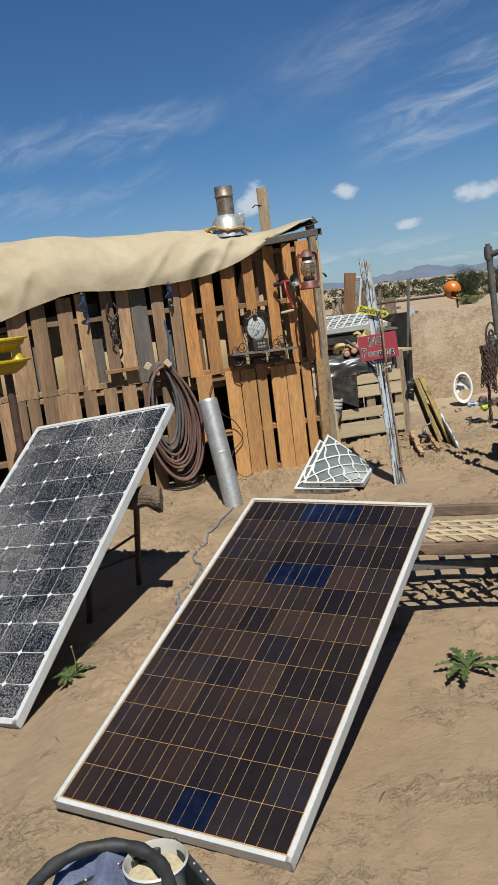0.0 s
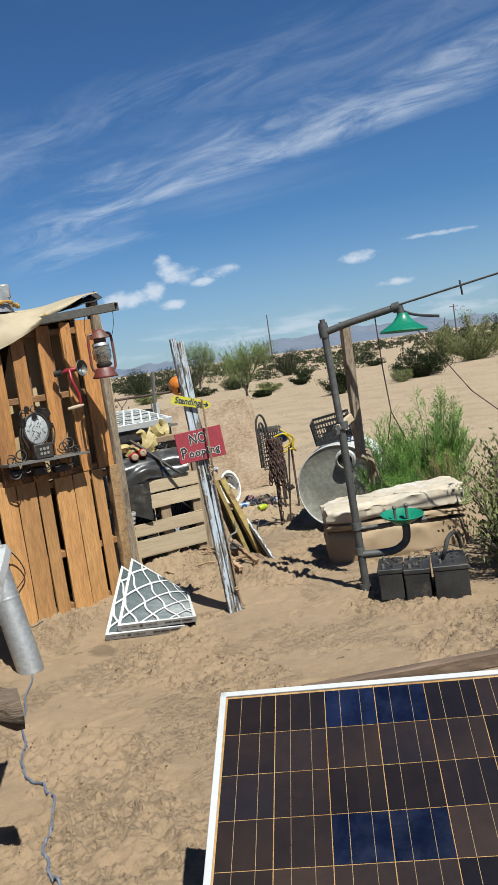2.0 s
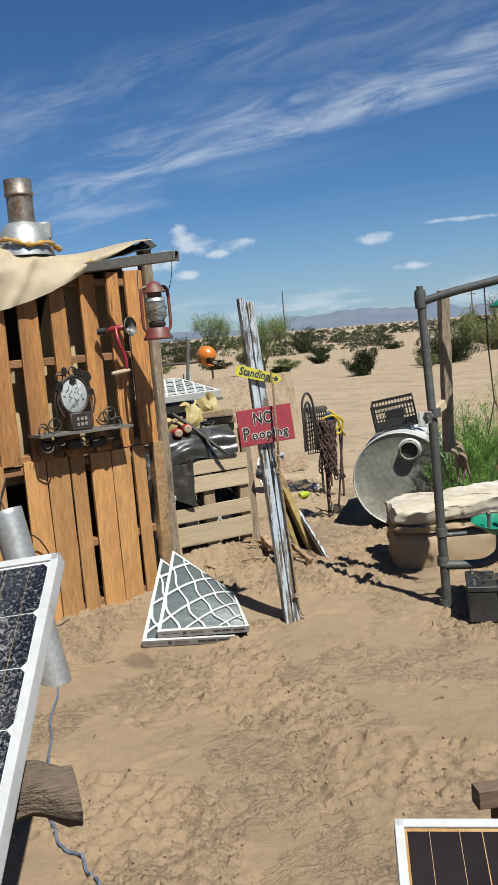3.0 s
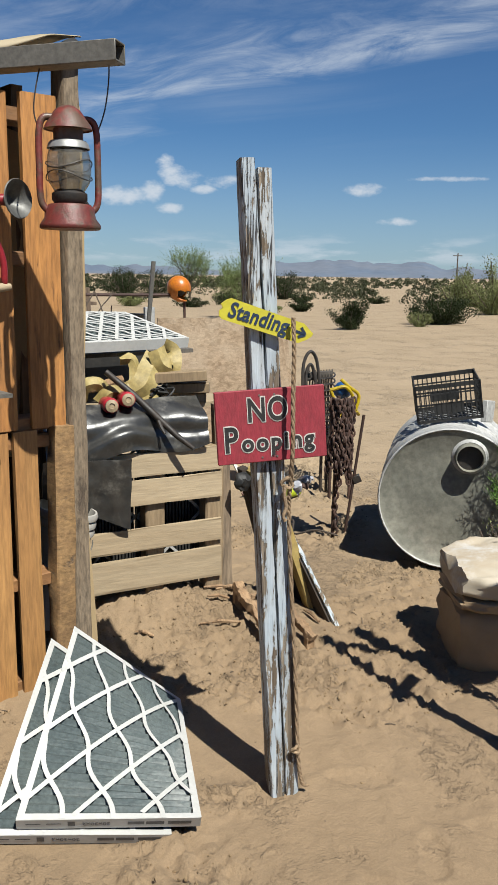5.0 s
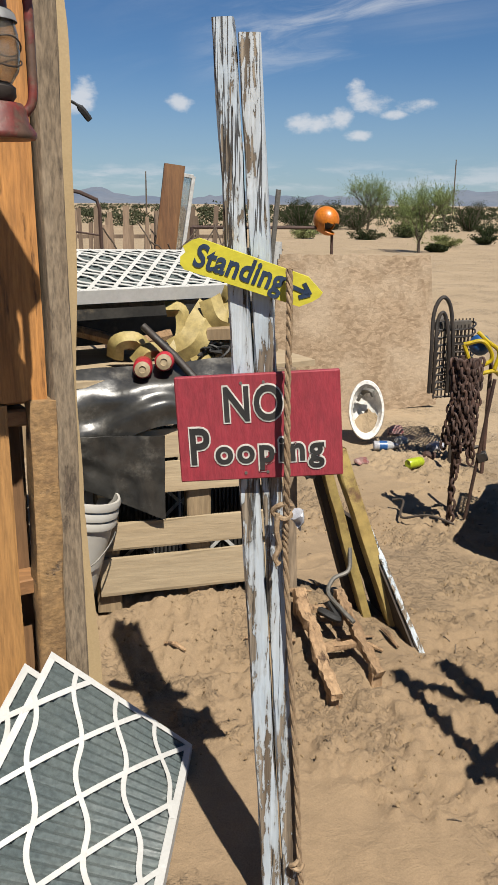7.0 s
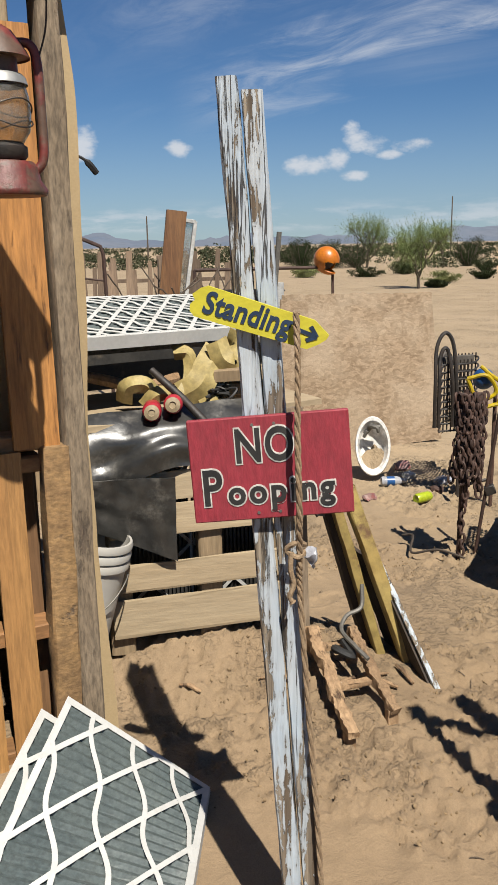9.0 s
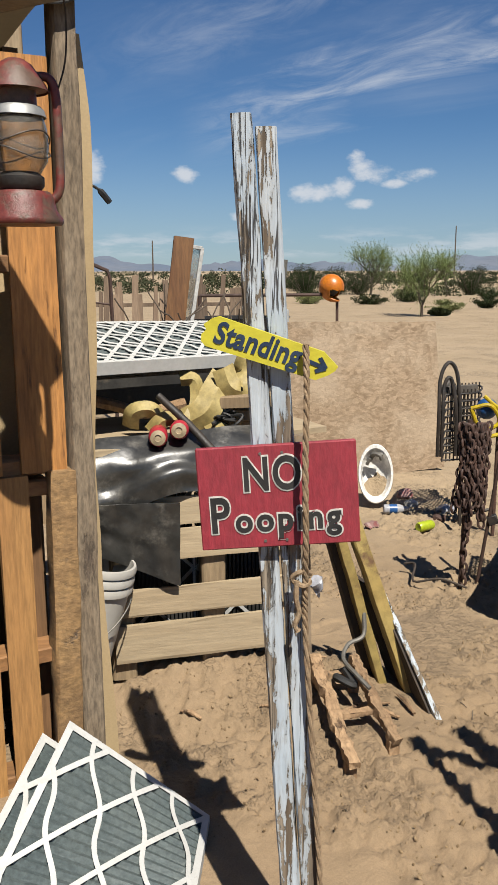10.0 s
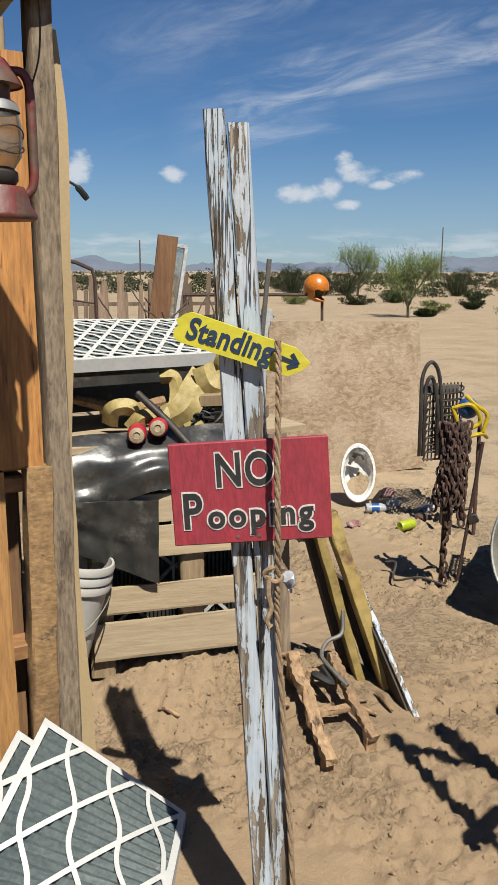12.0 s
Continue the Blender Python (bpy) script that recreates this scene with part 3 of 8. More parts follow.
def box(bm, size, m=None, bev=0.0):
    g = bmesh.ops.create_cube(bm, size=1.0, matrix=(m or Matrix.Identity(4)) @ Matrix.Diagonal((*size, 1)))
    if bev:
        edges = list({e for v in g["verts"] for e in v.link_edges})
        bmesh.ops.bevel(bm, geom=edges, offset=bev, segments=1, affect="EDGES", profile=0.5)
    return bm


def bar(bm, a, b, w, h, up=(0, 0, 1), bev=0.003):
    """A straight bar from a to b, w wide and h high (towards up)."""
    a, b = Vector(a), Vector(b)
    d = (b - a).normalized()
    side = d.cross(Vector(up)).normalized()
    top = side.cross(d)
    m = Matrix((side, d, top)).transposed().to_4x4()
    m.translation = (a + b) / 2
    return box(bm, (w, (b - a).length, h), m, bev)


def rough_bar(bm, a, b, w, h, up=(0, 0, 1), cuts=10, amount=0.003, seed=0, taper=1.0):
    """A bar with worn, slightly uneven sides."""
    a, b = Vector(a), Vector(b)
    d = (b - a).normalized()
    side = d.cross(Vector(up)).normalized()
    top = side.cross(d)
    ring = [(-.5, -.42), (-.42, -.5), (.42, -.5), (.5, -.42), (.5, .42), (.42, .5), (-.42, .5), (-.5, .42)]
    rows = []
    for i in range(cuts + 1):
        t = i / cuts
        c = a.lerp(b, t)
        k = 1 + (taper - 1) * t
        row = []
        for j, (u, v) in enumerate(ring):
            n = noise.noise_vector(Vector((seed * 3.1 + i * 0.45, j * 0.8, seed))) * amount
            row.append(bm.verts.new(c + side * (u * w * k) + top * (v * h * k) + n))
        rows.append(row)
    for r0, r1 in zip(rows, rows[1:]):
        for j in range(8):
            bm.faces.new((r0[j], r0[(j + 1) % 8], r1[(j + 1) % 8], r1[j]))
    bm.faces.new(rows[0][::-1])
    bm.faces.new(rows[-1])
    bmesh.ops.recalc_face_normals(bm, faces=bm.faces)
    return bm


def tube(bm, pts, r, seg=8, closed=False, caps=True):
    pts = [Vector(p) for p in pts]
    n = len(pts)
    rows = []
    tan = (pts[1] - pts[0]).normalized()
    nor = tan.orthogonal().normalized()
    for i, p in enumerate(pts):
        if closed:
            t2 = (pts[(i + 1) % n] - pts[i - 1]).normalized()
        else:
            t2 = (pts[min(i + 1, n - 1)] - pts[max(i - 1, 0)]).normalized()
        nor = (nor - t2 * nor.dot(t2)).normalized()
        bi = t2.cross(nor)
        rad = r[i] if isinstance(r, (list, tuple)) else r
        rows.append([bm.verts.new(p + (nor * math.cos(2 * math.pi * k / seg) + bi * math.sin(2 * math.pi * k / seg)) * rad) for k in range(seg)])
    pairs = list(zip(rows, rows[1:])) + ([(rows[-1], rows[0])] if closed else [])
    for a, b in pairs:
        for k in range(seg):
            bm.faces.new((a[k], a[(k + 1) % seg], b[(k + 1) % seg], b[k]))
    if caps and not closed:
        bm.faces.new(rows[0][::-1])
        bm.faces.new(rows[-1])
    return bm


def lathe(bm, profile, m=None, seg=24, start=0.0, sweep=2 * math.pi):
    """A turned body from (radius, height) pairs."""
    m = m or Matrix.Identity(4)
    whole = abs(sweep - 2 * math.pi) < 1e-4
    cols = seg if whole else seg + 1
    rows = [[bm.verts.new(m @ Vector((r * math.cos(start + sweep * k / seg), r * math.sin(start + sweep * k / seg), z))) for k in range(cols)] for r, z in profile]
    for a, b in zip(rows, rows[1:]):
        for k in range(seg):
            k2 = (k + 1) % cols
            bm.faces.new((a[k], a[k2], b[k2], b[k]))
    bmesh.ops.remove_doubles(bm, verts=[v for r in rows for v in r], dist=1e-5)
    return bm


def sheet(bm, f, nu, nv, thick=0.0):
    """A curved sheet from f(u, v) with u and v from 0 to 1, with a back at the given thickness."""
    grid = [[bm.verts.new(f(i / nu, j / nv)) for j in range(nv + 1)] for i in range(nu + 1)]
    faces = [bm.faces.new((grid[i][j], grid[i + 1][j], grid[i + 1][j + 1], grid[i][j + 1])) for i in range(nu) for j in range(nv)]
    if thick:
        bmesh.ops.recalc_face_normals(bm, faces=faces)
        bmesh.ops.solidify(bm, geom=faces, thickness=thick)
    return bm


def curve_pts(pts, steps=6):
    """A smooth line through the given points."""
    p = [Vector(q) for q in pts]
    p = [p[0] * 2 - p[1]] + p + [p[-1] * 2 - p[-2]]
    out = []
    for i in range(1, len(p) - 2):
        for s in range(steps):
            t = s / steps
            out.append(0.5 * (2 * p[i] + (p[i + 1] - p[i - 1]) * t + (2 * p[i - 1] - 5 * p[i] + 4 * p[i + 1] - p[i + 2]) * t * t + (3 * p[i] - p[i - 1] - 3 * p[i + 1] + p[i + 2]) * t ** 3))
    out.append(p[-2])
    return out


def axes(x, y, at):
    """A pose whose X runs along x and whose Z stands on the plane of x and y."""
    x = Vector(x).normalized()
    z = x.cross(Vector(y)).normalized()
    m = Matrix((x, z.cross(x), z)).transposed().to_4x4()
    m.translation = at
    return m


def lettering(name, text, size, material, parent, m, offset=0.0, extrude=0.0008, shear=0.0, spacing=1.0):
    """Letters as a thin mesh on the plane of the pose m, as a part of its parent."""
    c = bpy.data.curves.new(name, "FONT")
    c.body, c.size, c.offset, c.extrude, c.shear, c.space_character = text, size, offset, extrude, shear, spacing
    c.resolution_u = 4
    c.align_x, c.align_y = "CENTER", "CENTER"
    tmp = bpy.data.objects.new(name, c)
    scene.collection.objects.link(tmp)
    me = bpy.data.meshes.new_from_object(tmp.evaluated_get(bpy.context.evaluated_depsgraph_get()))
    bpy.data.objects.remove(tmp)
    bpy.data.curves.remove(c)
    me.materials.clear()
    me.materials.append(material)
    me.transform(PLACE[parent].inverted() @ m)
    ob = new(name, me)
    ob.parent = parent
    PLACE[ob] = PLACE[parent]
    return ob


WALL_AT, WALL_U, WALL_N = Vector((0, 7.36, 0)), Vector((0.952, 0.305, 0)).normalized(), Vector((-0.305, 0.952, 0)).normalized()


def on_wall(s, z, out=0.0):
    """A place on the pallet wall: s along it, out in front of it."""
    return WALL_AT + WALL_U * s - WALL_N * out + Vector((0, 0, z))


def step(a, b, x):
    t = min(max((x - a) / (b - a), 0), 1)
    return t * t * (3 - 2 * t)


TREADS = defaultdict(list)


def scatter_treads():
    """Shoe prints over the yard, kept by half-metre squares."""
    rnd = random.Random(61)
    for _ in range(180):
        x, y, a = rnd.uniform(-0.2, 3.2), rnd.uniform(4.2, 10.6), rnd.uniform(-0.6, 0.6) + (math.pi / 2 if rnd.random() < 0.3 else 0)
        tread = (x, y, math.cos(a), math.sin(a), rnd.uniform(0.11, 0.14), rnd.uniform(0.042, 0.055), rnd.uniform(0.004, 0.010))
        for i in range(-1, 2):
            for j in range(-1, 2):
                TREADS[(int(x * 2 // 1) + i, int(y * 2 // 1) + j)].append(tread)


scatter_treads()


def footprints(x, y):
    h = 0.0
    for tx, ty, c, s, long, wide, deep in TREADS.get((int(x * 2 // 1), int(y * 2 // 1)), ()):
        v, u = ((x - tx) * s + (y - ty) * c) / long, ((x - tx) * c - (y - ty) * s) / wide
        r = math.sqrt(u * u + v * v) + 0.30 * noise.noise(Vector((x * 22, y * 22, 40)))
        if r < 1.6:
            h += -deep * step(1.0, 0.84, r) + 0.5 * deep * step(0.84, 1.0, r) * step(1.4, 1.05, r)
    return h


def ground_z(x, y):
    """The lie of the sand."""
    near = step(6.2, 3.6, y) * (0.068 * step(-1.25, -0.75, x) + 0.05 * step(0.1, 0.8, x)) * step(30, 10, abs(x)) * step(-40, -6, y)
    near -= 0.035 * step(-0.95, -1.15, x) * step(-4, -2.5, x) * step(4.3, 3.6, y) * step(1, 2.4, y)
    d = -((Vector((x, y, 0)) - WALL_AT).dot(WALL_N))
    s = (Vector((x, y, 0)) - WALL_AT).dot(WALL_U)
    berm = 0.11 * step(0.75, 0.05, abs(d + 0.1)) * step(0.9, 0.5, s) * step(-6, -3, s)
    dip = -0.042 * math.exp(-(((x - 0.45) / 0.55) ** 2 + ((y - 6.85) / 0.5) ** 2))
    heap = 0.16 * math.exp(-(((x - 1.05) / 0.55) ** 2 + ((y - 8.12) / 0.20) ** 2)) + 0.05 * math.exp(-(((x - 1.4) / 0.5) ** 2 + ((y - 7.7) / 0.45) ** 2))
    far = step(14, 60, abs(y - 5) + abs(x)) * (0.35 * noise.noise(Vector((x / 22, y / 30, 3))) + 0.1 * noise.noise(Vector((x / 7, y / 7, 5)))) * step(900, 200, abs(y) + abs(x))
    k = step(24, 11, abs(y - 5) + abs(x))
    yard = step(-2.3, -1.7, x) * step(3.9, 3.4, x) * step(1.6, 2.2, y) * step(11.4, 10.6, y)
    bumps = k * 0.022 * noise.noise(Vector((x * 1.7, y * 1.7, 0)))
    if yard > 0.01:
        f = step(-0.06, 0.22, noise.noise(Vector((x * 1.3, y * 1.3, 11))) + 0.35 * noise.noise(Vector((x * 5, y * 5, 31))))
        scuffs = 0.006 * noise.noise(Vector((x * 5, y * 5, 7))) - 0.05 * max(0.0, noise.noise(Vector((x * 3.6 + 3, y * 2.9, 21))) - 0.28) + footprints(x, y)
        if f > 0.01:
            n1 = noise.fractal(Vector((x * 11, y * 11, 2)), 0.7, 2.2, 3)
            n2 = noise.fractal(Vector((x * 26, y * 26, 5)), 0.7, 2.2, 2)
            scuffs += f * (0.017 * step(0.02, 0.15, n1) + 0.010 * step(0.06, 0.22, n2) + 0.007 * n2 - 0.006)
        bumps += yard * scuffs
    calm = step(0.9, 0.25, abs(y - 2.4)) * step(0.9, 0.3, abs(x + 0.45)) + step(0.7, 0.3, abs(y - 3.2)) * step(0.9, 0.4, abs(x + 1.5))
    bumps *= 1 - 0.8 * min(1, calm)
    return near + dip + berm + heap + far + bumps


def on_ground(x, y, dz=0.0):
    return Vector((x, y, ground_z(x, y) + dz))

# ---- ground, hills ----


def spaced(lo, hi, step_in, reach, grow):
    a = list(np.arange(lo, hi, step_in))
    d, x = step_in, hi
    up = []
    while x < reach:
        up.append(x)
        d *= grow
        x += d
    up.append(reach)
    d, x = step_in, lo
    down = []
    while True:
        d *= grow
        x -= d
        if x < -reach:
            break
        down.append(x)
    down.append(-reach)
    return down[::-1] + a + up


def build_ground():
    xs = spaced(-1.7, 3.5, 0.0135, 3800, 1.16)
    ys = spaced(2.2, 10.8, 0.0135, 3800, 1.11)
    verts = [(x, y, ground_z(x, y)) for y in ys for x in xs]
    n = len(xs)
    faces = [(j * n + i, j * n + i + 1, (j + 1) * n + i + 1, (j + 1) * n + i) for j in range(len(ys) - 1) for i in range(n - 1)]
    me = bpy.data.meshes.new("ground")
    me.from_pydata(verts, [], faces)
    me.materials.append(M["sand"])
    me.shade_smooth()
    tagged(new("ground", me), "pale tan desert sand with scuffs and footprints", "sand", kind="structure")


build_ground()


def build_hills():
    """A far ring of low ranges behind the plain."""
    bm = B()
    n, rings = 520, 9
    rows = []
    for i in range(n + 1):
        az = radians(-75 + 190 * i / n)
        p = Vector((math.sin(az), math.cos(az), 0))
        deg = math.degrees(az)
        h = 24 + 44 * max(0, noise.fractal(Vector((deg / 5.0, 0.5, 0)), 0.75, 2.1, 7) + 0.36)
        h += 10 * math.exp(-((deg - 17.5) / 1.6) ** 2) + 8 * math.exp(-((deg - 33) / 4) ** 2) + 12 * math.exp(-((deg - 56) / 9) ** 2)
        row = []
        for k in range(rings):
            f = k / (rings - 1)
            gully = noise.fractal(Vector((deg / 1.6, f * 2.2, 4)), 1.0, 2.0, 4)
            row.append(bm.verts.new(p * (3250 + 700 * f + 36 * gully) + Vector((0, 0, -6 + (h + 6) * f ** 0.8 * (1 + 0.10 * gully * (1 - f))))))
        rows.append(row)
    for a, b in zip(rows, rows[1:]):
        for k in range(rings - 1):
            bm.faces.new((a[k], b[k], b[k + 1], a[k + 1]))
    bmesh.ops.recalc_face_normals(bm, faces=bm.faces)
    solo("backdrop", bm, M["hill"], "distant mountain range across the plain, hazed blue-grey in its colour", "mountains", kind="structure")


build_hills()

# ---- the pallet shack ----
UPPER_TOP = ((-2.7, 1.70), (-2.08, 1.76), (-1.1, 1.88), (-0.46, 1.92), (0.03, 1.99), (0.22, 2.06), (0.60, 2.08))


def line_at(table, x):
    for (a, za), (b, zb) in zip(table, table[1:]):
        if x <= b:
            return za + (zb - za) * max(0.0, (x - a) / (b - a))
    return table[-1][1]


def plank_on_wall(parent, s0, s1, z0, z1, out, material, thick=0.02, lean=0.0, name="slat"):
    bm = B()
    a = on_wall((s0 + s1) / 2, z0, out)
    b = on_wall((s0 + s1) / 2 + lean, z1, out)
    rough_bar(bm, a, b, s1 - s0, thick, up=-WALL_N, cuts=6, amount=0.0035, seed=s0 * 7 + z0)
    return part(name, bm, material, parent, smooth=False)


def rail_on_wall(parent, s0, s1, z, out, material, high=0.045, deep=0.09):
    bm = B()
    rough_bar(bm, on_wall(s0, z, out), on_wall(s1, z - 0.01, out), deep, high, up=(0, 0, 1), cuts=8, amount=0.003, seed=s0 + z)
    part("stringer", bm, material, parent, smooth=False)


def pallet(label, slats, s0, s1, rails, material, rail_material, back=(), back_material=None):
    """A pallet on edge in the wall: upright slats in front of and behind its lying stringers."""
    p = thing("pallet", label, "pallet", "pallets of the shack wall", on_wall((s0 + s1) / 2, slats[0][2]))
    for z in rails:
        rail_on_wall(p, s0, s1, z, -0.057, rail_material)
    for i, (a, b, z0, z1, *rest) in enumerate(slats):
        plank_on_wall(p, a, b, z0, z1, 0.0, M[rest[0]] if rest else material, lean=0.004 * ((i % 3) - 1))
    for a, b, z0, z1 in back:
        plank_on_wall(p, a, b, z0, z1, -0.115, back_material or material, 0.016)
    return p


def top_of(a, b):
    return line_at(UPPER_TOP, (a + b) / 2)


left_upper = [(-2.68, -2.56), (-2.50, -2.38), (-2.30, -2.18), (-2.04, -1.88), (-1.85, -1.73), (-1.64, -1.515), (-1.48, -1.385), (-1.28, -1.18), (-1.15, -1.045), (-1.035, -0.895, "silver"), (-0.86, -0.755), (-0.712, -0.615)]
pallet("weathered brown pallet standing in the upper shack wall", [(a, b, 1.05, top_of(a, b), *r) for a, b, *r in left_upper], -2.72, -0.61, (1.075, 1.63), M["grey"], M["grey"],
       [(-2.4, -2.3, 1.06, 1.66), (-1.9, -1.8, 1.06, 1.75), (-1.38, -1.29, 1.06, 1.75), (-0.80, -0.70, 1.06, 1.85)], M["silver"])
right_upper = [(-0.60, -0.49), (-0.425, -0.31), (-0.235, -0.115), (-0.03, 0.065), (0.165, 0.265), (0.345, 0.425), (0.478, 0.60)]
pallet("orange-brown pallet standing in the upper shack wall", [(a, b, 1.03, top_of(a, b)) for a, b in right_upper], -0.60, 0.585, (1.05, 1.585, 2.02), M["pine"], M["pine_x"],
       [(-0.50, -0.43, 1.05, 1.86), (-0.13, -0.06, 1.05, 1.93), (0.07, 0.13, 1.05, 1.95), (0.275, 0.33, 1.05, 1.99)], M["pine_in_shade"])
left_lower = [(-2.66, -2.55), (-2.48, -2.36), (-2.215, -2.11), (-2.065, -1.99), (-1.98, -1.885), (-1.858, -1.745), (-1.738, -1.56), (-1.525, -1.42), (-1.36, -1.255), (-1.20, -1.08), (-1.03, -0.92), (-0.87, -0.77)]
pallet("weathered grey pallet standing in the lower shack wall", [(a, b, 0.03, 1.045) for a, b in left_lower], -2.7, -0.72, (0.12, 0.55, 1.02), M["grey"], M["grey"])
right_lower = [(-0.555, -0.415), (-0.30, -0.17), (-0.165, -0.03), (-0.012, 0.08), (0.118, 0.252), (0.256, 0.385), (0.412, 0.495)]
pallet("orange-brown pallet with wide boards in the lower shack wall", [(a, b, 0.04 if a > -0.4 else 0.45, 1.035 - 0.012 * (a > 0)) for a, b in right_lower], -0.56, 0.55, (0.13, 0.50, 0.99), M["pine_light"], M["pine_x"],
       [(0.50, 0.55, 0.05, 1.0)], M["pine_in_shade"])

post = thing("corner_post", "grey weathered timber post at the shack corner", "post", m=on_wall(0.62, 0.0, -0.05))
bm = B()
rough_bar(bm, on_wall(0.562, -0.1, 0.0), on_wall(0.583, 1.03, 0.0), 0.072, 0.07, up=-WALL_N, cuts=16, amount=0.006, seed=4)
part("lower_timber", bm, M["patched"], post, "patched brown lower timber")
bm = B()
rough_bar(bm, on_wall(0.640, -0.1, -0.01), on_wall(0.640, 2.215, -0.01), 0.062, 0.08, up=-WALL_N, cuts=20, amount=0.005, seed=9)
part("upper_timber", bm, M["grey_timber"], post)

FLAP = ((0.05, 0.050), (0.45, 0.036), (0.70, 0.014), (1.0, 0.016), (1.25, 0.024), (1.5, 0.034), (1.7, 0.036), (1.95, 0.030), (2.15, 0.016))
bm = B()
sheet(bm, lambda u, v: on_wall(0.655 + (0.026 + line_at(FLAP, 0.05 + 2.1 * v) + 0.004 * math.sin(v * 23)) * u, 0.05 + 2.1 * v, -0.030 - 0.008 * u - 0.006 * math.sin(v * 9 + u * 3)), 5, 60, 0.004)
solo("canvas_flap", bm, M["liner"], "tan canvas flap hanging beside the corner post", "canvas")

bm = B()
sheet(bm, lambda u, v: on_wall(-2.75 + 3.30 * u, 0.90 + (0.74 + 0.05 * math.sin(u * 23) + 0.38 * step(0.80, 0.86, u)) * v, -0.168 - 0.016 * math.sin(u * 40 + v * 3) - 0.01 * math.sin(v * 11)), 90, 24, 0.003)
solo("canvas_liner", bm, M["liner"], "tan canvas sheet hung behind the wall slats", "canvas")

# the rest of the shack, which the tarp covers
bm = B()
back = 2.6
for s0, s1, o0, o1 in ((-2.75, 0.60, -back, -back - 0.06), (-2.80, -2.74, -0.2, -back), (0.53, 0.57, -0.16, -back)):
    c = (on_wall(s0, 0.9, o0) + on_wall(s1, 0.9, o1)) / 2
    high = 2.18 if s0 > 0 else 2.06
    c.z = high / 2 - 0.05
    box(bm, (abs(s1 - s0), abs(o1 - o0), high), axes(WALL_U, WALL_N, c))
solo("wall_shack", bm, M["grey"], "plain board walls closing the shack behind", "wall", kind="structure")

EDGE = ((-3.3, 1.58), (-2.75, 1.62), (-2.09, 1.70), (-1.88, 1.765), (-1.60, 1.825), (-1.43, 1.845), (-1.22, 1.825), (-1.09, 1.81), (-0.90, 1.82), (-0.72, 1.835), (-0.47, 1.87), (-0.20, 1.92), (-0.06, 1.955), (0.02, 1.985), (0.172, 2.063), (0.347, 2.146), (0.548, 2.235), (0.66, 2.25))
RIDGE = ((-3.3, 2.31), (-1.97, 2.325), (-1.6, 2.335), (-1.05, 2.305), (-0.6, 2.285), (-0.2, 2.27), (0.02, 2.245), (0.12, 2.19), (0.25, 2.195), (0.40, 2.22), (0.59, 2.262), (0.66, 2.27))


def tarp_point(u, v):
    s = -3.2 + 3.85 * u
    e, r = line_at(EDGE, s), line_at(RIDGE, s)
    fold = 0.040 * noise.noise(Vector((s * 1.3, v * 2, 0))) + 0.012 * noise.noise(Vector((s * 5 + v * 5, v * 5, 4))) + 0.004 * noise.noise(Vector((s * 19 + v * 9, v * 14, 6)))
    fold += 0.045 * (0.22 - abs(noise.noise(Vector((s * 1.2 - v * 3.2, v * 1.4, 9))))) + 0.020 * (0.2 - abs(noise.noise(Vector((s * 2.3 + v * 5, v * 2.0, 15)))))
    fold *= 1 - 0.75 * step(0.15, 0.45, s)
    crease = 0.035 * math.exp(-((s + 0.35 - 1.1 * (v - 0.2)) / 0.09) ** 2) * (v < 0.5) + 0.03 * math.exp(-((s + 1.55 + 0.7 * (v - 0.25)) / 0.10) ** 2) * (v < 0.5)
    for at, slope, deep, wide in ((-0.10, 0.9, 0.022, 0.030), (-0.62, 1.3, 0.020, 0.035), (-0.95, -0.8, 0.016, 0.03), (-1.75, 1.0, 0.018, 0.04), (-2.2, -1.1, 0.016, 0.04), (-0.30, -0.7, 0.014, 0.025)):
        line = s - at - slope * (v - 0.22) - 0.05 * noise.noise(Vector((v * 7, at, 3)))
        crease += deep * math.exp(-(line / wide) ** 2) * (v < 0.5) * (0.4 + 0.6 * step(-0.3, 0.3, noise.noise(Vector((v * 6, at * 3, 8)))))
    if v < 0.5:
        t = v / 0.5
        belly = 0.05 * math.sin(math.pi * t)
        out = 0.06 + (0.02 + belly) * (1 - t) - 0.36 * t ** 1.5
        z = e + (r - e) * math.sin(t * math.pi / 2) ** 0.9
    else:
        t = (v - 0.5) / 0.5
        out = -0.30 - 2.5 * t
        z = r + 0.03 * math.sin(t * 6) - 0.32 * t
    return on_wall(s, z + fold * 0.6, out + fold + crease)


tarp = thing("roof_tarp", "cream canvas tarp draped over the shack roof", "tarp", m=on_wall(-1.2, 2.2, -1.0))
bm = B()
sheet(bm, tarp_point, 170, 60, 0.004)
part("canvas", bm, M["tarp"], tarp)
bm = B()
sheet(bm, lambda u, v: on_wall(0.34 + 0.35 * u, 2.138 + 0.068 * u + (0.010 + 0.050 * u) * v + 0.008 * math.sin(u * 14) * u, 0.065 - 0.10 * v), 14, 4, 0.004)
part("underlay", bm, M["rubber"], tarp, "black plastic underlay showing at the edge")


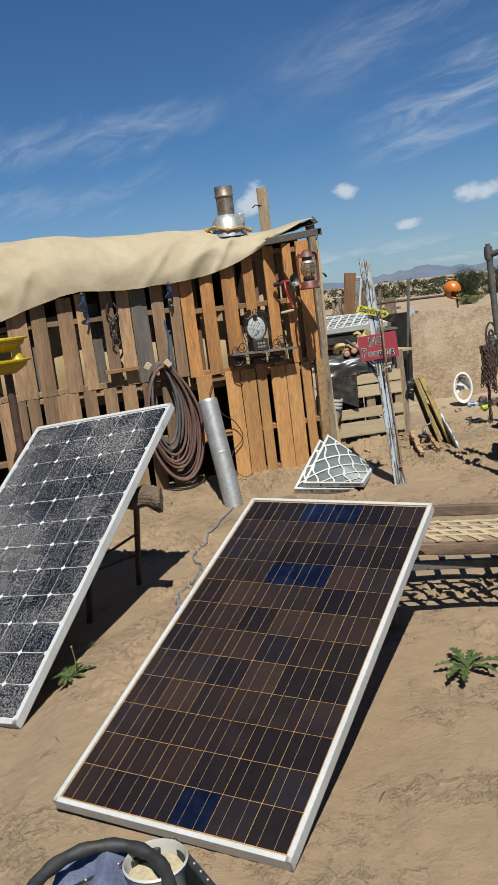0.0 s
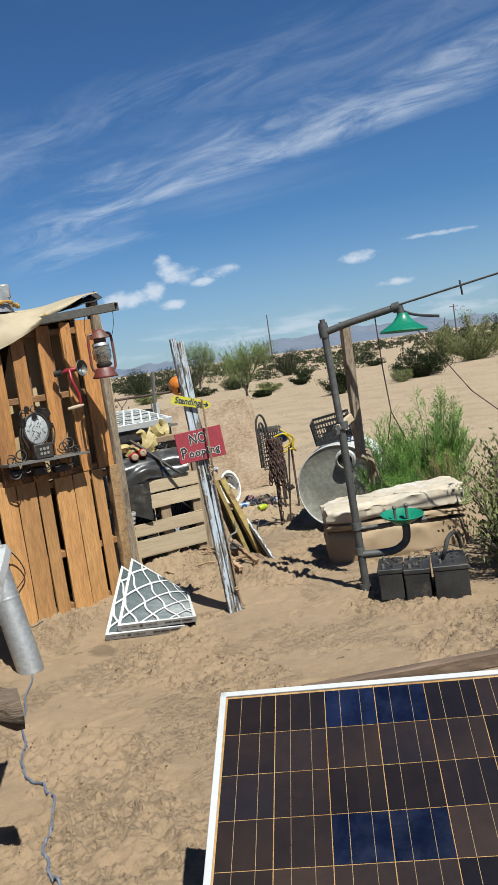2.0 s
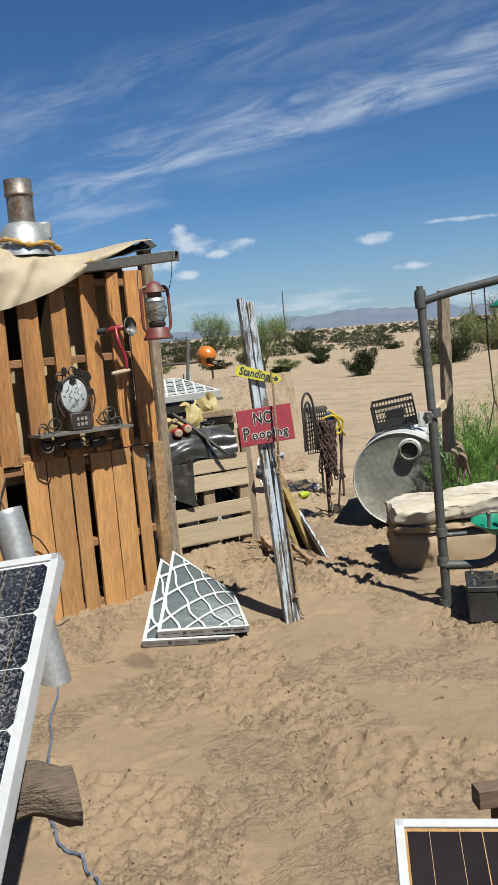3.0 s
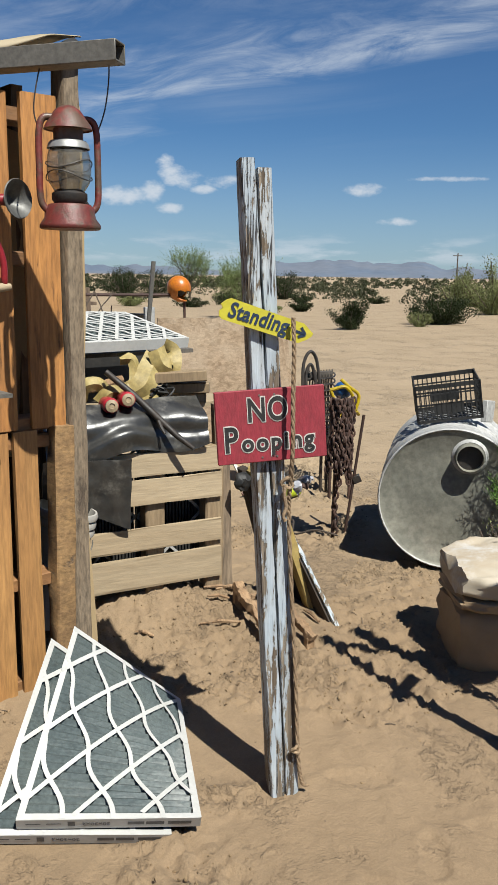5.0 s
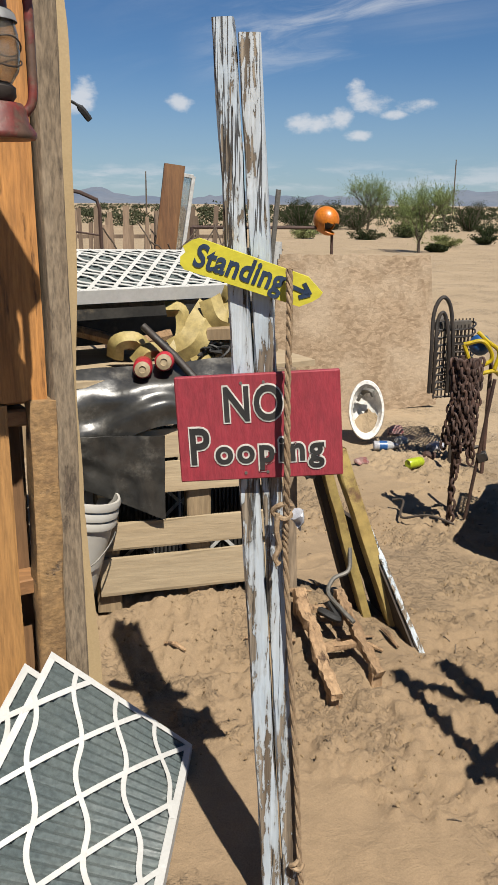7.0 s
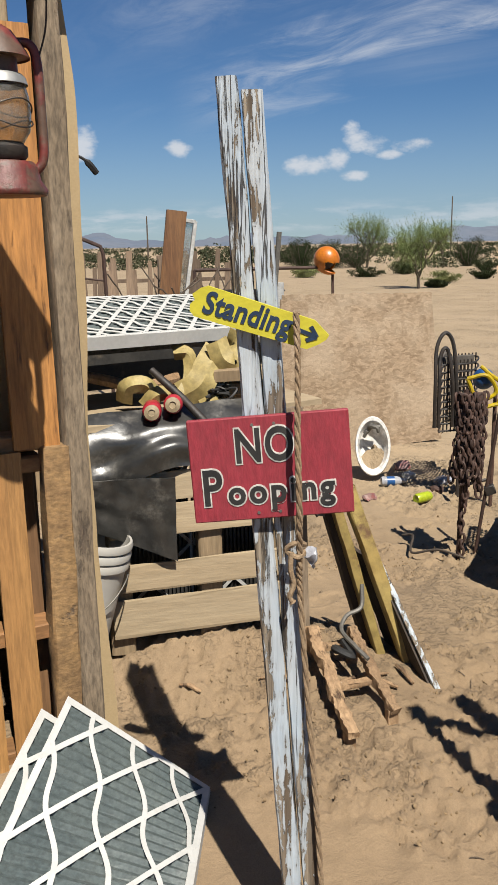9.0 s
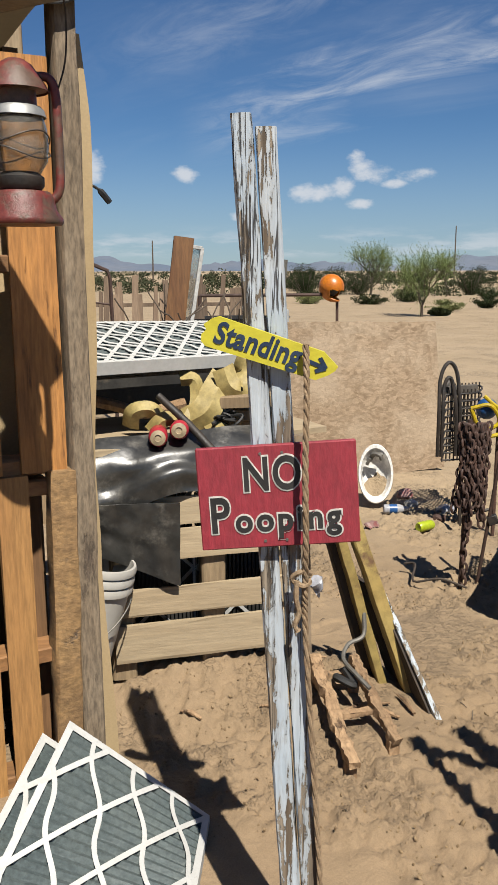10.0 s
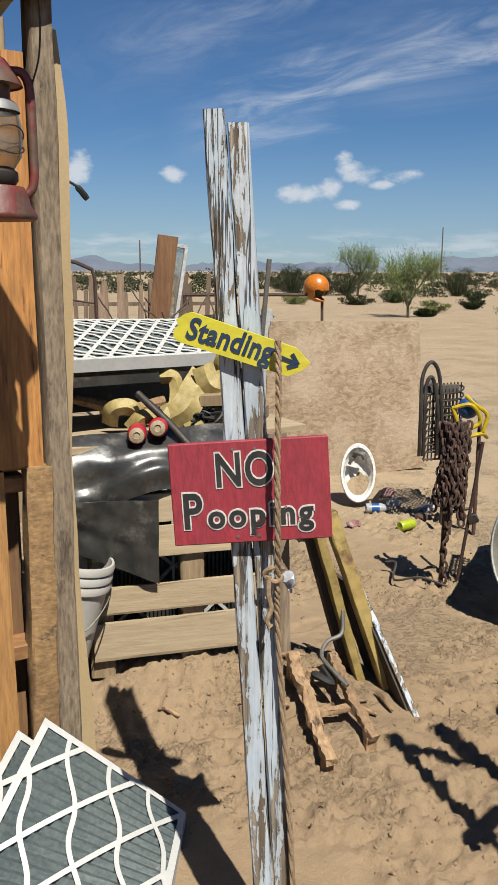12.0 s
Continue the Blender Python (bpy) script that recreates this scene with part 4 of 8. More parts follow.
def beam():
    t = thing("roof_beam", "grey steel channel jutting out under the tarp", "beam", m=(0.4, 7.3, 2.1))
    a, b = Vector((0.03, 7.50, 2.088)), Vector((0.635, 7.005, 2.10))
    d = (b - a).normalized()
    side = d.cross(Vector((0, 0, 1))).normalized()
    for off, w, h in ((0.03, 0.005, 0.052), (-0.03, 0.005, 0.052)):
        bm = B()
        bar(bm, a + side * off, b + side * off, w, h, bev=0.001)
        part("web", bm, M["steel_grey"], t)
    for dz in (0.024, -0.024):
        bm = B()
        bar(bm, a + Vector((0, 0, dz)), b + Vector((0, 0, dz)), 0.055, 0.005, bev=0.001)
        part("flange", bm, M["steel_grey"], t)


beam()
bm = B()
bmesh.ops.create_icosphere(bm, subdivisions=3, radius=0.017, matrix=Matrix.Translation((0.225, 7.325, 2.118)) @ Matrix.Diagonal((1.2, 0.9, 0.9, 1)))
for v in bm.verts:
    v.co += noise.noise_vector(v.co * 60) * 0.006
solo("foam_blob", bm, M["foam"], "blob of yellow foam on the steel beam", "foam")


def chimney():
    c = on_wall(-0.065, -0.044, -0.15)
    t = thing("chimney", "grey sheet-metal stove chimney sealed with yellow foam", "chimney", m=c + Vector((0, 0, 2.2)))
    at = Matrix.Translation(c)
    bm = B()
    lathe(bm, [(0.074, 2.38), (0.074, 2.555), (0.082, 2.562), (0.082, 2.575), (0.078, 2.58), (0.078, 2.648), (0.072, 2.648), (0.070, 2.40)], at, 28)
    part("pipe", bm, M["galv_old"], t, "browned stove pipe with a collar")
    bm = B()
    lathe(bm, [(0.165, 2.22), (0.150, 2.30), (0.125, 2.36), (0.095, 2.405), (0.080, 2.41), (0.076, 2.38)], at, 28)
    part("flashing", bm, M["galv"], t, "shiny galvanised cone")
    bm = B()
    tube(bm, [c + Vector((0.165 * math.cos(a) * 1.15, 0.165 * math.sin(a), 2.285 + 0.012 * math.sin(5 * a) - 0.02 * math.cos(a))) for a in np.linspace(0, 2 * math.pi, 48, endpoint=False)], [0.012 + 0.006 * math.sin(i * 2.3) for i in range(48)], 8, closed=True)
    part("seal", bm, M["foam"], t, "lumpy yellow foam bead")
    bm = B()
    box(bm, (0.075, 0.075, 0.10), Matrix.Translation(c + Vector((0.115, -0.02, 2.36))), 0.01)
    part("side_box", bm, M["galv"], t)


chimney()
bm = B()
rough_bar(bm, (0.315, 10.47, -0.1), (0.307, 10.47, 2.924), 0.127, 0.08, up=(0, -1, 0), cuts=16, seed=3)
stub = solo("back_post", bm, M["pale_z"], "tall bare timber post standing behind the shack", "post", smooth=False)
bm = B()
tube(bm, [(0.17, 10.43, 2.70), (0.21, 10.42, 2.73), (0.28, 10.43, 2.72)], 0.007, 6)
solo("bent_nail", bm, M["black"], "black bent nail in the tall post", "nail")


def lantern():
    c = Vector((0.517, 7.115, 1.652))
    t = thing("oil_lantern", "rusty red hurricane lantern hanging from the beam", "lantern", m=c)
    at = Matrix.Translation(c)
    bm = B()
    lathe(bm, [(0, 0.0), (0.080, 0.0), (0.083, 0.004), (0.083, 0.012), (0.070, 0.030), (0.066, 0.055), (0.058, 0.066), (0.030, 0.070), (0.028, 0.085), (0, 0.086)], at, 32)
    part("tank", bm, M["lantern"], t)
    bm = B()
    lathe(bm, [(0.042, 0.070), (0.048, 0.078), (0.048, 0.095), (0.036, 0.105), (0, 0.105)], at, 24)
    part("burner", bm, M["black"], t)
    bm = B()
    lathe(bm, [(0.040, 0.100), (0.056, 0.125), (0.060, 0.155), (0.058, 0.190), (0.050, 0.220), (0.048, 0.220), (0.056, 0.188), (0.058, 0.155), (0.054, 0.126), (0.038, 0.102)], at, 32)
    part("globe", bm, M["lamp_glass"], t, "sooty glass globe")
    bm = B()
    lathe(bm, [(0.058, 0.212), (0.054, 0.226), (0.048, 0.232), (0.044, 0.225)], at, 28)
    part("globe_collar", bm, M["galv"], t, "bare metal collar")
    bm = B()
    lathe(bm, [(0.040, 0.225), (0.040, 0.262), (0.064, 0.266), (0.066, 0.262), (0.060, 0.275), (0.044, 0.298), (0.034, 0.312), (0.018, 0.322), (0, 0.324)], at, 28)
    part("chimney_cap", bm, M["lantern"], t)
    for sx in (-1, 1):
        bm = B()
        tube(bm, curve_pts([c + Vector((sx * x, 0, z)) for x, z in ((0.058, 0.045), (0.078, 0.075), (0.080, 0.16), (0.078, 0.255), (0.066, 0.288), (0.040, 0.292))], 5), 0.0095, 10)
        part("side_tube", bm, M["lantern"], t)
    for z in (0.14, 0.17):
        bm = B()
        tube(bm, [c + Vector((0.062 * math.cos(a), 0.062 * math.sin(a), z + (0.012 if z < 0.15 else -0.012) * math.sin(a * 2))) for a in np.linspace(0, 2 * math.pi, 28, endpoint=False)], 0.0016, 5, closed=True)
        part("guard_wire", bm, M["black"], t)
    bm = B()
    tube(bm, curve_pts([c + Vector(p) for p in ((0.077, 0, 0.25), (0.100, -0.01, 0.32), (0.105, -0.04, 0.40), (0.095, -0.072, 0.46))], 6), 0.002, 5)
    part("bail", bm, M["black"], t, "black wire bail")
    bm = B()
    tube(bm, curve_pts([c + Vector(p) for p in ((-0.077, 0, 0.25), (-0.088, 0.01, 0.31), (-0.07, 0.03, 0.40), (-0.05, 0.05, 0.45))], 6), 0.002, 5)
    part("bail", bm, M["black"], t, "black wire bail")


lantern()


def hand_crank():
    c = on_wall(0.30, 1.735, 0.03)
    t = thing("hand_grinder", "red hand-crank grinder with a black bell mouth", "grinder", m=c)
    w = lambda s, z, o: on_wall(s, z, o)
    bm = B()
    tube(bm, [w(0.262, 1.728, 0.11), w(0.28, 1.734, 0.13), w(0.34, 1.74, 0.16)], [0.010, 0.019, 0.016], 14)
    part("body", bm, M["crank"], t)
    bm = B()
    tube(bm, [w(0.225, 1.725, 0.06), w(0.26, 1.728, 0.10)], 0.02, 10)
    part("spindle", bm, M["black"], t)
    bm = B()
    bar(bm, w(0.26, 1.70, -0.01), w(0.26, 1.76, -0.01), 0.07, 0.02, up=-WALL_N)
    part("bracket", bm, M["black"], t)
    bm = B()
    d = (w(0.375, 1.742, 0.25) - w(0.34, 1.738, 0.156))
    m = axes(d.orthogonal(), d.cross(d.orthogonal()), w(0.335, 1.738, 0.135))
    lathe(bm, [(0.014, 0.0), (0.018, 0.03), (0.038, 0.056), (0.057, 0.070), (0.055, 0.073), (0.035, 0.060), (0.014, 0.03), (0, 0.03)], m, 24)
    part("bell", bm, M["pipe"], t, "dark metal bell mouth")
    bm = B()
    tube(bm, curve_pts([w(0.285, 1.735, 0.16), w(0.278, 1.66, 0.19), w(0.305, 1.57, 0.20), w(0.308, 1.50, 0.20)], 6), [0.011] * 6 + [0.010] * 12 + [0.008], 10)
    part("crank_arm", bm, M["crank"], t)
    bm = B()
    tube(bm, [w(0.325, 1.492, 0.20), w(0.30, 1.49, 0.20), w(0.25, 1.485, 0.20), w(0.205, 1.482, 0.20)], [0.010, 0.013, 0.014, 0.010], 12)
    part("handle", bm, M["pale"], t, "bare turned wooden handle")


hand_crank()


def scroll(bm, o, s, z, r, turns, r0=0.3, th=0.0045, flip=1, start=0.0):
    pts = []
    for i in range(int(18 * turns)):
        a = start + flip * i / 18 * 2 * math.pi
        k = r * (1 - (1 - r0) * i / (18 * turns))
        pts.append(on_wall(s + k * math.cos(a), z + k * math.sin(a), o + 0.004 * math.sin(i)))
    tube(bm, pts, th, 6)


def wall_clock():
    c = on_wall(0.02, 1.19, 0.10)
    t = thing("iron_mantel_clock", "black wrought-iron clock with a white dial on a shelf", "clock", m=c)
    m = axes(WALL_U, (0, 0, 1), on_wall(-0.005, 1.385, 0.12))
    bm = B()
    lathe(bm, [(0, 0.004), (0.078, 0.004), (0.086, 0.0), (0.086, -0.02), (0, -0.02)], m @ Matrix.Diagonal((1, 1.18, 1, 1)), 36)
    dial = part("dial", bm, M["face"], t, "white dial with a blurred dark design")
    bm = B()
    tube(bm, [m @ Vector((0.088 * math.cos(a), 0.104 * math.sin(a), 0.003)) for a in np.linspace(0, 2 * math.pi, 40, endpoint=False)], 0.008, 8, closed=True)
    part("rim", bm, M["black"], dial)
    rnd = random.Random(5)
    bm = B()
    for i in range(26):
        a = rnd.uniform(0, 6.28)
        r = 0.06 * math.sqrt(rnd.random())
        p = m @ Vector((r * math.cos(a), r * math.sin(a) * 1.1, 0.006))
        bar(bm, p, p + (m.to_3x3() @ Vector((rnd.uniform(-.02, .02), rnd.uniform(-.02, .02), 0.0005))), 0.004, 0.001, up=-WALL_N, bev=0)
    part("design", bm, M["ink_grey"], dial, "dark unreadable pattern on the dial")
    bm = B()
    box(bm, (0.135, 0.07, 0.10), axes(WALL_U, WALL_N, on_wall(0.015, 1.235, 0.11)), 0.006)
    case = part("case", bm, M["black"], t)
    bm = B()
    for k in range(6):
        box(bm, (0.016, 0.004, 0.018), axes(WALL_U, WALL_N, on_wall(-0.01 + 0.025 * (k % 3), 1.22 + 0.03 * (k // 3), 0.147)))
    part("knob_row", bm, M["drum"], case)
    bm = B()
    scroll(bm, 0.115, -0.075, 1.49, 0.035, 1.4)
    scroll(bm, 0.115, 0.075, 1.48, 0.035, 1.4, flip=-1, start=math.pi)
    scroll(bm, 0.115, 0.0, 1.515, 0.03, 1.2)
    for k in (0, 3):
        tube(bm, curve_pts([on_wall(-0.11 + 0.008 * k, 1.27, 0.11 + 0.01 * k), on_wall(-0.125 + 0.006 * k, 1.36, 0.12), on_wall(-0.085 + 0.01 * k, 1.47 + 0.01 * k, 0.115)], 6), 0.004, 6)
        tube(bm, curve_pts([on_wall(0.11 - 0.008 * k, 1.27, 0.11 + 0.01 * k), on_wall(0.125 - 0.006 * k, 1.36, 0.12), on_wall(0.085 - 0.01 * k, 1.46 + 0.01 * k, 0.115)], 6), 0.004, 6)
    part("wreath", bm, M["black"], t)
    for s, z, k in ((0.035, 1.505, 1.0), (0.085, 1.475, 1.1), (-0.055, 1.52, 0.9), (-0.095, 1.44, 1.0), (0.10, 1.39, 0.8), (-0.01, 1.47, 0.9)):
        bm = B()
        q = [on_wall(s, z - 0.03 * k, 0.13), on_wall(s + 0.022 * k, z - 0.008, 0.136), on_wall(s + 0.018 * k, z + 0.02 * k, 0.132), on_wall(s, z + 0.03 * k, 0.13), on_wall(s - 0.02 * k, z + 0.018 * k, 0.136), on_wall(s - 0.022 * k, z - 0.008, 0.132)]
        f = bm.faces.new([bm.verts.new(p) for p in q])
        bmesh.ops.solidify(bm, geom=[f], thickness=0.003)
        part("leaf", bm, M["black"], t)
    shelf = thing("wall_shelf", "grey board shelf with black iron scrolls under it", "shelf", m=on_wall(0.03, 1.18, 0.08))
    bm = B()
    rough_bar(bm, on_wall(-0.255, 1.182, 0.09), on_wall(0.335, 1.168, 0.09), 0.15, 0.016, up=(0, 0, 1), cuts=10, amount=0.003, seed=2)
    part("board", bm, M["steel_grey"], shelf)
    for s, z, r, fl in ((-0.20, 1.13, 0.05, 1), (-0.12, 1.14, 0.04, -1), (-0.22, 1.21, 0.04, -1), (-0.15, 1.235, 0.05, 1), (0.16, 1.235, 0.045, 1), (0.21, 1.25, 0.05, -1), (0.25, 1.20, 0.035, 1), (0.10, 1.14, 0.035, 1), (0.02, 1.13, 0.03, -1), (0.20, 1.135, 0.03, 1)):
        bm = B()
        scroll(bm, 0.13, s, z, r, 1.6, flip=fl, start=s * 20)
        part("scroll", bm, M["black"], shelf)
    bm = B()
    for k in range(3):
        box(bm, (0.10, 0.05, 0.06), axes(WALL_U, WALL_N, on_wall(-0.17 + 0.155 * k, 1.115 - 0.01 * k, 0.08)), 0.01)
    part("under_box", bm, M["black"], shelf)
    rnd = random.Random(8)
    bm = B()
    for i in range(60):
        s = rnd.uniform(-0.26, 0.30)
        a = on_wall(s, 1.06 + rnd.uniform(-0.01, 0.02), 0.03 + rnd.uniform(0, 0.05))
        tube(bm, [a, a + Vector((rnd.uniform(-.03, .03), 0, rnd.uniform(0.0, 0.05)))], 0.0025, 4)
    part("wire_fringe", bm, M["rust"], shelf)


wall_clock()


def hose_coil():
    t = thing("hose_coil", "faded red-brown hose coiled on the shack wall", "hose", m=on_wall(-0.87, 0.7, 0.1))
    rnd = random.Random(3)
    for k in range(13):
        f = k / 12
        grey = k in (0, 1, 2)
        top, bot = 1.20 - 0.035 * f + rnd.uniform(-.01, .01), 0.52 - 0.34 * f + rnd.uniform(-.02, .02)
        rx = 0.105 + 0.125 * f + rnd.uniform(-.01, .01)
        cz, rz = (top + bot) / 2, (top - bot) / 2
        cx = -0.885 + 0.035 * f
        o = 0.04 + 0.10 * rnd.random()
        pts = []
        for i in range(44):
            a = 2 * math.pi * i / 44
            pinch = 1 - 0.32 * max(0, math.sin(a)) ** 2
            pts.append(on_wall(cx + rx * math.cos(a) * pinch + 0.05 * (0.5 - 0.5 * math.sin(a)) * f, cz + rz * math.sin(a), o + 0.012 * math.sin(a * 2 + k) - 0.03 * math.sin(a)))
        bm = B()
        tube(bm, pts, 0.0125, 9, closed=True)
        part("loop", bm, M["hose_grey"] if grey else M["hose"], t, "grey inner loop" if grey else "")
    for s in (-0.985, -0.815):
        bm = B()
        bar(bm, on_wall(s - 0.02 * (1 if s < -0.9 else -1), 1.165, 0.14), on_wall(s + 0.02 * (1 if s < -0.9 else -1), 1.215, 0.14), 0.05, 0.03, up=-WALL_N, bev=0.005)
        part("strap", bm, M["pale"], t, "pale cloth strap")


hose_coil()


def stove_pipe():
    a, b = on_wall(-0.565, 0.86, 0.32), Vector((-0.32, 6.66, -0.02))
    bm = B()
    d = (b - a)
    m = axes(d.orthogonal(), d.cross(d.orthogonal()), a)
    L = d.length
    lathe(bm, [(0.076, 0.0), (0.080, 0.006), (0.080, 0.03), (0.080, L * 0.48), (0.080, L * 0.49), (0.0815, L * 0.495), (0.080, L * 0.5), (0.080, L * 0.51), (0.0785, L * 0.97), (0.078, L), (0.075, L), (0.076, 0.01)], m, 32)
    p = solo("stove_pipe", bm, M["galv"], "shiny galvanised stove pipe leaning on the shack wall", "pipe")
    return p


stove_pipe()


def ties():
    for s, z, long, mat, label in ((-1.43, 1.80, 0.16, "blue", "blue cord tying the tarp to the slats"), (-0.715, 1.80, 0.10, "blue", "dark cord tying the tarp edge")):
        t = thing("tarp_tie", label, "cord", "tarp ties", on_wall(s, z, 0.1))
        bm = B()
        tube(bm, curve_pts([on_wall(s, z + 0.05, 0.11), on_wall(s + 0.01, z - 0.03, 0.12), on_wall(s + 0.03, z - long, 0.05), on_wall(s + 0.01, z - long - 0.05, 0.06)], 5), 0.008, 6)
        tube(bm, curve_pts([on_wall(s + 0.01, z - 0.02, 0.11), on_wall(s - 0.03, z - 0.07, 0.09), on_wall(s + 0.035, z - long * 0.8, 0.06)], 5), 0.006, 6)
        part("cord", bm, M[mat], t)
        bm = B()
        bmesh.ops.create_icosphere(bm, subdivisions=2, radius=0.018, matrix=Matrix.Translation(on_wall(s, z + 0.03, 0.115)))
        part("knot", bm, M["rubber"], t)
    t = thing("iron_tongs", "rusty black iron tongs hanging on the slats", "tongs", m=on_wall(-1.21, 1.55, 0.05))
    for k in (-1, 1):
        bm = B()
        tube(bm, curve_pts([on_wall(-1.20 + 0.02 * k, 1.74, 0.04), on_wall(-1.20 + 0.045 * k, 1.66, 0.045), on_wall(-1.205 - 0.03 * k, 1.55, 0.05), on_wall(-1.20 + 0.03 * k, 1.42, 0.04), on_wall(-1.20 + 0.01 * k, 1.385, 0.05)], 6), 0.008, 7)
        part("arm", bm, M["black"], t)
    bm = B()
    tube(bm, curve_pts([on_wall(-0.42, 0.98, 0.03), on_wall(-0.47, 0.85, 0.05), on_wall(-0.40, 0.70, 0.10), on_wall(-0.28, 0.60, 0.06), on_wall(-0.22, 0.45, 0.04), on_wall(-0.33, 0.34, 0.05), on_wall(-0.36, 0.22, 0.08), on_wall(-0.28, 0.12, 0.12), on_wall(-0.2, 0.14, 0.15)], 6), 0.004, 6)
    solo("wall_cable", bm, M["rubber"], "thin dark cable hanging loosely down the wall", "cable")
    bm = B()
    tube(bm, curve_pts([on_wall(-0.77, 1.55, 0.03), on_wall(-0.76, 1.40, 0.03), on_wall(-0.78, 1.25, 0.05), on_wall(-0.75, 1.15, 0.04)], 5), 0.006, 6)
    solo("loose_twine", bm, M["blue"], "faded blue twine hanging on the slats", "twine")
    bm = B()
    tube(bm, curve_pts([on_wall(0.72, 1.80, -0.13), on_wall(0.762, 1.78, -0.12), on_wall(0.795, 1.745, -0.12)], 5), [0.004] * 6 + [0.009] * 4 + [0.008], 6)
    solo("tie_strap", bm, M["rubber"], "dark strap end sticking out from the canvas", "strap")
    bm = B()
    rough_bar(bm, on_wall(-1.33, 1.18, 0.05), on_wall(-1.05, 1.185, 0.05), 0.07, 0.03, cuts=5)
    solo("wall_ledge", bm, M["pine_x"], "short brown ledge nailed to the slats", "ledge", smooth=False)


ties()


def yellow_machine():
    c = on_wall(-2.06, 1.5, 0.75)
    t = thing("yellow_pulley", "yellow painted cast flange wheel beside the shack", "pulley", m=c)
    at = Matrix.Translation(c + Vector((-0.05, 0, -0.07)))
    for z0, name in ((-0.02, "lower_flange"), (0.135, "upper_flange")):
        bm = B()
        lathe(bm, [(0, z0 - 0.10), (0.06, z0 - 0.095), (0.14, z0 - 0.045), (0.155, z0 - 0.012), (0.175, z0 - 0.012), (0.178, z0), (0.15, z0 + 0.006), (0, z0 + 0.006)], at, 32)
        part(name, bm, M["yellow_paint"], t)
    bm = B()
    lathe(bm, [(0.05, -0.02), (0.035, 0.0), (0.032, 0.10), (0.042, 0.13)], at @ Matrix.Translation((0.095, -0.03, 0)), 20)
    part("spindle", bm, M["yellow_paint"], t)
    bm = B()
    tube(bm, [at @ Vector((0, 0, -1.7)), at @ Vector((0, 0, -0.1))], 0.03, 12)
    part("stand", bm, M["rust"], t)


yellow_machine()

# ---- solar panels ----


def solar_panel(label, m, width, length, frame_w, cell_mat, back_mat, special=(), corner=0.0, buses=2, bus_w=0.0012, gap=0.0024, with_lines=True):
    """A framed panel of 6 by 12 cells on the plane of the pose m, whose origin is its lower left corner."""
    t = thing("solar_panel", label, "solar panel", "solar panels", m)
    deep = 0.042
    for a, b in (((0, 0), (width, 0)), ((width, 0), (width, length)), ((width, length), (0, length)), ((0, length), (0, 0))):
        bm = B()
        va, vb = Vector((*a, 0)), Vector((*b, 0))
        d = (vb - va).normalized()
        inner = Vector((-d.y, d.x, 0))
        bar(bm, va + inner * frame_w / 2 + Vector((0, 0, -0.003)), vb + inner * frame_w / 2 + Vector((0, 0, -0.003)), frame_w, 0.006, bev=0.001)
        bar(bm, va + inner * 0.002 + Vector((0, 0, -deep / 2 - 0.003)), vb + inner * 0.002 + Vector((0, 0, -deep / 2 - 0.003)), 0.004, deep - 0.006, bev=0.0)
        bar(bm, va + inner * 0.014 + Vector((0, 0, -deep)), vb + inner * 0.014 + Vector((0, 0, -deep)), 0.028, 0.003, bev=0.0)
        part("frame_bar", bm, M["alu"], t, local=True, smooth=False)
    bm = B()
    box(bm, (width - 0.012, length - 0.012, 0.005), Matrix.Translation((width / 2, length / 2, -0.0085)))
    part("backsheet", bm, M[back_mat], t, local=True, smooth=False)
    u0, v0 = frame_w + 0.004, frame_w + 0.006
    cw, ch = (width - 2 * u0) / 6, (length - 2 * v0) / 12
    bm = B()
    w, h, c = (cw - gap) / 2, (ch - gap) / 2, corner
    pts = [(-w + c, -h), (w - c, -h), (w, -h + c), (w, h - c), (w - c, h), (-w + c, h), (-w, h - c), (-w, -h + c)] if c else [(-w, -h), (w, -h), (w, h), (-w, h)]
    f = bm.faces.new([bm.verts.new((x, y, 0.0)) for x, y in pts])
    ext = bmesh.ops.extrude_face_region(bm, geom=[f])
    bmesh.ops.translate(bm, verts=[v for v in ext["geom"] if isinstance(v, bmesh.types.BMVert)], vec=(0, 0, 0.0012))
    bmesh.ops.recalc_face_normals(bm, faces=bm.faces)
    plain = mesh_of("cell", bm, M[cell_mat], False)
    blue = plain.copy()
    blue.materials[0] = M["cell_blue"]
    for i in range(6):
        for j in range(12):
            ob = new("cell", blue if (i, j) in special else plain)
            ob.parent = t
            ob.location = (u0 + cw * (i + 0.5), v0 + ch * (j + 0.5), -0.0058)
            PLACE[ob] = m
    for i in range(6):
        for k in range(buses):
            bm = B()
            x = u0 + cw * (i + (k + 0.75) / (buses + 0.5))
            box(bm, (bus_w, length - 2 * v0 + 0.004, 0.0006), Matrix.Translation((x, length / 2, -0.0043)))
            part("busbar", bm, M["bus"], t, local=True, smooth=False)
    return t


def plane_pose(origin, x_to, y_to):
    o = Vector(origin)
    return axes(Vector(x_to) - o, Vector(y_to) - o, o)


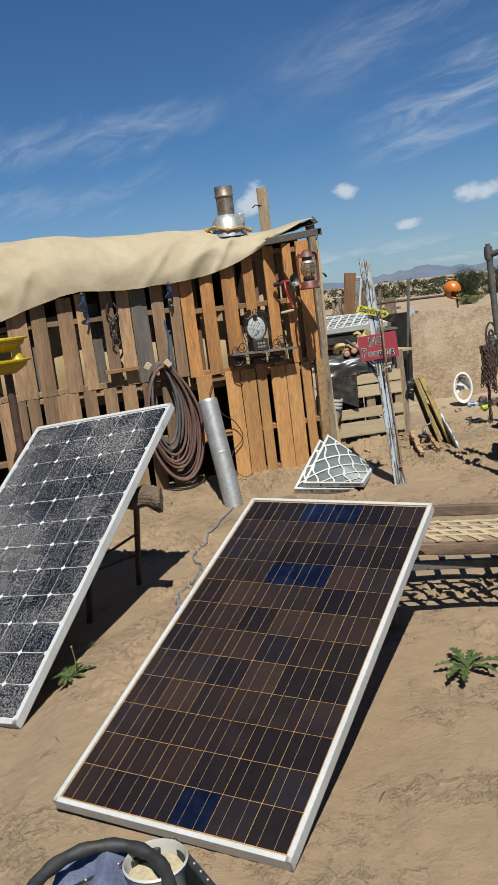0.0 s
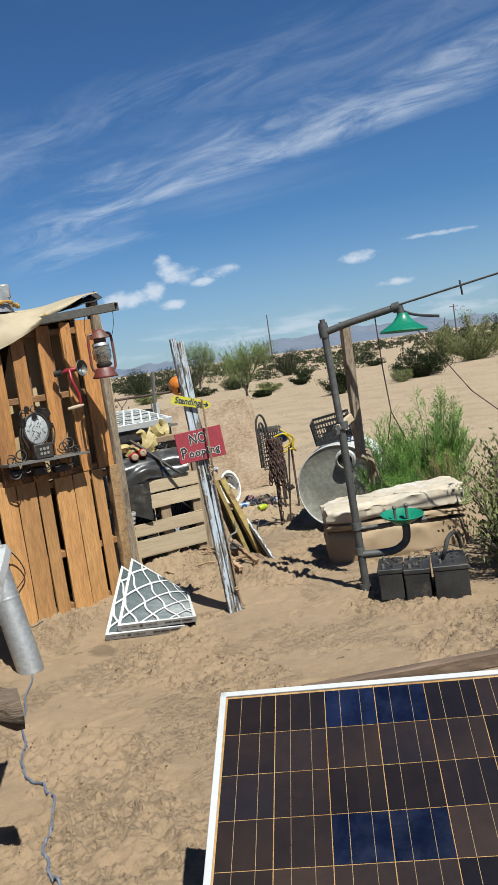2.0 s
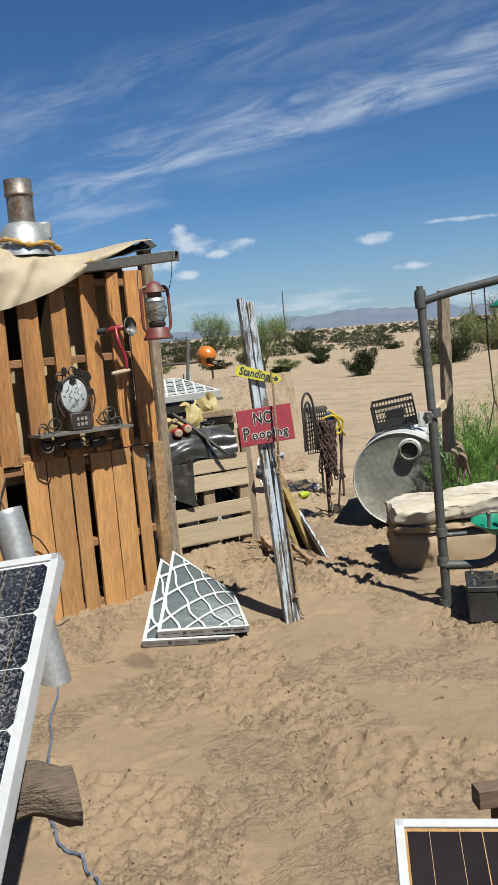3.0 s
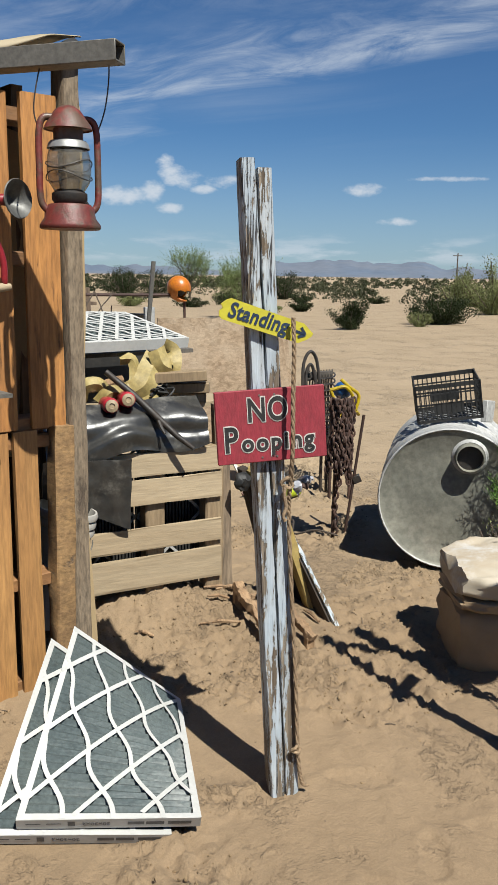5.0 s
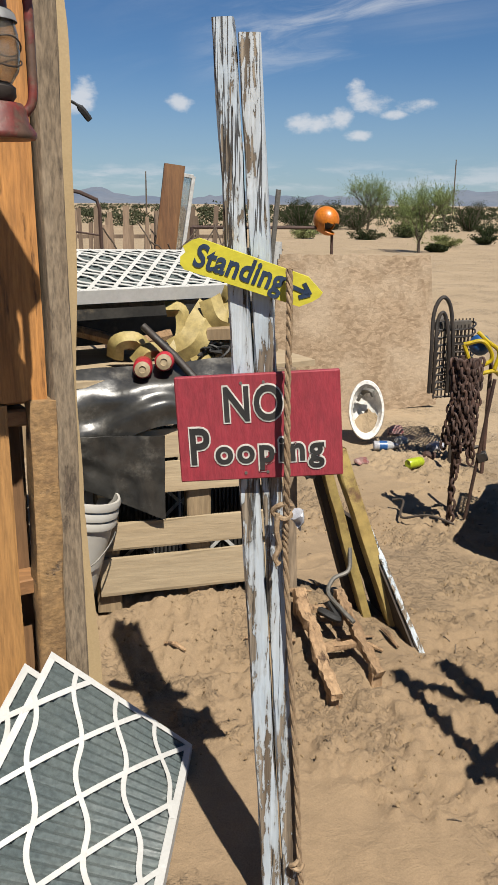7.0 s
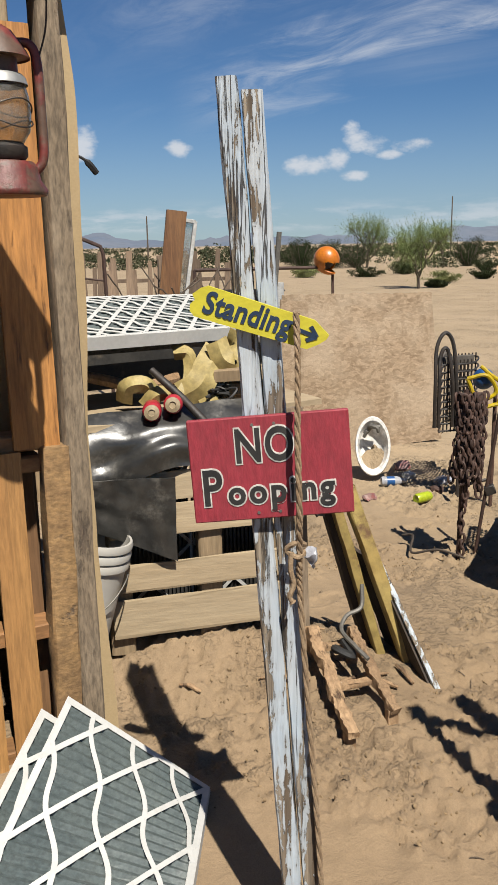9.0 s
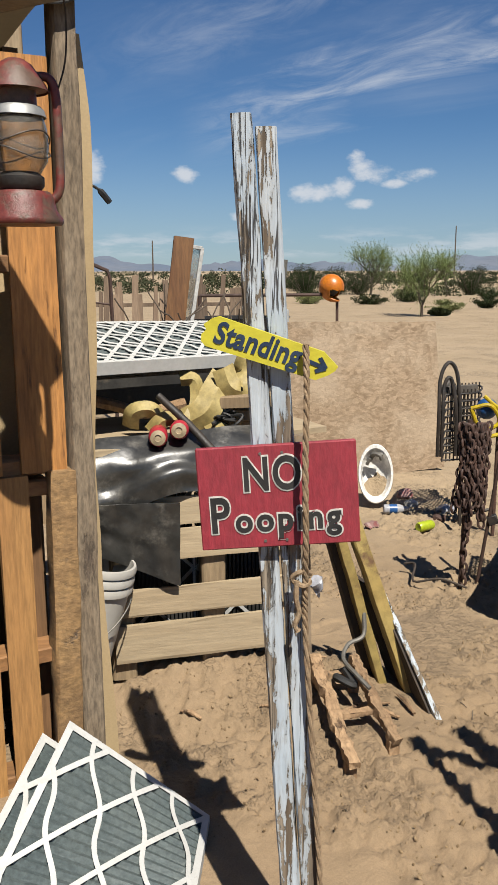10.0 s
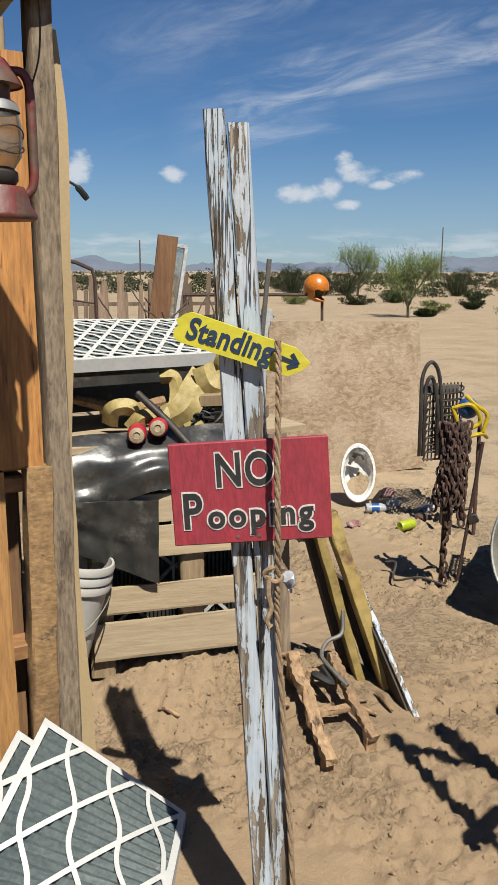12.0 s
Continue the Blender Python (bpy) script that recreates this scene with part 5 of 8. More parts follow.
p_near = plane_pose((-0.823, 2.468, 0.128), (-0.072, 2.062, 0.110), (-0.0735, 3.787, 0.731))
solar_panel("dark polycrystalline solar panel propped on a wooden rack", p_near, 0.852, 1.624, 0.017, "cell", "back", {(2, 11), (3, 11), (2, 8), (3, 8), (3, 0)})
far_up = Vector((-0.51, 4.73, 1.107)) - Vector((-1.193, 3.276, 0.0))
far_side = Vector((0.955, -0.50, 0.13))
far_side = (far_side - far_up * far_side.dot(far_up) / far_up.length_squared).normalized()
p_far = axes(far_side, far_up, Vector((-1.193, 3.276, 0.0)) - far_side * 1.06)
solar_panel("dust-streaked monocrystalline solar panel leaning on a log", p_far, 1.06, 1.956, 0.022, "cell_dusty", "back_white", corner=0.013, gap=0.0032, bus_w=0.0008)


def log_and_trestle():
    t = thing("trestle", "dark iron trestle legs holding the log", "trestle", m=(-1.05, 4.6, 0.05))
    for top, foot in (((-0.74, 4.42, 0.62), (-0.87, 4.85, 0.0)), ((-1.02, 4.50, 0.62), (-1.08, 4.36, 0.0)), ((-1.50, 4.75, 0.64), (-1.55, 4.95, 0.0))):
        bm = B()
        tube(bm, [top, foot], 0.017, 10)
        part("leg", bm, M["rust"], t)
    for a, b in (((-0.82, 4.68, 0.26), (-1.15, 4.50, 0.22)), ((-0.78, 4.56, 0.42), (-1.05, 4.45, 0.30))):
        bm = B()
        tube(bm, [a, b], 0.008, 8)
        part("brace", bm, M["rust"], t)
    bm = B()
    pts = [Vector((-1.17 + 0.58 * i / 24, 4.615 - 0.275 * i / 24, 0.655 + 0.012 * math.sin(i))) for i in range(25)]
    rows = []
    for i, p in enumerate(pts):
        row = []
        for k in range(14):
            a = 2 * math.pi * k / 14
            r = 0.058 * (1 + 0.22 * noise.noise(Vector((i * 0.35, math.cos(a) * 1.4, math.sin(a) * 1.4)))) * (0.86 + 0.2 * (i / 24))
            row.append(bm.verts.new(p + Vector((0, math.cos(a) * r * 1.1, math.sin(a) * r))))
        rows.append(row)
    for r0, r1 in zip(rows, rows[1:]):
        for k in range(14):
            bm.faces.new((r0[k], r0[(k + 1) % 14], r1[(k + 1) % 14], r1[k]))
    bm.faces.new(rows[0][::-1])
    bm.faces.new(rows[-1])
    bmesh.ops.recalc_face_normals(bm, faces=bm.faces)
    solo("log", bm, M["log"], "split grey-brown log resting on iron legs", "log")


log_and_trestle()


def rack():
    """The low timber rack with a pale lattice on which the panel leans."""
    t = thing("lattice_rack", "brown timber rack with a white lattice top", "rack", m=(0.9, 3.9, 0.2))
    a0, a1 = Vector((0.27, 4.04, 0.535)), Vector((1.95, 3.56, 0.525))
    b0, b1 = Vector((0.40, 3.64, 0.46)), Vector((2.05, 3.18, 0.44))
    for a, b in ((a0, a1), (b0, b1)):
        bm = B()
        rough_bar(bm, a, b, 0.045, 0.048, cuts=14, amount=0.004, seed=a.y)
        part("rail", bm, M["brown_x"], t)
    for k in range(19):
        f = (k + 0.5) / 19
        bm = B()
        bar(bm, a0.lerp(a1, f) + Vector((0, -0.03, -0.045)), b0.lerp(b1, f) + Vector((0, 0, 0.034)), 0.028, 0.007, bev=0.001)
        part("lattice_strip", bm, M["pale"], t, smooth=False)
    for k in range(4):
        f = (k + 1) / 5
        bm = B()
        bar(bm, a0.lerp(b0, f) + Vector((0, 0, -0.038 + 0.076 * f)), a1.lerp(b1, f) + Vector((0, 0, -0.038 + 0.076 * f)), 0.018, 0.006, bev=0.001)
        part("lattice_strip", bm, M["pale"], t, smooth=False)
    c0, c1 = Vector((0.5, 4.14, 0.20)), Vector((2.0, 3.80, 0.20))
    bm = B()
    bar(bm, c0, c1, 0.03, 0.045)
    part("lower_rail", bm, M["steel_grey"], t, "grey notched lower rail")
    for k in range(12):
        f = (k + 0.5) / 12
        p = c0.lerp(c1, f)
        bm = B()
        bar(bm, p + Vector((0, 0, 0.02)), p + Vector((0.02, 0.16, 0.02)), 0.03, 0.02)
        part("cross_bar", bm, M["brown_x"], t, smooth=False)
    for p in (a0.lerp(a1, 0.04), a0.lerp(a1, 0.96), b0.lerp(b1, 0.04), b0.lerp(b1, 0.96), a0.lerp(a1, 0.5), b0.lerp(b1, 0.55)):
        bm = B()
        bar(bm, (p.x, p.y, ground_z(p.x, p.y) - 0.03), p, 0.05, 0.05, up=(1, 0, 0))
        part("leg", bm, M["brown_z"], t, smooth=False)


rack()

# ---- air filters ----


def air_filter(label, corner, group, wide=0.508, long=0.762, thick=0.047, text=True, mesh=0.155, pl=50):
    """A pleated filter whose card frame bends to four corners: near left, near right, far right, far left."""
    c = [Vector(p) for p in corner]
    n = ((c[1] - c[0]).cross(c[3] - c[0])).normalized()

    def at(u, v, w):
        p = (c[0] * (1 - u) + c[1] * u) * (1 - v) + (c[3] * (1 - u) + c[2] * u) * v
        return p + n * (w - thick)

    t = thing("air_filter", label, "air filter", group, c[0])
    fw = 0.020

    def strip(bm, pts, width, w, h=0.002):
        """A flat card strip along (u, v) points."""
        q = [(Vector((a * wide, b * long, 0))) for a, b in pts]
        rows = []
        for i, p in enumerate(q):
            d = (q[min(i + 1, len(q) - 1)] - q[max(i - 1, 0)]).normalized()
            s = Vector((-d.y, d.x, 0)) * width / 2
            row = []
            for sg in (1, -1):
                e = p + s * sg
                row.append(bm.verts.new(at(min(max(e.x / wide, 0), 1), min(max(e.y / long, 0), 1), w)))
            for sg in (-1, 1):
                e = p + s * sg
                row.append(bm.verts.new(at(min(max(e.x / wide, 0), 1), min(max(e.y / long, 0), 1), w - h)))
            rows.append(row)
        for a, b in zip(rows, rows[1:]):
            for k in range(4):
                bm.faces.new((a[k], a[(k + 1) % 4], b[(k + 1) % 4], b[k]))
        bm.faces.new(rows[0])
        bm.faces.new(rows[-1][::-1])

    def lin(a, b, k):
        return [(a[0] + (b[0] - a[0]) * i / k, a[1] + (b[1] - a[1]) * i / k) for i in range(k + 1)]

    # card frame: rim, sides
    fu, fv = fw / wide / 2, fw / long / 2
    for a, b in (((0, fv), (1, fv)), ((0, 1 - fv), (1, 1 - fv)), ((fu, 0), (fu, 1)), ((1 - fu, 0), (1 - fu, 1))):
        bm = B()
        strip(bm, lin(a, b, 14), fw, thick)
        bmesh.ops.recalc_face_normals(bm, faces=bm.faces)
        part("rim", bm, M["white"], t, smooth=False)
    for a, b in (((0, 0), (1, 0)), ((1, 0), (1, 1)), ((1, 1), (0, 1)), ((0, 1), (0, 0))):
        bm = B()
        sheet(bm, lambda u, v: at(a[0] + (b[0] - a[0]) * u, a[1] + (b[1] - a[1]) * u, v * (thick - 0.0005)), 12, 1, 0.0015)
        part("side_panel", bm, M["white"], t, smooth=False)
    # die-cut lattice: straight diagonals one way, wavy the other
    bm = B()
    du = mesh / wide
    dv = 0.33 * mesh / 0.155 * 0.762 / long
    for i in range(-9, 9):
        pts = [(u, 0.07 + i * dv + u * 0.92 * dv / du * 0.305 / 0.33) for u in np.linspace(0, 1, 41)]
        pts = [p for p in pts if 0.01 <= p[1] <= 0.99]
        if len(pts) > 2:
            strip(bm, pts, 0.0155, thick + 0.0005)
    for i in range(-6, 12):
        pts = []
        for v in np.linspace(0, 1, 61):
            u = i * du * 0.9 + (1 - v) * 0.62 - 0.10 + 0.024 * math.sin(v * 2 * math.pi / dv)
            if 0.01 <= u <= 0.99:
                pts.append((u, v))
        if len(pts) > 2:
            strip(bm, pts, 0.0145, thick + 0.0012)
    bmesh.ops.recalc_face_normals(bm, faces=bm.faces)
    part("lattice", bm, M["white"], t, smooth=False)
    bm = B()
    sheet(bm, lambda u, v: at(u * 0.98 + 0.01, v * 0.98 + 0.01, thick - 0.005 - 0.013 * abs(((v * pl) % 2) - 1) + 0.002 * noise.noise(Vector((u * 9, v * 30, 1)))), 10, pl * 2, 0.002)
    part("pleats", bm, M["media"], t, "grey dusty pleated media", smooth=False)
    if text:
        y = (at(0.5, 0, 0) - at(0.5, 0, thick)).normalized()
        x = (c[0] - c[1]).normalized()
        m = axes(x, y, at(0.43, 0, thick * 0.52) - (n.cross(c[1] - c[0]).normalized()) * 0.0016)
        lettering("size_print", "20x30x2", 0.022, M["ink_grey"], t, m)
        bm = B()
        out = (n.cross(c[1] - c[0]).normalized()) * -0.0022
        for u0, u1, w0, w1 in ((0.60, 0.69, 0.36, 0.68), (0.70, 0.80, 0.36, 0.68), (0.82, 0.95, 0.36, 0.68), (0.275, 0.315, 0.28, 0.76), (0.05, 0.13, 0.48, 0.58), (0.16, 0.24, 0.5, 0.6)):
            q = [at(u0, 0, w0 * thick) + out, at(u1, 0, w0 * thick) + out, at(u1, 0, w1 * thick) + out, at(u0, 0, w1 * thick) + out]
            bm = B()
            bm.faces.new([bm.verts.new(p) for p in q])
            part("print_bar", bm, M["ink_grey"], t, smooth=False)
    return t


FILTERS = "used air filters"
air_filter("white card air filter with grey pleats, propped on another", [(0.264, 6.830, 0.078), (0.744, 6.680, 0.054), (0.930, 7.390, 0.020), (0.552, 7.380, 0.368)], FILTERS)
air_filter("white card air filter lying on sand under another", [(0.184, 6.866, 0.030), (0.666, 6.708, 0.004), (0.852, 7.42, -0.030), (0.478, 7.405, 0.326)], FILTERS)
air_filter("white card air filter lying on the workbench top", [(0.64, 8.16, 1.250), (1.345, 8.445, 1.245), (1.17, 8.91, 1.345), (0.47, 8.62, 1.365)], FILTERS, wide=0.762, long=0.508, text=False, mesh=0.078)

# ---- sign post ----


def sign_post():
    base, top = Vector((1.070, 6.812, -0.12)), Vector((0.955, 6.862, 1.825))
    t = thing("sign_post", "peeling white-painted double timber sign post", "post", m=(1.04, 6.81, 0.0))
    x = Vector((0.975, -0.22, 0))
    for k, (off, dz, cut) in enumerate(((-0.0225, 0.012, 44), (0.0225, -0.012, 44))):
        bm = B()
        rough_bar(bm, base + x * off, top + x * off + Vector((0, 0, dz)), 0.0425, 0.085, up=(-0.22, -0.975, 0), cuts=cut, amount=0.0035, seed=k * 5 + 1, taper=0.93)
        part("timber", bm, M["peel"], t, smooth=False)
    # the red board
    s = thing("warning_sign", "dark red wooden board with hand-painted lettering", "sign", m=(0.99, 6.80, 1.13))
    tl, tr, bl = Vector((0.832, 6.842, 1.222)), Vector((1.142, 6.772, 1.243)), Vector((0.842, 6.832, 1.018))
    m = axes(tr - tl, tl - bl, (tr + bl) / 2 + Vector((-0.004, -0.012, 0)))
    bm = B()
    box(bm, (0.309, 0.202, 0.016), m, 0.002)
    face = part("board", bm, M["red"], s, smooth=False)
    for word, px, py, size, wide, gap in (("NO", -0.016, 0.042, 0.092, 0.76, 1.10), ("P", -0.122, -0.036, 0.098, 0.80, 1.0), ("ooping", 0.010, -0.047, 0.066, 0.94, 1.22)):
        for off, mat, z in ((0.0052, "ink_white", 0.0088), (0.0020, "ink", 0.0098)):
            lettering("lettering", word, size, M[mat], face, m @ Matrix.Translation((px + 0.006, py, z)) @ Matrix.Diagonal((wide, 1, 1, 1)), offset=off, spacing=gap)
    for u in (-0.03, 0.012):
        for v in (0.085, -0.088):
            bm = B()
            lathe(bm, [(0, 0.0095), (0.003, 0.0095), (0.003, 0.007)], m @ Matrix.Translation((u, v, 0)), 10)
            part("nail", bm, M["steel_grey"], face)
    # the yellow arrow board
    a = thing("arrow_sign", "yellow rough-ended board with blue lettering and arrow", "sign", m=(0.96, 6.8, 1.41))
    l, r = Vector((0.833, 6.832, 1.452)), Vector((1.094, 6.752, 1.374))
    m = axes(r - l, (0, 0, 1), (l + r) / 2 + Vector((0.010, 0.012, 0)))
    bm = B()
    rnd = random.Random(4)
    rim = [(-0.138, -0.022), (-0.128, -0.030), (0.11, -0.034), (0.128, -0.018), (0.140, -0.004), (0.144, 0.006), (0.126, 0.018), (0.11, 0.026), (-0.118, 0.036), (-0.130, 0.030), (-0.142, 0.012), (-0.136, 0.002), (-0.144, -0.008)]
    low = [Vector((u * 0.92 + rnd.uniform(-.002, .002), v * 0.90 + rnd.uniform(-.001, .001), 0)) for u, v in rim]
    f = bm.faces.new([bm.verts.new(m @ q) for q in low])
    ext = bmesh.ops.extrude_face_region(bm, geom=[f])
    bmesh.ops.translate(bm, verts=[q for q in ext["geom"] if isinstance(q, bmesh.types.BMVert)], vec=m.to_3x3() @ Vector((0, 0, 0.014)))
    bmesh.ops.recalc_face_normals(bm, faces=bm.faces)
    face = part("board", bm, M["yellow"], a, smooth=False)
    z = 0.0148
    lettering("lettering", "Standing", 0.058, M["ink_blue"], face, m @ Matrix.Translation((-0.024, 0.002, z)) @ Matrix.Diagonal((0.82, 1, 1, 1)), offset=0.0016, shear=0.12, spacing=1.04)
    bm = B()
    for p, q in (((0.075, 0.0), (0.110, -0.004)), ((0.096, 0.012), (0.112, -0.004)), ((0.094, -0.015), (0.112, -0.004))):
        bar(bm, m @ Vector((*p, z)), m @ Vector((*q, z)), 0.0075, 0.0015, up=m.to_3x3() @ Vector((0, 0, 1)), bev=0)
    part("arrow", bm, M["ink_blue"], face, smooth=False)
    # the rope
    rope = thing("rope", "twisted sisal rope hanging down the sign post", "rope", m=(1.04, 6.76, 1.4))
    path = curve_pts([(1.030, 6.752, 1.425), (1.030, 6.742, 1.33), (1.027, 6.735, 1.20), (1.030, 6.736, 1.05), (1.036, 6.760, 0.94), (1.040, 6.768, 0.85), (1.056, 6.766, 0.6), (1.072, 6.760, 0.35), (1.084, 6.756, 0.12), (1.098, 6.752, 0.03), (1.112, 6.742, 0.02)], 14)
    for s3 in range(3):
        bm = B()
        pts = []
        for i, p in enumerate(path):
            a3 = i * 0.75 + s3 * 2.094
            pts.append(p + Vector((math.cos(a3), math.sin(a3), 0)) * 0.0032)
        tube(bm, pts, 0.0037, 6)
        part("strand", bm, M["rope"], rope)
    bm = B()
    tube(bm, curve_pts([(1.048, 6.765, 0.975), (1.026, 6.750, 0.985), (1.010, 6.762, 0.968), (1.030, 6.752, 0.955), (1.050, 6.765, 0.962)], 6), 0.0055, 7)
    part("knot", bm, M["rope"], rope)
    bm = B()
    tube(bm, curve_pts([(1.018, 6.755, 0.965), (1.016, 6.752, 0.93), (1.022, 6.752, 0.90), (1.014, 6.752, 0.875), (1.020, 6.752, 0.862)], 6), [0.0055] * 18 + [0.005] * 6 + [0.0075], 7)
    part("tail", bm, M["rope"], rope)
    bm = B()
    tube(bm, curve_pts([(1.086, 6.760, 0.155), (1.070, 6.748, 0.150), (1.062, 6.756, 0.140), (1.080, 6.748, 0.132), (1.092, 6.758, 0.140)], 6), 0.005, 7)
    part("knot", bm, M["rope"], rope)
    bm = B()
    bmesh.ops.create_icosphere(bm, subdivisions=3, radius=0.017, matrix=Matrix.Translation((1.062, 6.758, 0.950)) @ Matrix.Diagonal((0.8, 0.5, 1.5, 1)))
    for v in bm.verts:
        v.co += noise.noise_vector(v.co * 60) * 0.013
    solo("plastic_scrap", bm, M["clear"], "scrap of clear plastic caught in the rope", "plastic")


sign_post()

# ---- workbench behind the shack corner ----


def workbench():
    t = thing("pallet", "pale new-wood pallet standing upright as bench front", "pallet", m=(1.05, 8.07, 0.15))
    for z0, z1 in ((0.205, 0.345), (0.375, 0.475), (0.575, 0.685), (0.70, 0.80)):
        bm = B()
        rough_bar(bm, (0.70, 8.045, (z0 + z1) / 2 - 0.01), (1.355, 8.055, (z0 + z1) / 2 + 0.005), z1 - z0, 0.018, up=(0, -1, 0), cuts=8, amount=0.003, seed=z0)
        part("slat", bm, M["pale"], t, smooth=False)
    for x in (0.73, 1.055, 1.33):
        bm = B()
        rough_bar(bm, (x, 8.11, 0.12), (x, 8.11, 0.80), 0.085, 0.09, up=(0, -1, 0), cuts=6, amount=0.003, seed=x)
        part("stringer", bm, M["pale_z"], t, smooth=False)
    bm = B()
    rough_bar(bm, (1.395, 8.10, 0.0), (1.372, 8.12, 0.98), 0.072, 0.04, up=(0, -1, 0), cuts=10, amount=0.004, seed=6)
    solo("upright_board", bm, M["post"], "grey-brown board standing beside the bench pallet", "board", smooth=False)
    b = thing("workbench", "rough timber workbench with cluttered top", "workbench", m=(1.0, 8.5, 0.5))
    bm = B()
    rough_bar(bm, (0.55, 8.34, 0.955), (1.45, 8.62, 0.955), 0.62, 0.025, up=(0, 0, 1), cuts=10, amount=0.003, seed=1)
    part("top", bm, M["pale"], b, smooth=False)
    for x, y in ((0.62, 8.2), (1.33, 8.38), (0.5, 8.65), (1.4, 8.9)):
        bm = B()
        bar(bm, (x, y, -0.02), (x, y, 0.95), 0.06, 0.06, up=(1, 0, 0))
        part("leg", bm, M["post"], b, smooth=False)
    bm = B()
    rough_bar(bm, (0.6, 8.72, 1.15), (1.45, 8.98, 1.15), 0.35, 0.022, cuts=6, seed=5)
    part("upper_shelf", bm, M["silver"], b, smooth=False)
    # black panel added in place of the dark clutter behind the bench
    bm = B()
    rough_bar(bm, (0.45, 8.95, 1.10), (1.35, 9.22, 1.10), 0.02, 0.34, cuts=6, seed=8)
    part("back_panel", bm, M["battery"], b, "black panel added for the dark clutter under the shelf", smooth=False)
    for x, y in ((0.58, 8.62), (1.42, 8.88)):
        bm = B()
        bar(bm, (x, y, 0.96), (x, y, 1.215), 0.05, 0.05, up=(1, 0, 0))
        part("shelf_leg", bm, M["silver"], b, smooth=False)
    # more filters stacked upright behind the pallet
    for k in range(2):
        f = thing("filter_panel", "black-backed air filter standing behind the bench pallet", "air filter", "filters behind the pallet", (0.9 + 0.3 * k, 8.2, 0.2))
        x0, x1 = 0.70 + 0.31 * k, 1.00 + 0.31 * k
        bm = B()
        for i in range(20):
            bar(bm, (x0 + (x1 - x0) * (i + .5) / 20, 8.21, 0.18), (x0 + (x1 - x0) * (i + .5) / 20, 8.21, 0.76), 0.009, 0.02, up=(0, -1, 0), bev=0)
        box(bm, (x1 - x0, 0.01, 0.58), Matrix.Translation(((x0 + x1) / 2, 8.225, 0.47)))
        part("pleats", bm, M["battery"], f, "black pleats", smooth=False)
        bm = B()
        for za, zb in ((0.18, 0.48), (0.48, 0.78)):
            bar(bm, (x0, 8.19, za), (x1, 8.19, zb), 0.012, 0.004, up=(0, -1, 0), bev=0)
            bar(bm, (x1, 8.189, za), (x0, 8.189, zb), 0.012, 0.004, up=(0, -1, 0), bev=0)
        part("lattice", bm, M["drum_white"], f, "grey-white diamond card lattice", smooth=False)
    # black plastic sheet hanging over the front
    def hang(u, v):
        x = 0.585 + 0.70 * u
        lift = 0.985 - (0.21 - 0.05 * u + 0.02 * math.sin(u * 9)) * v + 0.03 * u * (1 - v)
        y = 8.125 - 0.13 * math.sin(min(v * 1.5, 1) * 1.5) + 0.05 * u - 0.01 * v
        dent = 0.030 * noise.noise(Vector((x * 5, v * 1.6, 2))) + 0.008 * noise.noise(Vector((x * 13, v * 5, 8))) - 0.02 * math.exp(-((v - 0.45 - 0.4 * abs(u - 0.5)) / 0.12) ** 2)
        return Vector((x, y - dent, lift + dent * 0.5))

    p = thing("plastic_sheet", "crumpled shiny black plastic draped over the bench edge", "plastic sheet", m=(0.8, 8.1, 0.8))
    bm = B()
    sheet(bm, hang, 30, 20, 0.003)
    part("upper_fold", bm, M["plastic_black"], p)
    bm = B()
    sheet(bm, lambda u, v: Vector((0.57 + 0.36 * u, 7.985 + 0.014 * noise.noise(Vector((u * 5, v * 4, 0))) + 0.03 * v, 0.80 - (0.15 + 0.16 * u) * v - 0.01 * u)), 16, 12, 0.003)
    part("lower_fold", bm, M["plastic_black"], p)
    # gloves and straps
    g = thing("leather_strap", "curled yellow leather straps heaped on the bench", "strap", m=(1.0, 8.3, 1.0))
    for pts, w in ((((0.79, 8.28, 1.00), (0.80, 8.24, 1.06), (0.86, 8.23, 1.07), (0.90, 8.26, 1.02), (0.88, 8.28, 0.99)), 0.055),
                   (((0.86, 8.22, 0.99), (0.90, 8.20, 1.035), (0.95, 8.22, 1.03), (0.96, 8.26, 0.99)), 0.05),
                   (((0.98, 8.33, 1.165), (1.03, 8.30, 1.16), (1.03, 8.27, 1.08), (0.99, 8.25, 1.02), (0.96, 8.27, 1.01)), 0.05),
                   (((1.00, 8.25, 1.02), (1.06, 8.23, 1.06), (1.10, 8.26, 1.12), (1.14, 8.30, 1.17)), 0.10),
                   (((1.13, 8.27, 1.21), (1.15, 8.25, 1.15), (1.19, 8.25, 1.13), (1.21, 8.30, 1.19), (1.18, 8.33, 1.215)), 0.085),
                   (((1.06, 8.22, 0.985), (1.10, 8.21, 1.0), (1.13, 8.24, 0.985)), 0.04)):
        line = curve_pts(pts, 6)
        bm = B()
        rows = []
        for i, q in enumerate(line):
            d = (line[min(i + 1, len(line) - 1)] - line[max(i - 1, 0)]).normalized()
            s = (d.cross(Vector((0.25, 1, 0.3)))).normalized() * w / 2
            s2 = s + Vector((0, 0.03, 0))
            rows.append((bm.verts.new(q + s2), bm.verts.new(q + Vector((0, -0.008, 0))), bm.verts.new(q - s)))
        fs = []
        for a, b2 in zip(rows, rows[1:]):
            for k in range(2):
                fs.append(bm.faces.new((a[k], a[k + 1], b2[k + 1], b2[k])))
        bmesh.ops.recalc_face_normals(bm, faces=fs)
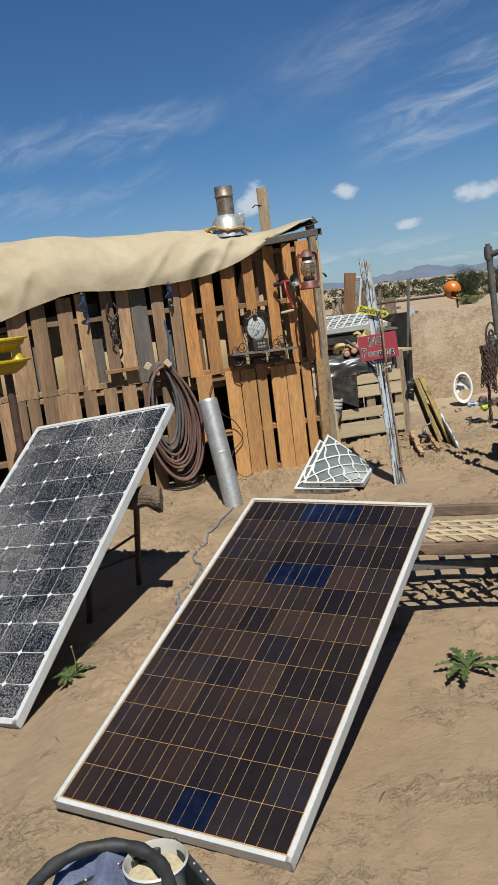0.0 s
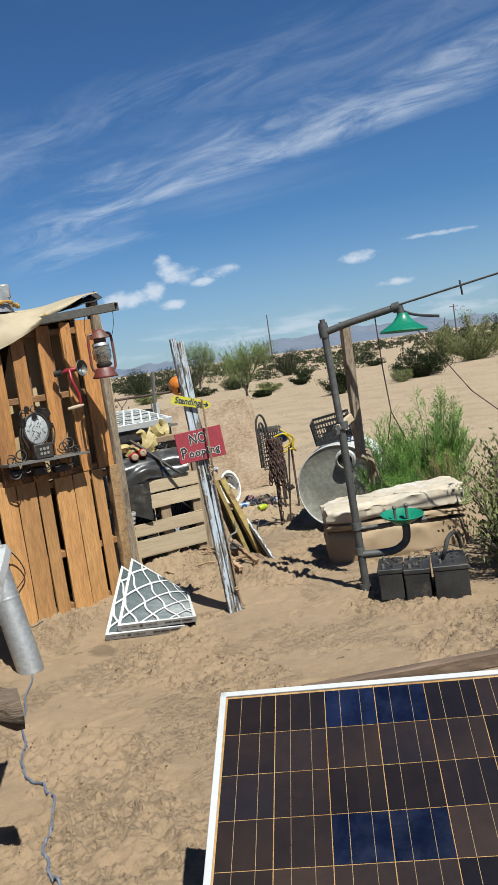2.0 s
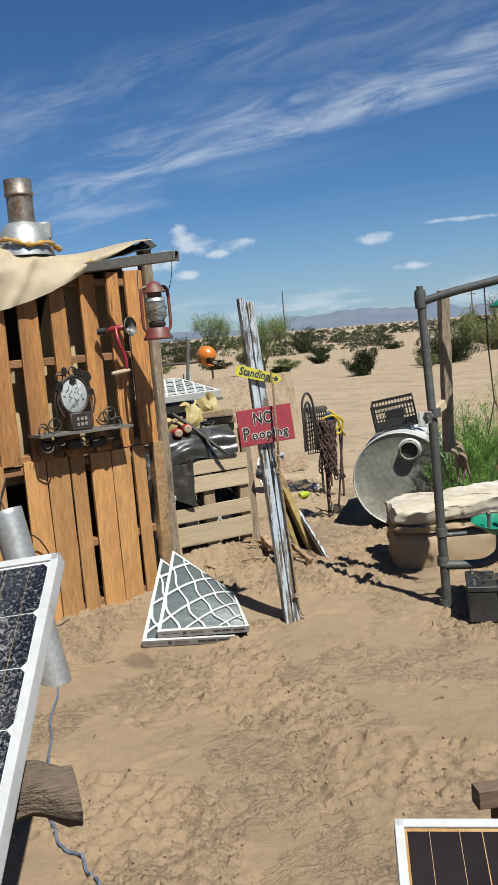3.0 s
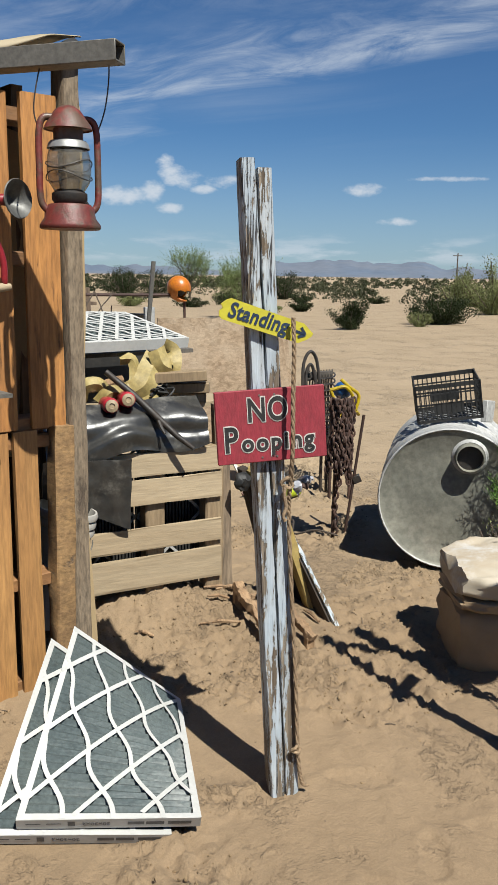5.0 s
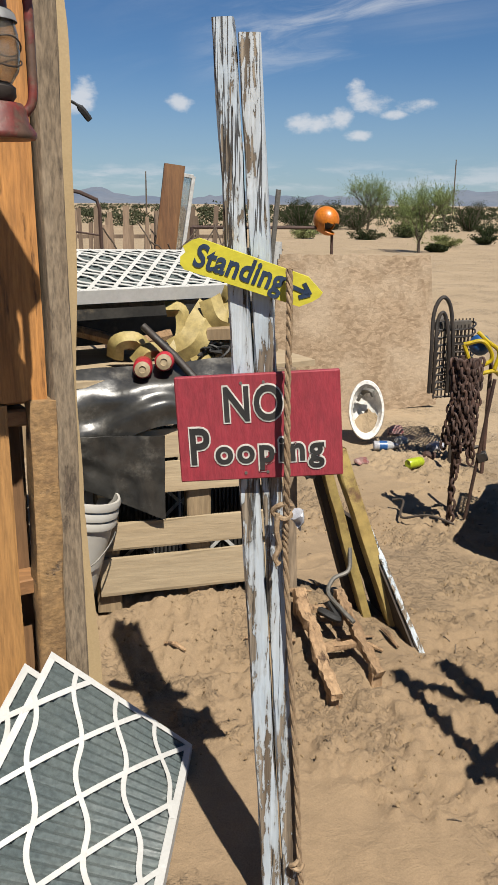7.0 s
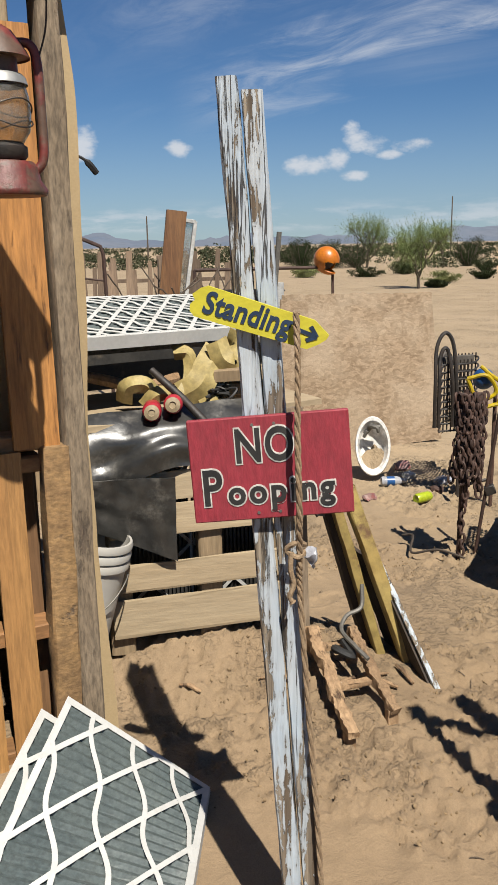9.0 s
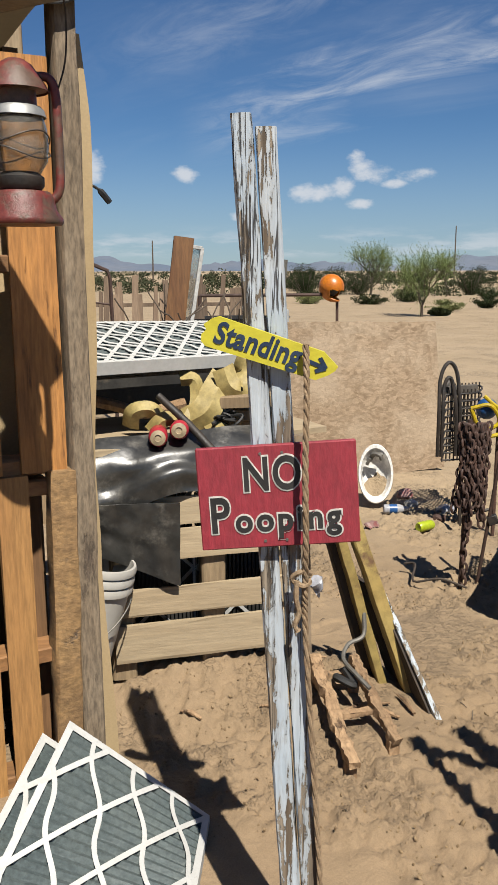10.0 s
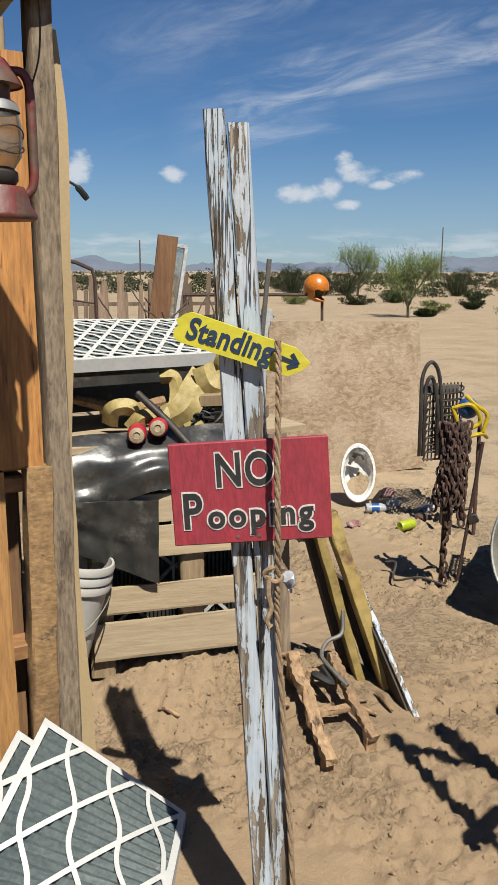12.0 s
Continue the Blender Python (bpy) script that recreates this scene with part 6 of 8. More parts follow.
        bmesh.ops.solidify(bm, geom=fs, thickness=0.004)
        part("strap", bm, M["glove"], g)
    for x, y, z, d in ((0.867, 8.050, 1.003, Vector((-0.10, -1, 0.10))), (0.940, 8.060, 1.024, Vector((-0.16, -1, 0.12)))):
        c = thing("red_canister", "red spray canister with tan cap lying on bench", "canister", "red canisters", (x, y, z))
        d.normalize()
        m = axes(d.orthogonal(), d.cross(d.orthogonal()), Vector((x, y, z)) - d * 0.02)
        bm = B()
        lathe(bm, [(0, -0.14), (0.030, -0.14), (0.033, -0.13), (0.033, 0.0), (0.028, 0.012), (0.018, 0.018), (0, 0.018)], m, 24)
        part("body", bm, M["can_red"], c)
        bm = B()
        lathe(bm, [(0.024, 0.012), (0.026, 0.016), (0.026, 0.030), (0.012, 0.034), (0.010, 0.030), (0, 0.030)], m, 24)
        part("cap", bm, M["tan_cap"], c)
    bm = B()
    tube(bm, [(0.885, 8.20, 1.125), (0.98, 8.12, 1.035), (1.06, 8.04, 0.945), (1.13, 7.985, 0.87), (1.19, 7.96, 0.82)], [0.013, 0.014, 0.015, 0.012, 0.009], 10)
    tube(bm, [(1.06, 8.04, 0.945), (1.065, 8.01, 0.91), (1.075, 7.99, 0.885)], [0.010, 0.009, 0.006], 8)
    solo("black_branch", bm, M["black"], "forked black branch lying across the bench clutter", "branch")
    bm = B()
    for k in range(9):
        rnd = random.Random(k)
        pts = [Vector((1.12 + rnd.uniform(-.06, .07), 8.25 + rnd.uniform(-.06, .06), 0.985 + rnd.uniform(0, .09))) for _ in range(5)]
        tube(bm, curve_pts(pts, 5), 0.005, 5)
    solo("cable_tangle", bm, M["rubber"], "tangle of black cable on the bench", "cable")
    for k, (p0, p1, w, h) in enumerate((((1.13, 8.28, 1.085), (1.34, 8.20, 1.10), 0.10, 0.045), ((1.17, 8.30, 1.035), (1.36, 8.22, 1.04), 0.09, 0.045), ((1.15, 8.33, 0.99), (1.36, 8.28, 0.99), 0.12, 0.045))):
        bm = B()
        rough_bar(bm, p0, p1, w, h, cuts=4, amount=0.003, seed=k)
        solo("timber_offcut", bm, M["pale_z"], "brown sawn timber offcut stacked on the bench", "timber", "stacked offcuts", smooth=False)
    bm = B()
    tube(bm, curve_pts([(0.62, 8.5, 1.08), (0.75, 8.4, 1.06), (0.85, 8.35, 1.04), (1.0, 8.36, 1.07)], 5), 0.022, 8)
    solo("driftwood_branch", bm, M["drift"], "bleached branch lying at the back of bench", "branch")


workbench()


def buckets():
    c = Vector((0.545, 7.97, 0.13))
    for k in range(3):
        t = thing("bucket", "dusty white plastic bucket nested in a stack", "bucket", "nested buckets", c)
        dz = 0.033 * k
        m = Matrix.Translation(c + Vector((0, 0, 0.02))) @ Matrix.Rotation(radians(13), 4, "Y")
        bm = B()
        lathe(bm, [(0, 0.0 + dz), (0.098, 0.0 + dz), (0.122, 0.385 + dz), (0.131, 0.387 + dz), (0.132, 0.400 + dz), (0.127, 0.412 + dz), (0.119, 0.412 + dz), (0.116, 0.38 + dz), (0.094, 0.006 + dz), (0, 0.006 + dz)], m, 36)
        body = part("body", bm, M["bucket"], t)
        if k == 0:
            bm = B()
            tube(bm, [m @ Vector((0.133 * math.cos(a), 0.133 * math.sin(a) - 0.0, 0.36 - 0.12 * math.sin(a) ** 2)) for a in np.linspace(-2.9, -0.1, 20)], 0.0025, 6)
            part("handle", bm, M["steel_grey"], body, "thin wire handle")


buckets()

# ---- things standing in the yard ----


def drum():
    a = Vector((2.71, 8.19, 0.392))
    t = thing("steel_drum", "grey dented steel drum lying on its side", "drum", m=a)
    m = axes(Vector((0.80, -0.60, 0)), Vector((0, 0, 1)), a)
    m = m @ Matrix.Rotation(math.pi, 4, "Y")
    R = 0.375
    bm = B()
    lathe(bm, [(R * 0.985, 0.006), (R, 0.0), (R + 0.006, 0.006), (R + 0.006, 0.018), (R, 0.026), (R, 0.26), (R + 0.01, 0.275), (R, 0.29), (R, 0.56), (R + 0.01, 0.575), (R, 0.59), (R, 0.86), (R + 0.006, 0.87), (R, 0.88), (0, 0.88)], m, 56)
    part("body", bm, M["drum_white"], t, "chalky white painted barrel")
    bm = B()
    lathe(bm, [(0, 0.016), (0.2, 0.014), (R * 0.95, 0.016), (R * 0.985, 0.006)], m, 56)
    head = part("head", bm, M["drum"], t, "flat grey stained drum head")
    bm = B()
    c = m @ Matrix.Translation((-0.085, 0.235, 0))
    lathe(bm, [(0.082, 0.018), (0.075, 0.0), (0.072, -0.05), (0.068, -0.052), (0.066, -0.045), (0.066, 0.012)], c, 28)
    part("bung_pipe", bm, M["drum"], head)
    # black disc in the pipe stands in for the shade inside it
    bm = B()
    lathe(bm, [(0, -0.01), (0.066, -0.01)], c, 24)
    part("bung_hole", bm, M["black"], head, "black disc for the dark inside of the hole")
    bm = B()
    lathe(bm, [(0.079, -0.001), (0.094, 0.012)], c, 24)
    part("weld", bm, M["drum_white"], head)


drum()


def crate(center, m, label):
    t = thing("milk_crate", label, "crate", m=m)
    w, dp, h, th = 0.34, 0.30, 0.21, 0.006
    for nx, ny, ln in ((0, -1, w), (0, 1, w), (-1, 0, dp), (1, 0, dp)):
        off = Vector((nx * w / 2, ny * dp / 2, 0))
        al = Vector((-ny, nx, 0)) if nx == 0 else Vector((0, 1, 0))
        for z, hh in ((0.008, 0.018), (0.10, 0.010), (h - 0.012, 0.024), (h - 0.055, 0.008)):
            bm = B()
            bar(bm, off - al * ln / 2 + Vector((0, 0, z)), off + al * ln / 2 + Vector((0, 0, z)), th, hh, bev=0)
            part("rail", bm, M["rubber"], t, local=True, smooth=False)
        n = 13
        for k in range(n + 1):
            p = off + al * ln * (k / n - 0.5)
            bm = B()
            bar(bm, p + Vector((0, 0, 0.0)), p + Vector((0, 0, h)), th if k not in (0, n) else 0.012, th if k not in (0, n) else 0.012, up=(nx, ny, 0), bev=0)
            part("slat", bm, M["rubber"], t, local=True, smooth=False)
        bm = B()
        bar(bm, off - al * 0.08 + Vector((0, 0, 0.075)), off + al * 0.08 + Vector((0, 0, 0.075)), th, 0.06, bev=0)
        part("hand_hold", bm, M["rubber"], t, local=True, smooth=False)
    for k in range(9):
        for a, b in (((-w / 2 + w * k / 8, -dp / 2, 0.004), (-w / 2 + w * k / 8, dp / 2, 0.004)), ((-w / 2, -dp / 2 + dp * k / 8, 0.004), (w / 2, -dp / 2 + dp * k / 8, 0.004))):
            bm = B()
            bar(bm, a, b, 0.008, 0.006, bev=0)
            part("floor_bar", bm, M["rubber"], t, local=True, smooth=False)
    return t


crate(None, pose(2.90, 8.50, 0.79, 5, -9, -33), "black plastic milk crate tilted on the drum")
bm = B()
box(bm, (0.12, 0.03, 0.12), pose(3.06, 8.36, 0.82, 0, 8, 30), 0.004)
solo("white_block", bm, M["drum_white"], "white painted block wedged on the drum", "block")


def chain_stand():
    t = thing("chain_stand", "rusty chain hung over a leaning iron stake", "chain", m=(2.46, 8.9, 0.0))
    bm = B()
    tube(bm, [(2.415, 8.90, -0.05), (2.425, 8.90, 0.86)], 0.012, 8)
    part("stake", bm, M["rust"], t)
    rnd = random.Random(11)

    def link(p, d, roll, L=0.036, r=0.0066):
        d = d.normalized()
        s = d.orthogonal().normalized()
        s = Matrix.Rotation(roll, 3, d) @ s
        pts = []
        for i in range(12):
            a = 2 * math.pi * i / 12
            pts.append(p + d * (L * 0.62 * math.cos(a)) + s * (L * 0.40 * math.sin(a)))
        b = B()
        tube(b, pts, r, 6, closed=True)
        part("chain_link", b, M["rust"], t)

    for k in range(15):
        a = -0.9 + 1.8 * k / 14
        x0 = 2.425 + 0.068 * math.sin(a * 1.5)
        y0 = 8.88 - 0.05 * math.cos(a * 1.5) + rnd.uniform(-.01, .01)
        zb = 0.33 + 0.14 * rnd.random()
        n = int((0.84 - zb) / 0.036)
        for i in range(n):
            z = 0.83 - i * 0.036
            link(Vector((x0 + 0.018 * math.sin(i * 0.35 + k) - 0.02 * math.sin(i / n * 3) * (x0 - 2.425) * 10, y0 + 0.012 * math.sin(i * 0.6 + k * 2), z)), Vector((0.2 * math.sin(i + k), 0.1, 1)), (i % 2) * 1.57 + k)
    for i in range(10):
        link(Vector((2.42 + 0.005 * math.sin(i), 8.885, 0.38 - i * 0.036)), Vector((0.05, 0, 1)), (i % 2) * 1.57)
    s = thing("iron_stake", "thin rusty iron stake with a clamp", "stake", m=(2.53, 8.93, 0))
    bm = B()
    tube(bm, [(2.525, 8.95, -0.03), (2.60, 8.90, 0.74)], 0.009, 8)
    part("rod", bm, M["rust"], s)
    bm = B()
    bar(bm, (2.56, 8.93, 0.34), (2.60, 8.91, 0.36), 0.04, 0.045)
    tube(bm, [(2.46, 8.93, 0.385), (2.56, 8.93, 0.40)], 0.009, 6)
    part("clamp", bm, M["black"], s)
    bm = B()
    tube(bm, curve_pts([(2.43, 8.86, 0.03), (2.33, 8.95, 0.05), (2.22, 9.02, 0.02), (2.28, 9.15, 0.06), (2.24, 9.2, 0.05)], 5), 0.0065, 6)
    solo("ground_root", bm, M["brown_dark"], "dark dry root lying by the stake", "root")


chain_stand()


def cage_cart():
    t = thing("wire_cart", "black wire cart with a tall hooped handle", "cart", m=(3.020, 10.0, 0.2))
    for k, dx in enumerate((0.0, 0.025)):
        bm = B()
        tube(bm, curve_pts([(2.715 + dx, 9.90, 0.45), (2.705 + dx, 9.88, 0.72), (2.715 + dx, 9.90, 0.93 - 0.06 * k), (2.765, 9.90, 1.02 - 0.09 * k), (2.82 - dx, 9.90, 0.95 - 0.06 * k), (2.84 - dx, 9.88, 0.72), (2.855 - dx, 9.90, 0.45)], 6), 0.012, 8)
        part("hoop", bm, M["black"], t)
    for x, y in ((2.90, 9.94), (2.96, 9.96), (3.09, 10.2), (3.14, 10.22)):
        bm = B()
        tube(bm, [(x, y, ground_z(x, y) - 0.03), (x, y, 0.44)], 0.012, 8)
        part("leg", bm, M["black"], t)
    for k in range(10):
        bm = B()
        z = 0.42 + 0.045 * k
        tube(bm, curve_pts([(2.75, 9.92, z), (2.98, 9.96, z), (3.14, 10.24, z), (2.92, 10.20, z), (2.76, 9.94, z)], 4), 0.006, 5)
        part("basket_hoop", bm, M["black"], t)
    for k in range(9):
        for x, y in ((2.755 + 0.027 * k, 9.92 + 0.005 * k), (2.925 + 0.026 * k, 10.20 + 0.004 * k)):
            bm = B()
            tube(bm, [(x, y, 0.41), (x, y, 0.85)], 0.005, 5)
            part("basket_wire", bm, M["black"], t)
    for a, b in (((2.75, 9.95, 0.845), (3.00, 10.00, 0.845)), ((2.75, 9.95, 0.845), (2.93, 10.24, 0.845))):
        bm = B()
        bar(bm, a, b, 0.03, 0.05)
        part("tray_edge", bm, M["silver"], t, "grey timber edge", smooth=False)
    h = thing("blue_tank", "blue plastic ball-shaped tank in a yellow frame", "tank", m=(2.97, 9.7, 0.7))
    bm = B()
    bmesh.ops.create_uvsphere(bm, u_segments=24, v_segments=14, radius=0.062, matrix=Matrix.Translation((2.93, 9.72, 0.765)))
    part("shell", bm, M["blue"], h)
    bm = B()
    for pts in (((2.88, 9.66, 0.85), (2.93, 9.63, 0.80), (3.0, 9.62, 0.74), (2.98, 9.62, 0.64)), ((2.80, 9.66, 0.78), (2.90, 9.62, 0.80), (2.96, 9.62, 0.70), (2.86, 9.64, 0.66), (2.80, 9.66, 0.78)), ((2.86, 9.64, 0.60), (2.97, 9.62, 0.63), (3.03, 9.66, 0.60))):
        tube(bm, curve_pts(pts, 6), 0.012, 8)
    part("frame", bm, M["yellow_paint"], h)
    for x in (2.84, 3.0):
        bm = B()
        tube(bm, [(x, 9.7, -0.02), (x, 9.7, 0.72)], 0.012, 8)
        part("leg", bm, M["rust"], h)


cage_cart()


def leaning_sheet():
    t = thing("board_sheet", "two weathered strand boards leaning upright on sand", "board", m=(2.10, 11.30, -0.06))

    def panel(a, b, top_a, top_b, back, seed):
        a, b, ta, tb = Vector(a), Vector(b), Vector(top_a), Vector(top_b)

        def f(u, v):
            rag = 0.022 * noise.noise(Vector((u * 9, seed, 3))) + 0.012 * noise.noise(Vector((u * 31, seed, 7)))
            bow = 0.02 * math.sin(math.pi * u) * math.sin(math.pi * v)
            return a.lerp(b, u).lerp(ta.lerp(tb, u), v) + Vector((0, back - bow, rag * v + 0.3 * rag * (1 - v)))

        bm = B()
        sheet(bm, f, 48, 12, 0.016)
        return bm

    part("panel", panel((2.05, 11.27, -0.06), (3.40, 11.30, 0.03), (2.12, 11.37, 1.15), (3.275, 11.40, 1.00), 0.0, 1), M["ply"], t)
    part("backing", panel((2.10, 11.38, -0.05), (3.465, 11.42, 0.03), (2.17, 11.50, 1.175), (3.39, 11.54, 1.155), 0.02, 5), M["ply"], t, "second board behind with a ragged top")


leaning_sheet()


def basin():
    c = Vector((2.525, 10.45, 0.22))
    m = axes((0.97, -0.24, 0), (0.05, 0.30, 1), c)
    t = thing("wash_basin", "white porcelain wash basin on edge, filled with sand", "basin", m=c)
    e = Matrix.Diagonal((0.118, 0.200, 1, 1))
    bm = B()
    lathe(bm, [(1.0, 0.0), (1.0, 0.015), (0.97, 0.022), (0.86, 0.018), (0.80, 0.0), (0.70, -0.05), (0.40, -0.085), (0, -0.09)], m @ e, 48)
    lathe(bm, [(1.0, 0.0), (0.85, -0.04), (0.45, -0.11), (0, -0.115)], m @ e, 48)
    bowl = part("bowl", bm, M["sink"], t)
    bm = B()
    n = 30
    vs = []
    for i in range(n):
        x = -0.80 + 1.6 * i / (n - 1)
        lim = math.sqrt(max(0, 1 - x * x)) * 0.80
        topy = -0.15 + 0.18 * math.sin(x * 3.2 + 1) + 0.10 * noise.noise(Vector((x * 4, 0, 0)))
        vs.append((m @ Vector((x * 0.118, -lim * 0.2, -0.022)), m @ Vector((x * 0.118, max(-lim, min(lim, topy)) * 0.2, -0.045))))
    ring = [(bm.verts.new(p), bm.verts.new(q)) for p, q in vs]
    for p, q in zip(ring, ring[1:]):
        bm.faces.new((p[0], q[0], q[1], p[1]))
    part("sand_fill", bm, M["sand"], bowl, "sand heaped in the bowl", smooth=False)
    bm = B()
    tube(bm, curve_pts([m @ Vector(p) for p in ((-0.03, 0.10, 0.0), (-0.02, 0.13, 0.05), (0.02, 0.12, 0.07), (0.035, 0.09, 0.06))], 5), 0.013, 8)
    tube(bm, [m @ Vector((-0.05, 0.085, 0.0)), m @ Vector((-0.01, 0.13, 0.03)), m @ Vector((0.045, 0.125, 0.03))], 0.016, 8)
    tube(bm, [m @ Vector((-0.06, 0.06, 0.02)), m @ Vector((-0.04, 0.10, 0.04))], 0.012, 8)
    part("tap", bm, M["steel_grey"], bowl, "corroded grey tap")


basin()


def litter():
    for x, y, d, mat, label, r, L in ((2.60, 10.25, (1, -0.15, 0), "clear", "clear plastic bottle lying on the sand", 0.032, 0.17), (2.62, 9.82, (0.9, 0.35, 0), "lime", "lime green drink can lying on the sand", 0.031, 0.115)):
        d = Vector(d).normalized()
        c = on_ground(x, y, r - 0.004)
        t = thing("drink_bottle" if mat == "clear" else "drink_can", label, "bottle" if mat == "clear" else "can", m=c)
        m = axes(d.cross(Vector((0, 0, 1))), Vector((0, 0, 1)), c - d * L / 2)
        m = axes(d.orthogonal(), d.cross(d.orthogonal()), c - d * L / 2)
        bm = B()
        if mat == "clear":
            lathe(bm, [(0, 0), (r * 0.9, 0.003), (r, 0.012), (r, L * 0.62), (r * 0.8, L * 0.72), (0.014, L * 0.88), (0.014, L), (0, L)], m, 20)
        else:
            lathe(bm, [(0, 0.004), (r * 0.8, 0), (r, 0.01), (r, L - 0.012), (r * 0.82, L), (0, L - 0.003)], m, 20)
        part("body", bm, M[mat], t)
        bm = B()
        if mat == "clear":
            lathe(bm, [(r + 0.0006, L * 0.22), (r + 0.0006, L * 0.52)], m, 20)
            part("wrapper", bm, M["blue"], t, "blue wrapper")
        else:
            lathe(bm, [(0, L + 0.0005), (r * 0.78, L + 0.0005), (r * 0.8, L - 0.002)], m, 20)
            part("lid", bm, M["galv"], t)
    for x, y, r, mat, label in ((2.33, 9.95, 0.035, "can_faded", "faded pinkish crushed drink can on the sand"), (2.74, 10.35, 0.04, "drum_white", "crumpled white paper on the sand"), (2.80, 10.6, 0.05, "can_faded", "crumpled pink packet on the sand"), (2.92, 10.2, 0.05, "clear", "crushed clear bottle on the sand"), (2.78, 9.98, 0.035, "rust", "rusty crushed can on the sand")):
        bm = B()
        bmesh.ops.create_icosphere(bm, subdivisions=2, radius=r, matrix=Matrix.Translation(on_ground(x, y, r * 0.5)) @ Matrix.Diagonal((1.3, 0.9, 0.7, 1)))
        for v in bm.verts:
            v.co += noise.noise_vector(v.co * 40) * r * 0.5
        solo("crushed_litter", bm, M[mat], label, "litter", "litter on the sand", smooth=False)


litter()


def yellow_beams():
    for k, (top, foot, w, h) in enumerate((((1.490, 8.04, 0.69), (1.700, 8.03, -0.03), 0.036, 0.075), ((1.545, 8.02, 0.70), (1.786, 7.94, -0.03), 0.048, 0.07))):
        bm = B()
        rough_bar(bm, top, foot, w, h, up=(0, -1, 0), cuts=14, amount=0.004, seed=k)
        solo("yellow_beam", bm, M["yellow_tool"], "worn yellow beam leaning against the bench board", "beam", "leaning yellow beams", smooth=False)
    # dark bar added to stand for the shaded left side of the beams
    bm = B()
    rough_bar(bm, (1.466, 8.08, 0.69), (1.672, 8.08, -0.03), 0.036, 0.06, up=(0, -1, 0), cuts=12, amount=0.003, seed=7)
    solo("brown_beam", bm, M["brown_dark"], "dark brown bar added for the dark side of the yellow beams", "beam", smooth=False)
    bm = B()
    q = [Vector(v) for v in ((1.620, 8.16, 0.42), (1.660, 8.00, 0.41), (1.770, 8.08, -0.04), (1.815, 7.78, -0.04))]
    sheet(bm, lambda u, v: q[0].lerp(q[1], u).lerp(q[2].lerp(q[3], u), v) + Vector((0.003 * noise.noise(Vector((u * 9, v * 9, 0))), 0, 0)), 4, 10, 0.014)
    solo("dark_plank", bm, M["brown_dark"], "dark plank leaning behind the yellow beams", "plank", smooth=False)
    bm = B()
    rough_bar(bm, (1.664, 7.995, 0.41), (1.820, 7.772, -0.03), 0.012, 0.018, up=(0.9, 0.3, 0.4), cuts=12, amount=0.003, seed=4)
    solo("pale_lath", bm, M["peel"], "narrow whitish lath leaning along the plank", "lath", smooth=False)
    bm = B()
    bmesh.ops.create_icosphere(bm, subdivisions=3, radius=0.04, matrix=Matrix.Translation((1.445, 8.02, 0.64)) @ Matrix.Diagonal((1, 0.8, 1.1, 1)))
    for v in bm.verts:
        v.co += noise.noise_vector(v.co * 50) * 0.012
    solo("dark_rag", bm, M["rubber"], "dark rag wrapped round the beam end", "rag")


yellow_beams()


